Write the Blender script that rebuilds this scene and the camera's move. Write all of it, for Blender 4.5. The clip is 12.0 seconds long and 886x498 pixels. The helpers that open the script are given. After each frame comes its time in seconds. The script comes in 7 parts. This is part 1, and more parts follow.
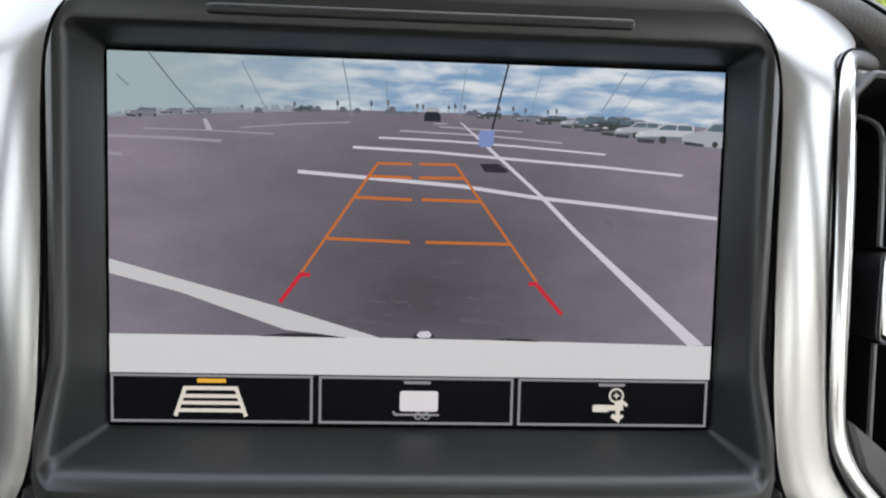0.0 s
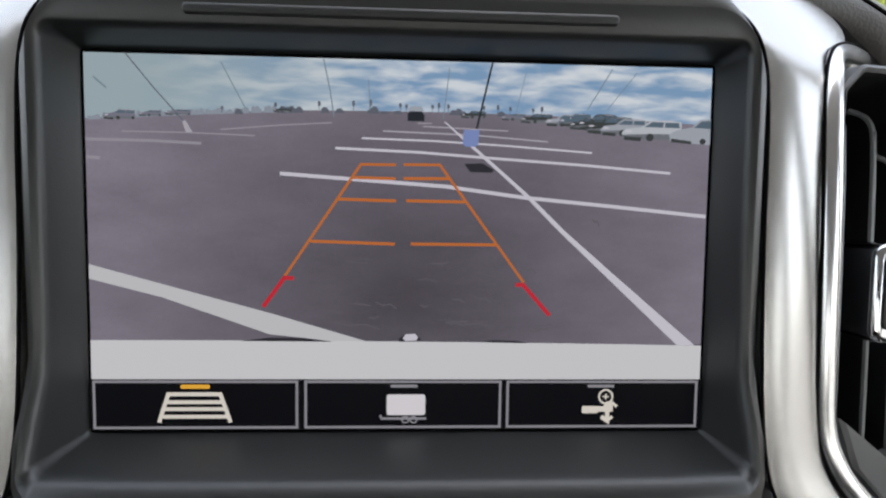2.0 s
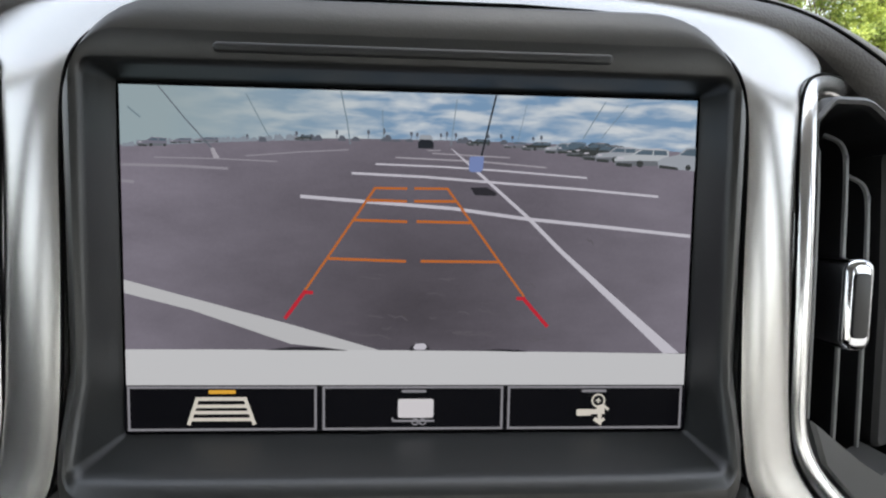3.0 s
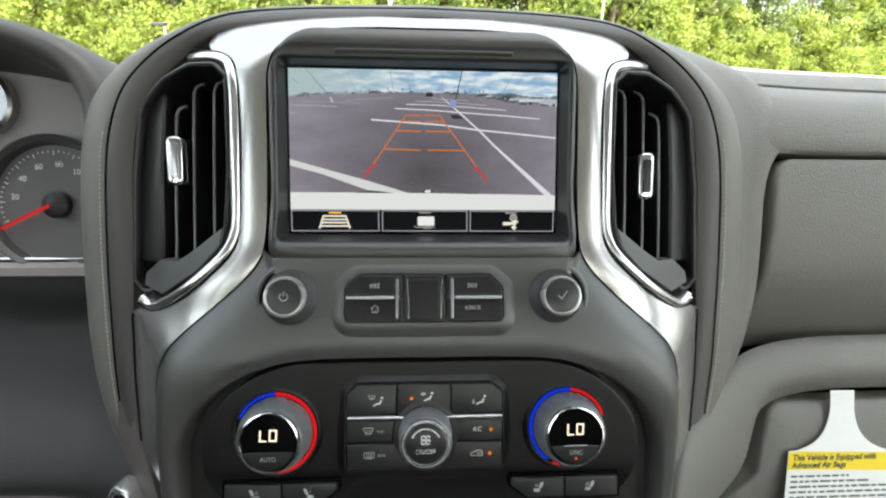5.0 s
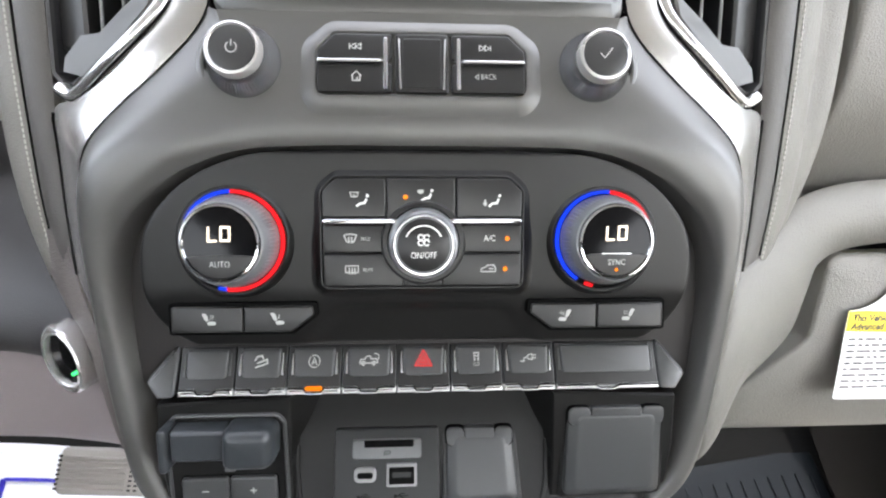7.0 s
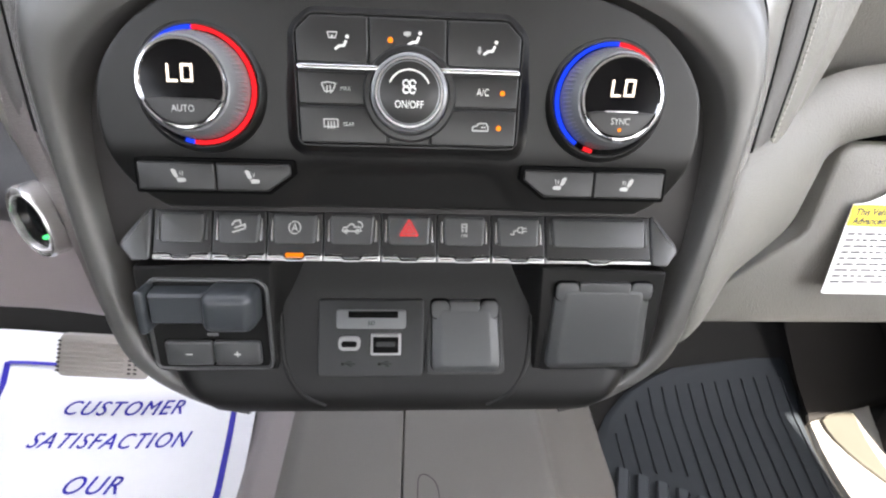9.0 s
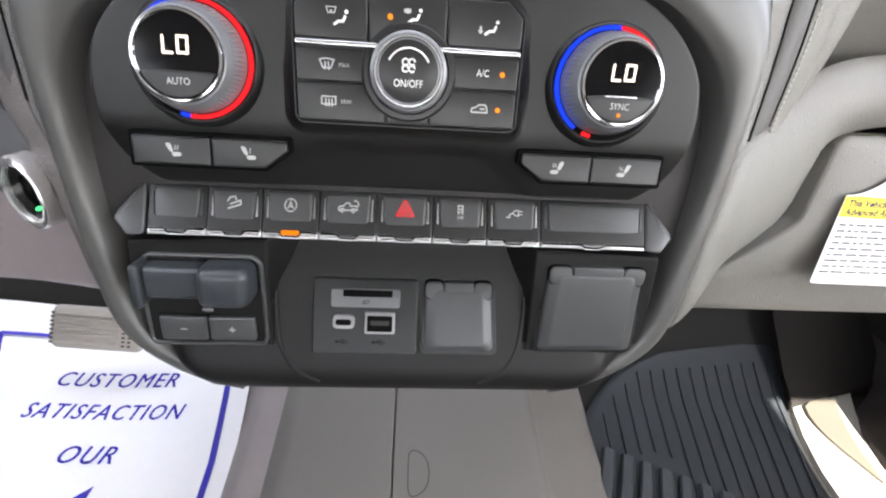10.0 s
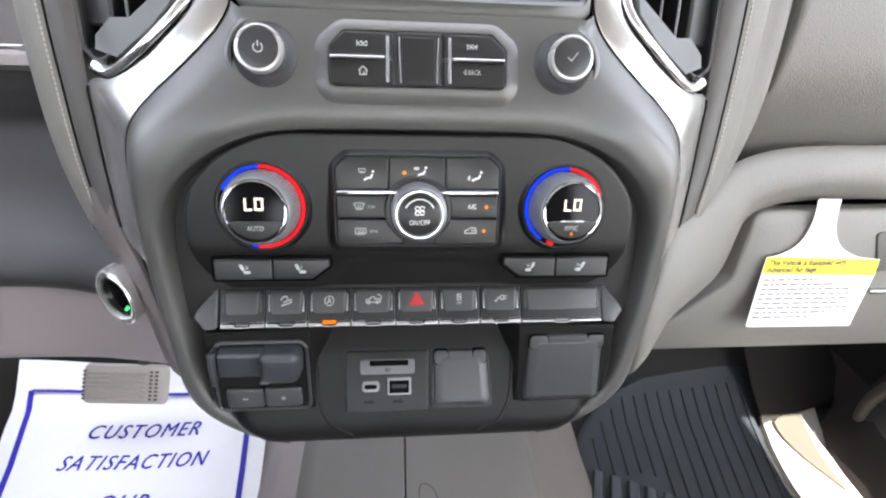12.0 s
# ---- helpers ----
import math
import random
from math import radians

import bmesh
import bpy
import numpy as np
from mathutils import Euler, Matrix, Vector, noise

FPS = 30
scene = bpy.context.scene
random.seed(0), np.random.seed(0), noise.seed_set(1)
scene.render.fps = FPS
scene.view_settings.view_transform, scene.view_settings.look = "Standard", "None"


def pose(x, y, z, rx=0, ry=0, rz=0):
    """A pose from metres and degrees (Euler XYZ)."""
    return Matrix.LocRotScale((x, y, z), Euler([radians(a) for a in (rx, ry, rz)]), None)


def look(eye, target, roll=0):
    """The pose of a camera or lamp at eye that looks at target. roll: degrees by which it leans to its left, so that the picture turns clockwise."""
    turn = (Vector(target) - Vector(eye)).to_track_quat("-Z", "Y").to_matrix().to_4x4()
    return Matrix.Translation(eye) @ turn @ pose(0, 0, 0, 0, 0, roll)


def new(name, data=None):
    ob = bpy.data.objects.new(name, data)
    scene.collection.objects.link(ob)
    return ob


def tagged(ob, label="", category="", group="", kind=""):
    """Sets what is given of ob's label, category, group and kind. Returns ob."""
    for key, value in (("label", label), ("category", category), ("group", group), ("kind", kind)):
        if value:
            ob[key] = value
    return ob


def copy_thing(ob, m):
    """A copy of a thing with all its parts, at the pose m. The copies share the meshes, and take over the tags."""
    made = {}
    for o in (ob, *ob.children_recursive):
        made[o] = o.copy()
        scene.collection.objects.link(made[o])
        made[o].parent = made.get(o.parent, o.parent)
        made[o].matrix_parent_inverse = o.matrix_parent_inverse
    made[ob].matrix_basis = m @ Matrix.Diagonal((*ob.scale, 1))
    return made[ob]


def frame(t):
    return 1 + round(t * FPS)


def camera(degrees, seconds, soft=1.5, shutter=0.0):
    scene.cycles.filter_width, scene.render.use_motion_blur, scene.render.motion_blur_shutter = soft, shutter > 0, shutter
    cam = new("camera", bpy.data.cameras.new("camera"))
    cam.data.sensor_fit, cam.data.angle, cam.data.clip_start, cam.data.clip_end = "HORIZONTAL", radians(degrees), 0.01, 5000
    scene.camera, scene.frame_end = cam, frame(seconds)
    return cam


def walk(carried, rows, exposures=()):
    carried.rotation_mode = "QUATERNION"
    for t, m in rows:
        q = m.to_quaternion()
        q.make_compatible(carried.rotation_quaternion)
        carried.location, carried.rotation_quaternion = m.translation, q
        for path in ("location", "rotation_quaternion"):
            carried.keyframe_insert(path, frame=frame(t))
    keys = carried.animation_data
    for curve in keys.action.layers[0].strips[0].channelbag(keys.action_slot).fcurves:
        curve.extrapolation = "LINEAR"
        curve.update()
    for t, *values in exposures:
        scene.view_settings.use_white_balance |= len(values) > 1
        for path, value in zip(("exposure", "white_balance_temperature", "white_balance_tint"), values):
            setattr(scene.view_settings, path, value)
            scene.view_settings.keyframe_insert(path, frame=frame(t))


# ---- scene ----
cam = camera(86.8, 12.0, soft=2.2)
PATH = [
    (0, (0.00207, -0.11549, 1.54159), (0.07288, 1.78767, 0.93086), 1.958),
    (0.5, (0.00290, -0.11391, 1.53933), (0.07077, 1.78898, 0.92745), 1.735),
    (1, (0.00453, -0.11374, 1.54021), (0.07308, 1.78742, 0.92304), 1.437),
    (1.5, (0.00444, -0.11325, 1.53986), (0.07747, 1.78795, 0.92335), 1.396),
    (2, (0.00582, -0.11355, 1.54214), (0.08361, 1.78637, 0.92226), 1.364),
    (2.5, (0.00043, -0.11318, 1.53741), (0.08546, 1.78879, 0.92482), 1.553),
    (2.7, (0.00214, -0.11471, 1.54222), (0.09664, 1.78285, 0.91744), 1.739),
    (4.3, (-0.00429, -0.24861, 1.57273), (0.10621, 1.63856, 0.91976), 1.437),
    (4.5, (-0.00335, -0.27896, 1.56194), (0.10235, 1.61162, 0.91810), 1.118),
    (5, (-0.00481, -0.29866, 1.54211), (0.10427, 1.58706, 0.88470), 1.071),
    (5.5, (-0.00622, -0.29781, 1.50958), (0.10772, 1.58419, 0.84243), 0.981),
    (6, (-0.00520, -0.28306, 1.47729), (0.10927, 1.59263, 0.79269), 1.111),
    (6.5, (-0.00425, -0.27690, 1.45333), (0.11260, 1.57943, 0.71823), 1.238),
    (7, (-0.00268, -0.27000, 1.43272), (0.10447, 1.54109, 0.59100), 1.167),
    (7.5, (-0.00080, -0.26428, 1.41481), (0.10801, 1.52752, 0.53299), 1.279),
    (7.7, (0.00005, -0.26394, 1.40593), (0.10610, 1.52217, 0.51231), 1.358),
    (9.3, (0.00315, -0.27147, 1.40128), (0.13084, 1.34390, 0.22899), 3.894),
    (9.5, (0.00337, -0.27168, 1.40023), (0.13358, 1.33849, 0.22109), 4.342),
    (10, (0.00245, -0.27094, 1.40353), (0.14898, 1.31700, 0.19648), 5.170),
    (10.5, (-0.00396, -0.26684, 1.41151), (0.15150, 1.34700, 0.24047), 3.413),
    (11, (-0.00425, -0.26779, 1.41279), (0.16325, 1.37663, 0.28682), 3.164),
    (11.5, (-0.00384, -0.27107, 1.41797), (0.16492, 1.37511, 0.29474), 3.184),
    (12, (-0.01147, -0.30670, 1.47915), (0.17362, 1.33363, 0.34997), 3.300),
]
EXPOSURES = [(0.0, 2.2, 6450, 10), (1.5, 2.1, 6400, 10), (2.5, 1.97, 6350, 10), (4.3, 2.18, 6570, 3), (5.0, 2.54, 6570, 3), (5.5, 2.82, 6520, 5), (6.0, 3.18, 6520, 7), (6.5, 3.6, 6450, 9), (7.5, 3.75, 6650, 12), (9.5, 3.75, 6600, 13), (11.5, 3.73, 6500, 13), (12.0, 3.7, 6450, 13)]
walk(cam, [(t, look(eye, target, roll)) for t, eye, target, roll in PATH], EXPOSURES)

# ---- world and light ----
world = bpy.data.worlds.new("sky")
scene.world = world
world.use_nodes = True
wn = world.node_tree.nodes
sky = wn.new("ShaderNodeTexSky")
sky.sky_type = "NISHITA"
sky.sun_disc = False
sky.sun_elevation = radians(58)
sky.sun_rotation = radians(162)
sky.air_density = 1.2
sky.dust_density = 3.0
wn["Background"].inputs["Strength"].default_value = 0.15
haze = wn.new("ShaderNodeHueSaturation")
haze.inputs["Saturation"].default_value = 0.35
world.node_tree.links.new(sky.outputs["Color"], haze.inputs["Color"])
world.node_tree.links.new(haze.outputs["Color"], wn["Background"].inputs["Color"])

sun = new("sun", bpy.data.lights.new("sun", "SUN"))
sun.data.energy = 4.6
sun.data.angle = radians(0.6)
sun.data.color = (1.0, 0.95, 0.87)
sun.matrix_world = look((2.4, -7.4, 12.5), (0.0, 0.0, 0.0))
EXPOSURE = 2.25
LIT = 2 ** -EXPOSURE  # display and lamp brightness against that exposure

# ---- materials ----
def material(name, color, rough=0.5, metal=0.0, grain=0.0, scale=400.0, bump=0.0, vary=0.12, stain=9.0, spec=0.5, voronoi=False, coat=0.0, stretch=None):
    """Principled paint, plastic, leather or metal, with mottling at two sizes and a fine relief."""
    m = bpy.data.materials.new(name)
    m.use_nodes = True
    n, link = m.node_tree.nodes, m.node_tree.links.new
    p = n["Principled BSDF"]
    p.inputs["Roughness"].default_value = rough
    p.inputs["Metallic"].default_value = metal
    p.inputs["Specular IOR Level"].default_value = spec
    p.inputs["Coat Weight"].default_value = coat
    p.inputs["Coat Roughness"].default_value = 0.12
    co = n.new("ShaderNodeTexCoord")
    mapping = n.new("ShaderNodeMapping")
    if stretch:
        mapping.inputs["Scale"].default_value = stretch
    link(co.outputs["Object"], mapping.inputs["Vector"])
    big = n.new("ShaderNodeTexNoise")
    big.inputs["Scale"].default_value = stain
    big.inputs["Detail"].default_value = 4
    link(co.outputs["Object"], big.inputs["Vector"])
    small = n.new("ShaderNodeTexNoise")
    small.inputs["Scale"].default_value = scale
    small.inputs["Detail"].default_value = 3
    link(mapping.outputs["Vector"], small.inputs["Vector"])
    add = n.new("ShaderNodeMath")
    add.operation = "MULTIPLY_ADD"
    link(small.outputs["Fac"], add.inputs[0])
    add.inputs[1].default_value = 0.5
    link(big.outputs["Fac"], add.inputs[2])
    ramp = n.new("ShaderNodeMapRange")
    ramp.inputs["From Min"].default_value, ramp.inputs["From Max"].default_value = 0.35, 1.15
    ramp.inputs["To Min"].default_value, ramp.inputs["To Max"].default_value = 1 - vary, 1 + vary
    link(add.outputs[0], ramp.inputs["Value"])
    mix = n.new("ShaderNodeVectorMath")
    mix.operation = "SCALE"
    mix.inputs[0].default_value = color
    link(ramp.outputs[0], mix.inputs["Scale"])
    link(mix.outputs[0], p.inputs["Base Color"])
    rr = n.new("ShaderNodeMapRange")
    rr.inputs["To Min"].default_value, rr.inputs["To Max"].default_value = rough * 0.85, min(1, rough * 1.15)
    link(big.outputs["Fac"], rr.inputs["Value"])
    link(rr.outputs[0], p.inputs["Roughness"])
    if bump:
        b = n.new("ShaderNodeBump")
        b.inputs["Strength"].default_value = bump
        b.inputs["Distance"].default_value = 0.0004
        if voronoi:
            vor = n.new("ShaderNodeTexVoronoi")
            vor.inputs["Scale"].default_value = scale
            link(mapping.outputs["Vector"], vor.inputs["Vector"])
            link(vor.outputs["Distance"], b.inputs["Height"])
        else:
            link(small.outputs["Fac"], b.inputs["Height"])
        link(b.outputs[0], p.inputs["Normal"])
    return m


def glow(name, color, strength=1.0, gloss=0.0):
    m = bpy.data.materials.new(name)
    m.use_nodes = True
    p = m.node_tree.nodes["Principled BSDF"]
    p.inputs["Base Color"].default_value = (*[0.004 for c in color], 1)
    p.inputs["Roughness"].default_value = 0.25
    p.inputs["Specular IOR Level"].default_value = gloss
    p.inputs["Emission Color"].default_value = (*color, 1)
    p.inputs["Emission Strength"].default_value = strength * LIT
    return m


pad_grey = material("pad_grey", (0.152, 0.146, 0.131), 0.5, scale=820, bump=0.75, voronoi=True, vary=0.06)
pad_dark = material("pad_dark", (0.062, 0.058, 0.054), 0.5, scale=900, bump=0.3, voronoi=True, vary=0.06)
tail_grey = material("tail_grey", (0.118, 0.104, 0.098), 0.5, scale=820, bump=0.75, voronoi=True, vary=0.06)
column_grey = material("column_grey", (0.0255, 0.0248, 0.0252), 0.5, scale=1150, bump=0.3, voronoi=True, vary=0.06)
knee_grey = material("knee_grey", (0.23, 0.198, 0.200), 0.5, scale=1150, bump=0.4, voronoi=True, vary=0.06)
# Fascia plastic darkened for the shade low on the stack.
tray_shaded_grey = material("tray_shaded_grey", (0.0065, 0.0064, 0.0062), 0.43, scale=1500, bump=0.12, vary=0.05, spec=0.22)
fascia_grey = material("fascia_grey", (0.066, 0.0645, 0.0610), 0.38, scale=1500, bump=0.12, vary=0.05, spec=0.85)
bed_grey = material("bed_grey", (0.018, 0.016, 0.0155), 0.5, scale=1500, bump=0.12, vary=0.05, spec=0.4)
bezel_grey = material("bezel_grey", (0.0140, 0.0152, 0.0152), 0.36, scale=1500, bump=0.1, vary=0.06, spec=0.8)
# Bezel plastic lightened, in place of the reflection on its outer flange.
flange_sheen_grey = material("flange_sheen_grey", (0.038, 0.0372, 0.0345), 0.36, scale=1500, bump=0.12, vary=0.06, spec=0.8)
panel_black = material("panel_black", (0.0050, 0.0050, 0.0049), 0.40, scale=1500, bump=0.1, vary=0.06, spec=0.4)
button_grey = material("button_grey", (0.0155, 0.0155, 0.0155), 0.34, scale=1800, bump=0.06, vary=0.08, spec=0.42)
switch_grey = material("switch_grey", (0.048, 0.0496, 0.0504), 0.32, scale=1500, bump=0.08, vary=0.08, spec=0.6)
lid_grey = material("lid_grey", (0.040, 0.0418, 0.0424), 0.42, scale=1500, bump=0.1, vary=0.06)
vent_black = material("vent_black", (0.019, 0.0195, 0.021), 0.4, scale=800, vary=0.1, spec=0.3)
vent_grey = material("vent_grey", (0.075, 0.077, 0.077), 0.4, scale=300, bump=0.0, vary=0.06)
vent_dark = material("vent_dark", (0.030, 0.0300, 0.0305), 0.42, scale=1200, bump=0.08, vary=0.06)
recess_black = material("recess_black", (0.003, 0.003, 0.0035), 0.85, scale=800, vary=0.1, spec=0.03)
lip_grey = material("lip_grey", (0.50, 0.50, 0.49), 0.34, 0.25, scale=600, vary=0.05)
hole_black = material("hole_black", (0.003, 0.003, 0.003), 0.8, spec=0.05)
silver = material("silver", (0.475, 0.467, 0.452), 0.26, 0.85, scale=700, bump=0.02, vary=0.03, stretch=(1, 6, 1))
chrome = material("chrome", (0.64, 0.65, 0.67), 0.10, 1.0, scale=200, vary=0.03)
satin_chrome = material("satin_chrome", (0.46, 0.47, 0.48), 0.26, 1.0, scale=300, vary=0.05)
knob_skirt = material("knob_skirt", (0.26, 0.262, 0.27), 0.24, 0.9, scale=900)
knob_ring = material("knob_ring", (0.21, 0.215, 0.225), 0.30, 0.3, scale=500)
glass_black = material("glass_black", (0.004, 0.004, 0.0045), 0.10, scale=200, vary=0.2, spec=0.12)
thread = material("thread", (0.34, 0.33, 0.30), 0.7, scale=1500, bump=0.3)
ring_silver = material("ring_silver", (0.52, 0.515, 0.505), 0.28, 0.6, scale=300, vary=0.04)
print_white = material("print_white", (0.74, 0.74, 0.72), 0.5)
print_grey = material("print_grey", (0.42, 0.42, 0.41), 0.5)
# Red hazard print is brightened by emission, with no lamp behind it.
hazard_glow_red = glow("hazard_glow_red", (0.80, 0.03, 0.035), 0.8)
led_amber = glow("led_amber", (1.0, 0.24, 0.012), 0.7)
led_orange = glow("led_orange", (1.0, 0.24, 0.005), 0.45)
led_green = glow("led_green", (0.05, 0.9, 0.2), 1.0)
led_red = glow("led_red", (0.85, 0.014, 0.02), 0.62)
led_blue = glow("led_blue", (0.006, 0.035, 0.62), 0.75)
led_white = glow("led_white", (1.0, 0.86, 0.68), 1.2)

# ---- building helpers: millimetres in the frame of the sloping centre stack ----
LEAN_BACK = radians(15)
SCREEN_FOOT = (0.0, 0.0, 1.45)
STACK = Matrix.Translation(SCREEN_FOOT) @ Matrix((
    (1, 0, 0, 0),
    (0, math.sin(LEAN_BACK), -math.cos(LEAN_BACK), 0),
    (0, math.cos(LEAN_BACK), math.sin(LEAN_BACK), 0),
    (0, 0, 0, 1)))
ORIGIN = {}


def thing(name, at, label, category, group="", kind=""):
    """An empty that carries the parts of one thing on the dash; at: u, v, w in mm."""
    ob = new(name)
    ob.empty_display_size = 0.01
    ob.matrix_world = STACK @ Matrix.Translation([c * 0.001 for c in at])
    ORIGIN[ob] = (Vector(at), 0.001)
    return tagged(ob, label, category, group, kind)


def nudge(ob, du, dv, dw):
    ob.matrix_world = ob.matrix_world @ Matrix.Translation((du * 0.001, dv * 0.001, dw * 0.001))


def place(name, at, label, category, group="", kind=""):
    """The same for a thing in the cabin or outdoors; at: metres."""
    ob = new(name)
    ob.empty_display_size = 0.05
    ob.matrix_world = Matrix.Translation(at)
    ORIGIN[ob] = (Vector(at), 1.0)
    return tagged(ob, label, category, group, kind)


def part(name, bm, mat, parent, label="", flat=False, angle=38):
    at, size = ORIGIN[parent]
    me = bpy.data.meshes.new(name)
    bmesh.ops.recalc_face_normals(bm, faces=bm.faces[:])
    bm.to_mesh(me)
    bm.free()
    me.transform(Matrix.Scale(size, 4) @ Matrix.Translation(-at))
    if not flat:
        me.polygons.foreach_set("use_smooth", [True] * len(me.polygons))
        for face in me.polygons:
            if len(face.vertices) > 6:
                face.use_smooth = False
        me.set_sharp_from_angle(angle=radians(angle))
    me.materials.append(mat)
    ob = new(name, me)
    ob.parent = parent
    ORIGIN[ob] = ORIGIN[parent]
    return tagged(ob, label) if label else ob


def single(name, bm, mat, at, label, category, group="", kind="", flat=False, angle=38):
    """A thing of one mesh, in metres."""
    me = bpy.data.meshes.new(name)
    bmesh.ops.recalc_face_normals(bm, faces=bm.faces[:])
    bm.to_mesh(me)
    bm.free()
    me.transform(Matrix.Translation(-Vector(at)))
    if not flat:
        me.polygons.foreach_set("use_smooth", [True] * len(me.polygons))
        me.set_sharp_from_angle(angle=radians(angle))
    me.materials.append(mat)
    ob = new(name, me)
    ob.matrix_world = Matrix.Translation(at)
    ORIGIN[ob] = (Vector(at), 1.0)
    return tagged(ob, label, category, group, kind)


def chaikin(pts, times=2, closed=False):
    for _ in range(times):
        out = [] if closed else [pts[0]]
        for a, b in zip(pts, pts[1:] + ([pts[0]] if closed else [])):
            out.append(tuple(0.75 * p + 0.25 * q for p, q in zip(a, b)))
            out.append(tuple(0.25 * p + 0.75 * q for p, q in zip(a, b)))
        if not closed:
            out.append(pts[-1])
        pts = out
    return pts


def rounded(pts, r, n=5):
    """A polygon with its corners rounded; r: one radius or one a corner."""
    rs = r if isinstance(r, (list, tuple)) else [r] * len(pts)
    out = []
    for i, p in enumerate(pts):
        p, a, b = Vector(p), Vector(pts[i - 1]), Vector(pts[(i + 1) % len(pts)])
        da, db = (a - p), (b - p)
        half = da.angle(db) / 2
        cut = min(rs[i] / max(math.tan(half), 1e-3), da.length * 0.49, db.length * 0.49)
        if cut < 1e-4:
            out.append(tuple(p))
            continue
        p0, p1 = p + da.normalized() * cut, p + db.normalized() * cut
        mid = p + (da.normalized() + db.normalized()).normalized() * (cut / math.cos(half)) if half < 1.55 else (p0 + p1) / 2
        a0, a1 = p0 - mid, p1 - mid
        open_angle = math.pi - 2 * half
        for k in range(n + 1):
            s = k / n
            if open_angle < 0.06:
                out.append(tuple(p0.lerp(p1, s)))
            else:
                out.append(tuple(mid + (a0 * math.sin((1 - s) * open_angle) + a1 * math.sin(s * open_angle)) / math.sin(open_angle)))
    return out


def box2(u0, v0, u1, v1, r=0.0, n=5):
    return rounded([(u0, v0), (u1, v0), (u1, v1), (u0, v1)], r, n) if r else [(u0, v0), (u1, v0), (u1, v1), (u0, v1)]


def inset(pts, d):
    area = sum(a[0] * b[1] - b[0] * a[1] for a, b in zip(pts, pts[1:] + pts[:1]))
    sign = 1 if area > 0 else -1
    out = []
    for i in range(len(pts)):
        a, p, b = Vector(pts[i - 1]), Vector(pts[i]), Vector(pts[(i + 1) % len(pts)])
        e, g = (p - a), (b - p)
        e = e.normalized() if e.length > 1e-6 else g.normalized()
        g = g.normalized() if g.length > 1e-6 else e
        ne, ng = Vector((-e.y, e.x)) * sign, Vector((-g.y, g.x)) * sign
        m = ne + ng
        m = m.normalized() if m.length > 1e-6 else ne
        out.append(tuple(p + m * d / max(0.4, m.dot(ne))))
    return out


def rings(rows, closed=True, cap_first=False, cap_last=False, bm=None):
    """A skin through rows of equally many points."""
    bm = bm or bmesh.new()
    made = [[bm.verts.new(p) for p in row] for row in rows]
    for a, b in zip(made, made[1:]):
        k = len(a)
        for i in range(k if closed else k - 1):
            j = (i + 1) % k
            bm.faces.new((a[i], a[j], b[j], b[i]))
    if cap_first:
        bm.faces.new(made[0])
    if cap_last:
        bm.faces.new(made[-1])
    return bm


def prism(pts, w0, w1, bev=0.6, tilt=None, bm=None, top=None):
    """A plate from w0 up to w1 with a rounded upper edge. tilt: (v0, k): w rises by k for each mm of v above v0."""
    steps = [(0, w0), (0, w1 - bev), (bev * 0.12, w1 - bev * 0.45), (bev * 0.45, w1 - bev * 0.12), (bev, w1)] if bev else [(0, w0), (0, w1)]
    rows = []
    for d, w in steps:
        ring = inset(pts, d) if d else pts
        rows.append([(u, v, w + (tilt[1] * (v - tilt[0]) if tilt else 0)) for u, v in ring])
    return rings(rows, cap_first=True, cap_last=True, bm=bm)


def lathe(u, v, profile, n=40, lean=0.0, w_ref=0.0, bm=None, scale_v=1.0):
    """A turned body about the stack's normal; profile: (radius, w) from the foot to the middle of the face. lean: degrees that its face looks up."""
    rows = []
    turn = Matrix.Rotation(radians(-lean), 4, "X")
    for r, w in profile:
        row = []
        for k in range(n):
            a = 2 * math.pi * k / n
            p = turn @ Vector((r * math.cos(a), r * math.sin(a) * scale_v, w - w_ref))
            row.append((u + p.x, v + p.y, w_ref + p.z))
        rows.append(row)
    return rings(rows, cap_first=True, cap_last=True, bm=bm)


def arc_band(u, v, r0, r1, a0, a1, w0, w1, n=30, lean=0.0, w_ref=0.0):
    """A curved bar between two radii and two angles, in degrees."""
    rows = []
    turn = Matrix.Rotation(radians(-lean), 4, "X")
    for k in range(n + 1):
        a = radians(a0 + (a1 - a0) * k / n)
        row = []
        for r, w in ((r0, w0), (r1, w0), (r1, w1), (r0, w1)):
            p = turn @ Vector((r * math.cos(a), r * math.sin(a), w - w_ref))
            row.append((u + p.x, v + p.y, w_ref + p.z))
        rows.append(row)
    return rings(rows, closed=True, cap_first=True, cap_last=True)


def tube(path, a, b=None, n=10, up=(0, 0, 1), bm=None):
    """A rod along a path of 3D points; a: half width across, b: half height along up."""
    b = b or a
    up = Vector(up)
    rows = []
    for i, p in enumerate(path):
        t = (Vector(path[min(i + 1, len(path) - 1)]) - Vector(path[max(i - 1, 0)])).normalized()
        side = t.cross(up).normalized()
        top = side.cross(t).normalized()
        rows.append([tuple(Vector(p) + side * a * math.cos(2 * math.pi * k / n) + top * b * math.sin(2 * math.pi * k / n)) for k in range(n)])
    return rings(rows, cap_first=True, cap_last=True, bm=bm)


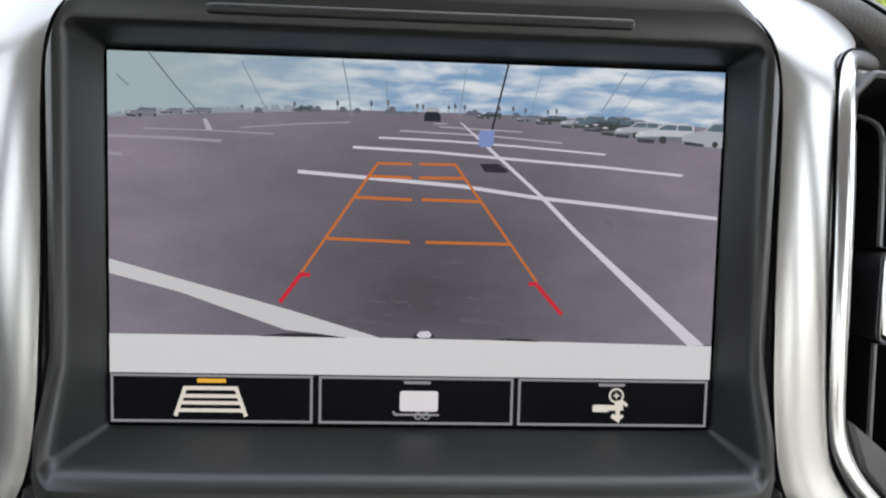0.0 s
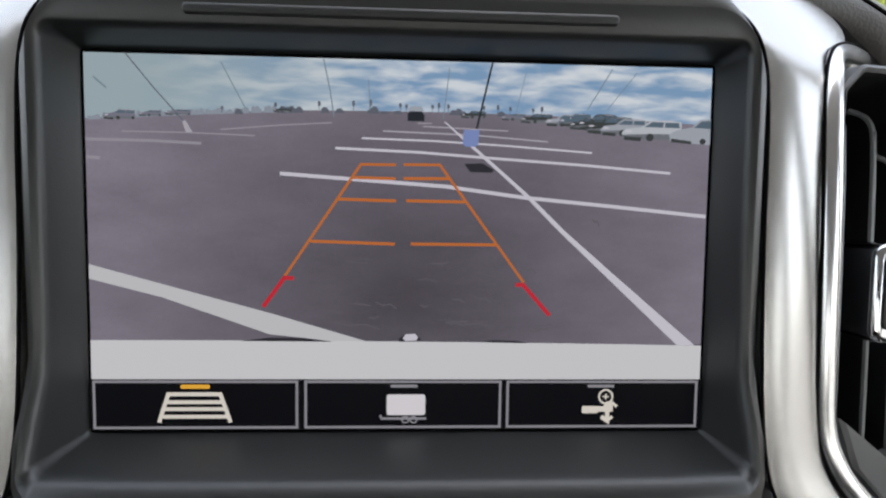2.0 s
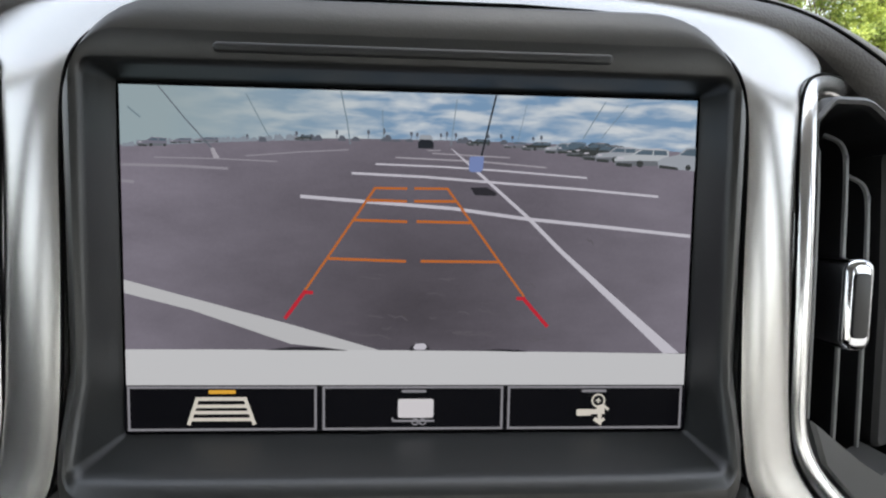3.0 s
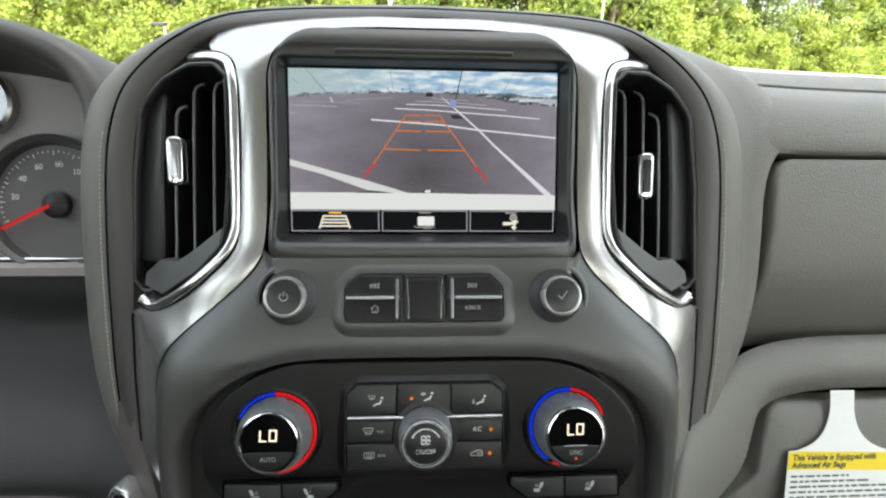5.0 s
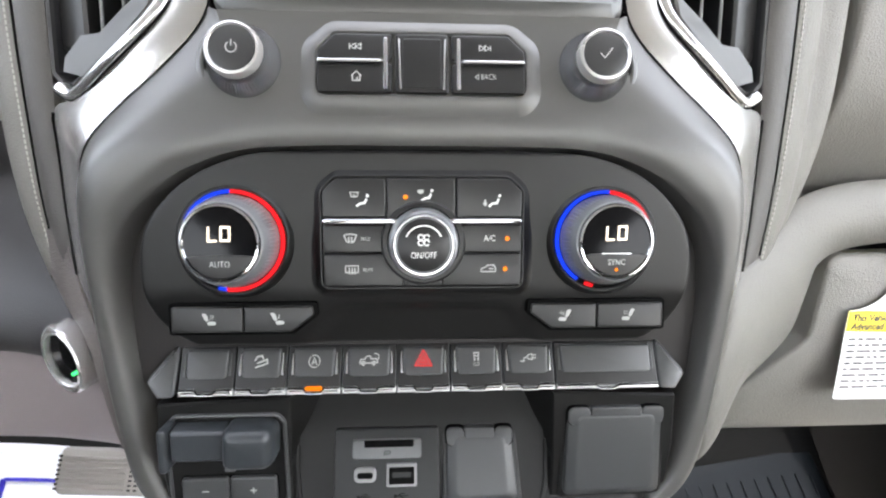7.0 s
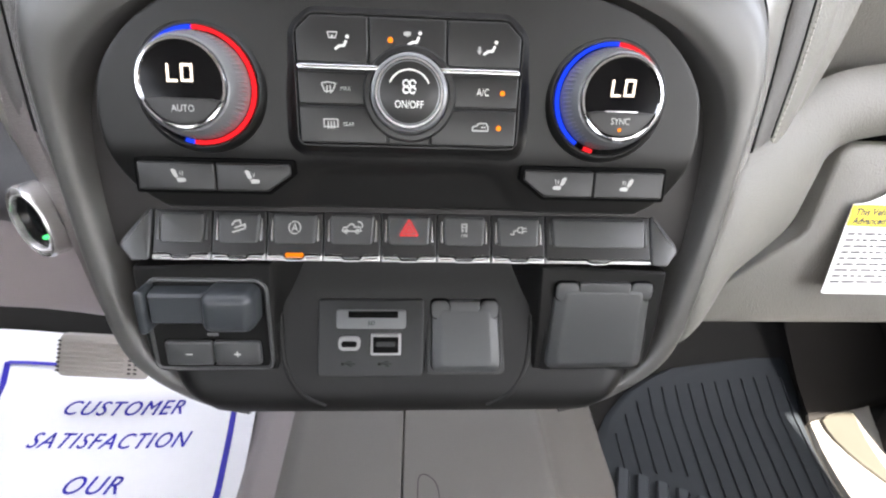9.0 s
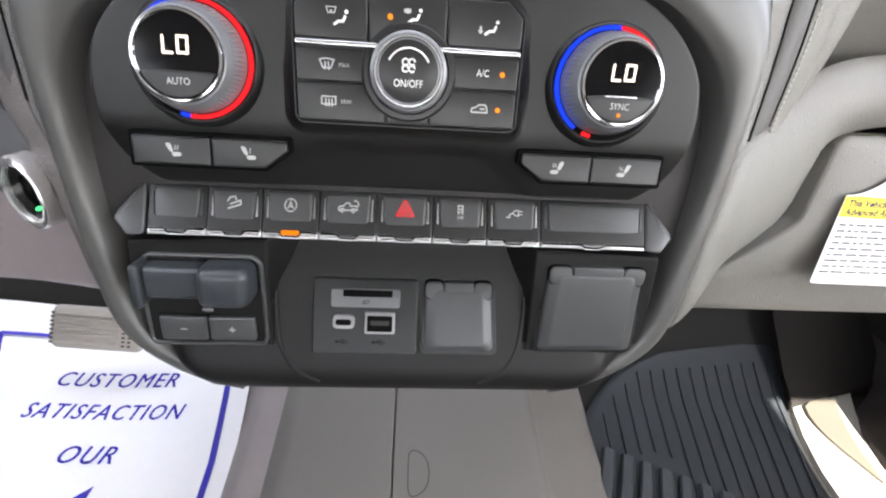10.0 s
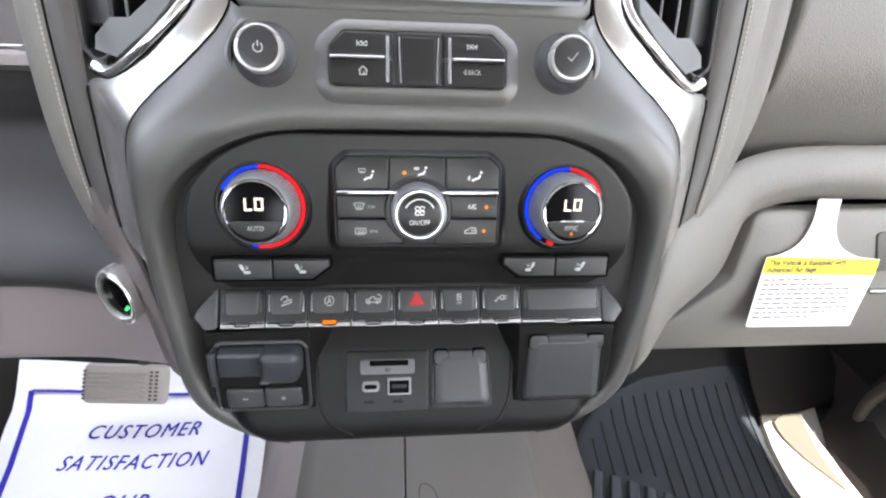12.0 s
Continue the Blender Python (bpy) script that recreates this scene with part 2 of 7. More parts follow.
def block(lo, hi, bm=None, bev=0.0):
    """A box between two corners, in the unit in use, with cut edges."""
    (x0, y0, z0), (x1, y1, z1) = lo, hi
    if not bev:
        return rings([[(x0, y0, z), (x1, y0, z), (x1, y1, z), (x0, y1, z)] for z in (z0, z1)], cap_first=True, cap_last=True, bm=bm)
    rows = []
    for d, z in ((bev, z0), (bev * 0.3, z0 + bev * 0.3), (0, z0 + bev), (0, z1 - bev), (bev * 0.3, z1 - bev * 0.3), (bev, z1)):
        rows.append([(p[0], p[1], z) for p in rounded([(x0 + d, y0 + d), (x1 - d, y0 + d), (x1 - d, y1 - d), (x0 + d, y1 - d)], bev, 3)])
    return rings(rows, cap_first=True, cap_last=True, bm=bm)


def ribbon(bm, pts, width, w, tilt=None, closed=False):
    """A flat stroke of ink or light."""
    ps = [Vector(p) for p in pts]
    left, right = [], []
    for i, p in enumerate(ps):
        if closed:
            a, b = ps[i - 1], ps[(i + 1) % len(ps)]
        else:
            a, b = ps[max(i - 1, 0)], ps[min(i + 1, len(ps) - 1)]
        e, g = (p - a), (b - p)
        e = e.normalized() if e.length > 1e-6 else g.normalized()
        g = g.normalized() if g.length > 1e-6 else e
        ne, ng = Vector((-e.y, e.x)), Vector((-g.y, g.x))
        m = (ne + ng).normalized() if (ne + ng).length > 1e-6 else ne
        d = m * width / 2 / max(0.45, m.dot(ne))
        left.append(p + d)
        right.append(p - d)

    def at(p):
        return (p.x, p.y, w + (tilt[1] * (p.y - tilt[0]) if tilt else 0))
    lv, rv = [bm.verts.new(at(p)) for p in left], [bm.verts.new(at(p)) for p in right]
    k = len(ps)
    for i in range(k if closed else k - 1):
        j = (i + 1) % k
        bm.faces.new((lv[i], lv[j], rv[j], rv[i]))


def fill(bm, pts, w, tilt=None):
    bm.faces.new([bm.verts.new((u, v, w + (tilt[1] * (v - tilt[0]) if tilt else 0))) for u, v in pts])


def circle(u, v, r, n=16, a0=0, a1=360):
    full = a1 - a0 == 360
    return [(u + r * math.cos(radians(a0 + (a1 - a0) * k / n)), v + r * math.sin(radians(a0 + (a1 - a0) * k / n))) for k in range(n if full else n + 1)]


def icon(name, parent, mat, at, w, strokes=(), fills=(), tilt=None, size=1.0, width=0.8):
    """A printed sign; strokes and fills are in mm about its middle."""
    bm = bmesh.new()
    put = lambda pts: [(at[0] + size * p[0], at[1] + size * p[1]) for p in pts]
    for pts in strokes:
        ribbon(bm, put(pts), width, w, tilt)
    for pts in fills:
        fill(bm, put(pts), w, tilt)
    return part(name, bm, mat, parent, flat=True)


def words(name, body, parent, mat, at, w, size, tilt=None, squeeze=1.0, shear=0.0, align="CENTER", bold=0.0, apart=1.0):
    """Lettering in Blender's own font, laid on the surface; size: height of the capitals."""
    cu = bpy.data.curves.new(name, "FONT")
    cu.body = body
    cu.size = size / 0.7
    cu.shear = shear
    cu.offset = bold
    cu.space_character = apart
    cu.align_x, cu.align_y = align, "CENTER"
    cu.resolution_u = 3
    ob = new(name, cu)
    bpy.context.view_layer.update()
    me = bpy.data.meshes.new_from_object(ob.evaluated_get(bpy.context.evaluated_depsgraph_get()))
    bpy.data.objects.remove(ob)
    bm = bmesh.new()
    bm.from_mesh(me)
    bpy.data.meshes.remove(me)
    for p in bm.verts:
        u, v = at[0] + p.co.x * squeeze, at[1] + p.co.y
        p.co = (u, v, w + (tilt[1] * (v - tilt[0]) if tilt else 0))
    return part(name, bm, mat, parent, flat=True)


def mirrored(pts):
    return [(-p[0], *p[1:]) for p in pts]


def interp(x, table):
    if x >= table[0][0]:
        return table[0][1]
    for (a, fa), (b, fb) in zip(table, table[1:]):
        if x >= b:
            s = (x - a) / (b - a)
            return fa + (fb - fa) * s
    return table[-1][1]

# ---- dashboard: centre pod ----
TRIM = [  # stations from the tail of the silver trim up to its crown: edge on the fascia, edge on the vent
    ((172, -168, 6), (200, -150, -20)),
    ((171, -125, 12), (205, -110, -25)),
    ((170, -95, 13), (206, -75, -27)),
    ((165, -77, 14), (205, -54, -24)),
    ((152, -63, 14), (181, -53.5, -6)),
    ((124, -40, 14), (146, -36, 11)),
    ((105, -21, 13), (122, -14, 10)),
    ((99.6, -5, 10.5), (117.3, -1, 8)),
    ((98.6, 45, 8.5), (116.7, 43, 7)),
    ((98.6, 92, 8), (117.2, 90, 4.5)),
    ((96.8, 107, 8), (120, 104.5, 1)),
    ((92.5, 114.4, 8), (146, 122, -20)),
    ((85, 119.6, 8), (144, 134.5, -27)),
    ((76, 124, 8), (122, 138.4, -20)),
    ((62, 126.8, 7.5), (80, 143.2, -18)),
    ((30, 128.3, 7), (35, 145.6, -18)),
]
edge_in = chaikin([a for a, b in TRIM], 2)
edge_out = chaikin([b for a, b in TRIM], 2)


def both_sides(pts):
    """A path from the left tail over the crown to the right tail."""
    return mirrored(pts) + pts[::-1]


def trim_rows():
    a, b = both_sides(edge_in), both_sides(edge_out)
    rows = [[(p[0], p[1], p[2] - 4) for p in a]]
    for s in (0.0, 0.06, 0.2, 0.4, 0.6, 0.8, 0.94, 1.0):
        lift = 1.8 * 4 * s * (1 - s) if s else 0
        rows.append([(p[0] + (q[0] - p[0]) * s, p[1] + (q[1] - p[1]) * s, p[2] + (q[2] - p[2]) * s + lift) for p, q in zip(a, b)])
    rows.append([(q[0], q[1], q[2] - 5) for q in b])
    return rows


stack = thing("center_stack", (0, -80, 20), "dark grey plastic center stack of a truck with satin silver trim", "dashboard")
part("silver_trim", rings(trim_rows(), closed=False), silver, stack, "satin silver metallic trim that frames the stack", angle=60)

# bezel round the display
def bezel_ring(u, top, foot, r_top, r_foot, w_side, w_foot):
    pts = rounded([(-u, foot), (u, foot), (u, top), (-u, top)], [r_foot, r_foot, r_top, r_top], 10)
    dense = []
    for i, p in enumerate(pts):
        q = pts[(i + 1) % len(pts)]
        dense.append(p)
        if abs(p[0] - q[0]) + abs(p[1] - q[1]) > 30:
            for k in range(1, 10):
                dense.append((p[0] + (q[0] - p[0]) * k / 10, p[1] + (q[1] - p[1]) * k / 10))
    out = []
    for x, y in dense:
        s = min(1.0, max(0.0, (24 - y) / 28))
        s = s * s * (3 - 2 * s)
        c = min(1.0, max(0.0, (100 - abs(x)) / 12))
        out.append((x, y, w_side + (w_foot - w_side) * s * (0.4 + 0.6 * c)))
    return out


part("bezel_backing", prism(box2(-110, -30, 110, 125, 20), -30, -14, 1), recess_black, stack)
bezel_rows = [
    bezel_ring(98.2, 127.8, -16, 31, 6, 4, 16),
    bezel_ring(97.8, 127.4, -16, 31, 6, 8.2, 20),
    bezel_ring(96.8, 126.4, -13, 30, 6, 9.4, 21),
    bezel_ring(95.0, 117.5, -9, 14, 5, 9.8, 20.6),
    bezel_ring(93.4, 110.2, -6.4, 5, 4, 9.5, 19),
    bezel_ring(92.7, 109.1, -5.4, 4, 3.4, 8.7, 17),
    bezel_ring(92.2, 108.4, -4.6, 3, 3, 7.4, 14.6),
    bezel_ring(89.4, 106.7, -1.9, 1.5, 1.5, 0.6, 0.8),
    bezel_ring(88.6, 106.0, -1.0, 1.0, 1.0, -0.6, -0.6),
]
part("bezel_flange", rings(bezel_rows[:4]), flange_sheen_grey, stack, "outer flange of the display bezel, grey lightened for sheen", angle=60)
part("display_bezel", rings(bezel_rows[3:]), bezel_grey, stack, "dark grey recessed bezel round the display", angle=60)
part("bezel_groove", prism(box2(-56, 111.8, 56, 114.6, 1.3), 8.0, 10.6, 0.8), bezel_grey, stack)

# fascia between silver trim and climate panel
CLIMATE = [(117, -178.5), (128, -171), (135, -160), (138.6, -147), (138.8, -131), (134, -113), (116, -93.5), (94, -83), (75, -79.4), (40, -78.8), (0, -78.8)]
WALL = [(-16, 20.5), (-30, 23.5), (-60, 28.5), (-78, 31.0), (-100, 30), (-125, 27), (-150, 24.5), (-178, 22), (-215, 20.5), (-260, 19), (-300, 17)]


def resample(pts, n):
    ps = [Vector(p) for p in pts]
    lens = [0.0]
    for a, b in zip(ps, ps[1:]):
        lens.append(lens[-1] + (b - a).length)
    out, k = [], 0
    for i in range(n):
        d = lens[-1] * i / (n - 1)
        while k < len(ps) - 2 and lens[k + 1] < d:
            k += 1
        s = (d - lens[k]) / max(1e-6, lens[k + 1] - lens[k])
        out.append(tuple(ps[k].lerp(ps[k + 1], min(1, s))))
    return out


fascia_out = resample(chaikin([(94, -311, 2), (110, -308, 2), (124, -303, 1), (140, -292.5, 1), (152.5, -282, 1), (162, -270, 2), (167, -253, 2), (169, -231, 2), (171.5, -200, 4), (172, -168, 6)], 2) + [p for p in edge_in if p[1] > -166 and p[0] > 101.5 and p[1] < -10] + [(100.5, -13, 14), (96, -15.5, 20), (60, -15.5, 20.5), (30, -15.5, 20.5), (0, -15.5, 20.5)], 96)
fascia_in = resample(chaikin([(92, -298), (106, -294), (124, -284), (137, -273), (145, -258), (149, -236), (151.5, -214), (154.3, -183), (154.8, -150), (152, -128), (143, -110), (121, -91.5), (96, -81), (76, -77.3), (40, -76.6), (0, -76.6)], 2), 96)
half = []
for s in (0, 0.03, 0.1, 0.2, 0.32, 0.45, 0.6, 0.72, 0.80, 0.86, 0.91, 0.95, 0.98, 1.0):
    row = []
    for p, q in zip(fascia_out, fascia_in):
        u, v = p[0] + (q[0] - p[0]) * s, p[1] + (q[1] - p[1]) * s
        f = math.sin(min(1.0, s / 0.55) * math.pi / 2)
        roll = 3.4 * max(0.0, (s - 0.78) / 0.22) ** 2.2
        row.append((u, v, p[2] + (interp(v, WALL) - p[2]) * f - roll))
    half.append(row)
for k, (shrink, sink) in enumerate(((0.994, 5.2), (0.984, 10.5), (0.974, 16.5), (0.968, 24))):
    half.append([(q[0] * shrink, -130 + (q[1] + 130) * (shrink + 0.004), interp(q[1], WALL) - sink) for q in fascia_in])
skirt = [(p[0], p[1], p[2] - 60) if p[1] < -160 else (p[0], p[1], p[2] - 6) for p in fascia_out]
part("fascia", rings([mirrored(r) + r[::-1][1:] for r in [skirt] + half], closed=False), fascia_grey, stack, "satin dark grey plastic fascia")

# climate panel plate
plate = chaikin(CLIMATE, 2)
plate = [(p[0] * 0.993, p[1]) for p in plate]
part("plate_bed", prism(rounded([(-150, -206), (150, -206), (155, -180), (154, -140), (140, -104), (110, -84), (70, -76), (-70, -76), (-110, -84), (-140, -104), (-154, -140), (-155, -180)], 8, 4), -4, 11.5, 0.5), bed_grey, stack, "brown-grey bed behind the climate plate")


def plate_half(v):
    """Half the width of the climate plate at a height."""
    for p, q in zip(plate, plate[1:]):
        if p[1] <= v <= q[1] and q[1] > p[1]:
            return p[0] + (q[0] - p[0]) * (v - p[1]) / (q[1] - p[1])
    return 75.0


def ease(x):
    x = min(1.0, max(0.0, x))
    return x * x * (3 - 2 * x)


rows = []
steps = [-178.3, -178.0, -177.4, -176.4] + [-174.5 + 1.9 * k for k in range(17)] + [-140 + 5 * k for k in range(11)] + [-86, -83, -81.2, -80.2, -79.7, -79.4]
for i, v in enumerate([steps[0]] + steps + [steps[-1]]):
    wide = plate_half(v)
    low = max(0.0, -145 - v)
    bend = 0.013 * low * low if low < 10 else 1.3 + 0.26 * (low - 10)
    rim = 1.0 if v in (steps[0], steps[-1]) else 0.3 if v in (steps[1], steps[-2]) else 0.0
    row = []
    for off in (0.0, 0.0, 0.4, 1.1, 2.4):
        row.append((wide - off, (1.0, 1.0, 0.3, 0.06, 0.0)[len(row)]))
    inner = wide - 2.4
    cols = row + [(inner - 2 * inner * k / 64, 0.0) for k in range(1, 64)] + [(-u, d) for u, d in row[::-1]]
    line = []
    for j, (u, d) in enumerate(cols):
        span = 46 + 18 * (-156 - v) / 22.5
        dip = 3.2 * ease((span - abs(u)) / 9) * ease((-153 - v) / 7)
        w = 26.9 - bend - dip - max(d, rim)
        if j in (0, len(cols) - 1) or i in (0, len(steps) + 1):
            w = 6.0
        line.append((u, v, w))
    rows.append(line)
part("climate_plate", rings(rows, closed=False), panel_black, stack, "black plastic climate control plate with a bent apron", angle=50)

# lower tray that carries switches and sockets, and the chin
TRAY_W = [(-176, 10), (-182, 6), (-206, 8), (-209, 8.5), (-232, 9.5), (-255, 16), (-270, 21), (-281, 25), (-290, 26.5), (-297, 24), (-302, 18), (-306, 9), (-308, -4), (-307, -40), (-305, -90)]
TRAY_U = [(-176, 138), (-205, 149), (-240, 147), (-262, 144), (-276, 143), (-288, 138), (-297, 128), (-308, 110)]
levels = [-176, -181, -184, -195, -204, -207, -209, -215, -225, -235, -245, -255, -262, -268, -275, -282, -287, -291, -294, -297, -299, -301, -303, -305, -306.5, -307.6]
rows = []
for v in levels:
    wide, w = interp(v, TRAY_U), interp(v, TRAY_W)
    row = []
    for k in range(-24, 25):
        s = k / 24
        u = wide * s
        a = abs(s)
        drop = max(0.0, (a - 0.8) / 0.2) ** 2.4 * (w + 6)
        row.append((u, v + (max(0, a - 0.7) / 0.3) ** 2 * (5 if v < -280 else 0), w - drop))
    rows.append(row)
last = rows[-1]
rows.append([(p[0], p[1] + 1, p[2] - 30) for p in last])
rows.append([(p[0], p[1] + 8, -110) for p in last])
part("lower_tray", rings(rows, closed=False), tray_shaded_grey, stack, "lower tray and chin in grey darkened for shade")

# flared lip where the socket bay runs out into the chin
for side in (1, -1):
    lip = chaikin([(side * 70.5, -240, 13), (side * 70, -262, 18), (side * 66, -276, 22.5), (side * 58, -286, 26), (side * 46, -292, 26.5)], 2)
    part("bay_lip", tube(lip, 1.6, 1.3, 8), tray_shaded_grey, stack)

# raised cheeks left and right of the socket bay
for side in (1, -1):
    outline = rounded([(54, -206.0), (140.5, -208.8), (141.5, -240), (139.5, -264), (133, -272.5), (66, -271.5), (70, -246)], [2, 2.5, 6, 8, 5, 3, 10], 5)
    inner = lambda v: interp(v, [(-200, 69.0), (-246, 71.0), (-290, 70.5)])
    rowsx = []
    for d, w, k in ((0, -4, 0), (0, 8, 0), (0.4, 19.0, 0.94), (0.9, 20.9, 1), (2.0, 21.7, 1), (3.0, 21.6, 1)):
        rowsx.append([(side * (u if u > 76 else u + k * max(0, inner(v) + d - u)), v, w) for u, v in inset(outline, d)])
    part("cheek", rings(rowsx, cap_last=True), tray_shaded_grey, stack, angle=24)

# ---- pod rim, stitched pad and dash top ----
RIM_IN = [(0, 146.3, -18), (80, 143.2, -18), (122, 138.4, -20), (144, 134.5, -27), (160, 127, -32), (174, 114, -32), (190, 96, -30), (200, 74, -29), (204, 34, -29), (206, -35, -29), (207, -57, -29), (206, -78, -28), (205, -110, -26), (201, -149, -22)]
RIM_SEAM = [(0, 156, -30), (80, 154.5, -30), (125, 151, -30), (146, 146, -30), (163, 138, -30), (184, 125, -30), (206, 103, -30), (216, 80, -30), (222, 47, -30), (224, -18, -31), (223.5, -50, -31), (223, -72, -31), (222, -105, -31), (218, -142, -31)]
PAD_OUT = [(0, 165, -48), (80, 163, -48), (128, 159, -47), (160, 151, -47), (186, 139, -47), (215, 124, -47), (238, 99, -47), (247, 74, -47), (251, 44, -47), (252, -18, -47), (251, -50, -47), (250, -82, -47), (246, -120, -48), (236, -160, -50)]
rim_in, rim_seam, pad_out = (chaikin(c, 2) for c in (RIM_IN, RIM_SEAM, PAD_OUT))


def between(a, b, s, lift=0.0):
    return [tuple(p[i] + (q[i] - p[i]) * s + (lift if i == 2 else 0) for i in range(3)) for p, q in zip(a, b)]


def whole(pts):
    return mirrored(pts)[::-1] + pts[1:]


dash = thing("dashboard", (0, 0, -60), "grey padded truck dashboard with stitched seams round the center pod", "dashboard")
rows = [between(rim_in, rim_seam, 0, -6), between(rim_in, rim_seam, 0), between(rim_in, rim_seam, 0.15, 1.6), between(rim_in, rim_seam, 0.5, 2.6), between(rim_in, rim_seam, 0.85, 1.8), between(rim_in, rim_seam, 0.96, 0.6), between(rim_in, rim_seam, 1.0, -4)]
part("pod_rim", rings([whole(r) for r in rows], closed=False), pad_dark, dash, "dark grey padded rim of the pod")
rows = [between(rim_seam, pad_out, 0.0, -4), between(rim_seam, pad_out, 0.03), between(rim_seam, pad_out, 0.15, 2.2), between(rim_seam, pad_out, 0.4, 4.5), between(rim_seam, pad_out, 0.7, 4.5), between(rim_seam, pad_out, 0.9, 2.5), pad_out]
back = [(u * 1.01, v - 1 - abs(u) * 0.01, w - 25) for u, v, w in pad_out]
rear = [(u * 1.03, v * 1.0 + 14 - abs(u) * 0.02, w - 100) for u, v, w in pad_out]
far = [(u * 1.05, v + 60 - abs(u) * 0.02, w - 380) for u, v, w in pad_out]
part("stitched_pad", rings([mirrored(r) for r in rows + [back, rear, far]], closed=False), pad_grey, dash, "grey padded cover with a stitched seam", angle=60)
SIDE = [(0, 166, -62), (85, 164.5, -62), (142, 160, -63), (186, 151.5, -64), (228, 139, -64), (262, 126, -62), (282, 102, -56), (292, 74, -48), (269, 50, -46), (268, -18, -46), (267, -50, -47), (263, -85, -50), (254, -118, -53), (240, -156, -53)]
side = chaikin(SIDE, 2)
soft = [(u, v, w + 1.5) for u, v, w in pad_out]
flank = [between(soft, side, 0.0), between(soft, side, 0.35, 1.0), between(soft, side, 0.75, 0.8), side, [(u + 2.5, v, w - 3) for u, v, w in side], [(u + 3, v, w - 16) for u, v, w in side]]
part("stitched_pad", rings(rows[:-1] + flank, closed=False), pad_grey, dash, "grey padded cover with a stitched seam", angle=60)
crown = [[(u, v, w) for u, v, w in side[:28]], [(u, v - 1, w - 25) for u, v, w in side[:28]], [(u, v + 14, w - 100) for u, v, w in side[:28]], [(u, v + 60, w - 380) for u, v, w in side[:28]]]
part("dash_crown", rings(crown, closed=False), pad_grey, dash, angle=60)

# stitches along the seam
bm = bmesh.new()
seam = resample([tuple(Vector(p) + (Vector(q) - Vector(p)) * 0.16) for p, q in zip(rim_seam, pad_out)], 150)
for sign in (1, -1):
    for a, b in zip(seam, seam[1:]):
        if a[1] > 70:
            continue
        a3, b3 = Vector((sign * a[0], a[1], a[2] + 2.3)), Vector((sign * b[0], b[1], b[2] + 2.3))
        tube([tuple(a3.lerp(b3, 0.15)), tuple(a3.lerp(b3, 0.85))], 0.62, 0.5, 5, bm=bm)
tagged(part("stitching", bm, thread, dash, "pale grey thread stitching"), kind="stuff")

# ---- passenger side ----
TOP_PAD = [(118, -104), (122, -89.5), (119, -82), (113, -70), (102, -57), (88, -50), (74, -46.5), (64, -46), (60.5, -47.5), (59.6, -54), (60.5, -84)]
SHELF = [(150, -420), (152, -300), (150, -160), (147, -118), (141, -108), (132, -97), (124.5, -90.5), (122, -92)]
rows, shelf_rows = [], []
for u, rise, pull in ((236, 8, 0), (262, 5, 0), (282, 3, 0), (300, 1.5, 0), (330, 0, 0), (420, -2, -1), (620, -12, -4), (800, -20, -12)):
    rows.append([(u, v + (rise if v > 75 else rise * max(0, (v - 58) / 17)), w + (pull if v > 58 else 0)) for v, w in TOP_PAD])
    shelf_rows.append([(u, v + rise, w + pull) for v, w in SHELF])
part("top_pad", rings(rows, closed=False), pad_grey, dash, "soft grey upper dash pad", angle=60)
part("top_shelf", rings(shelf_rows, closed=False), pad_grey, dash, "sunlit grey top of the dash", angle=60)

# long padded bolster that turns down beside the stack
BOLSTER = [
    ((800, -93, -72), (800, -143, -70)), ((500, -92, -70), (500, -140, -67)), ((400, -92, -69), (400, -138, -66)), ((340, -93, -68), (335, -140, -66)),
    ((300, -97, -67), (303, -147, -66)), ((266, -106, -60), (287, -158, -66)), ((245, -121, -51), (285.5, -182, -68)), ((222, -139, -36), (283, -212, -72)),
    ((201, -149, -22), (254, -225, -56)), ((184, -168, -6), (231, -234, -45)), ((176, -200, -2), (214, -243, -37)), ((172, -226, -3), (200, -258, -28)),
    ((170.5, -245, -5), (191, -265, -23)), ((170, -258, -8), (180, -267, -18)), ((169, -265, -11), (171, -267, -14)),
]


def bolster_rows(sign, stations, swell=13):
    a, b = chaikin([p for p, q in stations], 2), chaikin([q for p, q in stations], 2)
    rows = []
    for s in (0, 0.04, 0.14, 0.3, 0.5, 0.7, 0.86, 0.95, 1.0):
        rows.append([(sign * (p[0] + (q[0] - p[0]) * s), p[1] + (q[1] - p[1]) * s, p[2] + (q[2] - p[2]) * s + (swell * 4 * s * (1 - s) - (0 if 0 < s < 1 else 3))) for p, q in zip(a, b)])
    return rows


part("bolster", rings(bolster_rows(1, BOLSTER), closed=False), pad_grey, dash, "grey padded bolster", angle=60)

# lower panels below the glove box
rows = []
for u in (150, 215, 262, 300, 400, 560, 800):
    drop = -6 if u > 250 else 0
    rows.append([(u, -250, -104), (u, -285, -96 + drop), (u, -303, -98 + drop), (u, -311, -104 + drop), (u, -313, -116), (u, -312, -260)])
part("lower_panel", rings(rows, closed=False), pad_grey, dash)

# upper glove box
gb = thing("upper_glove_box", (420, -20, -50), "closed grey upper glove box door in the dash", "glove box")
# Black sheet behind the door stands in for the shade in its gap.
part("gap_shade_sheet", prism(rounded([(256, 66), (800, 66), (800, -122), (250, -124)], 12), -118, -112, 0.5), recess_black, gb)
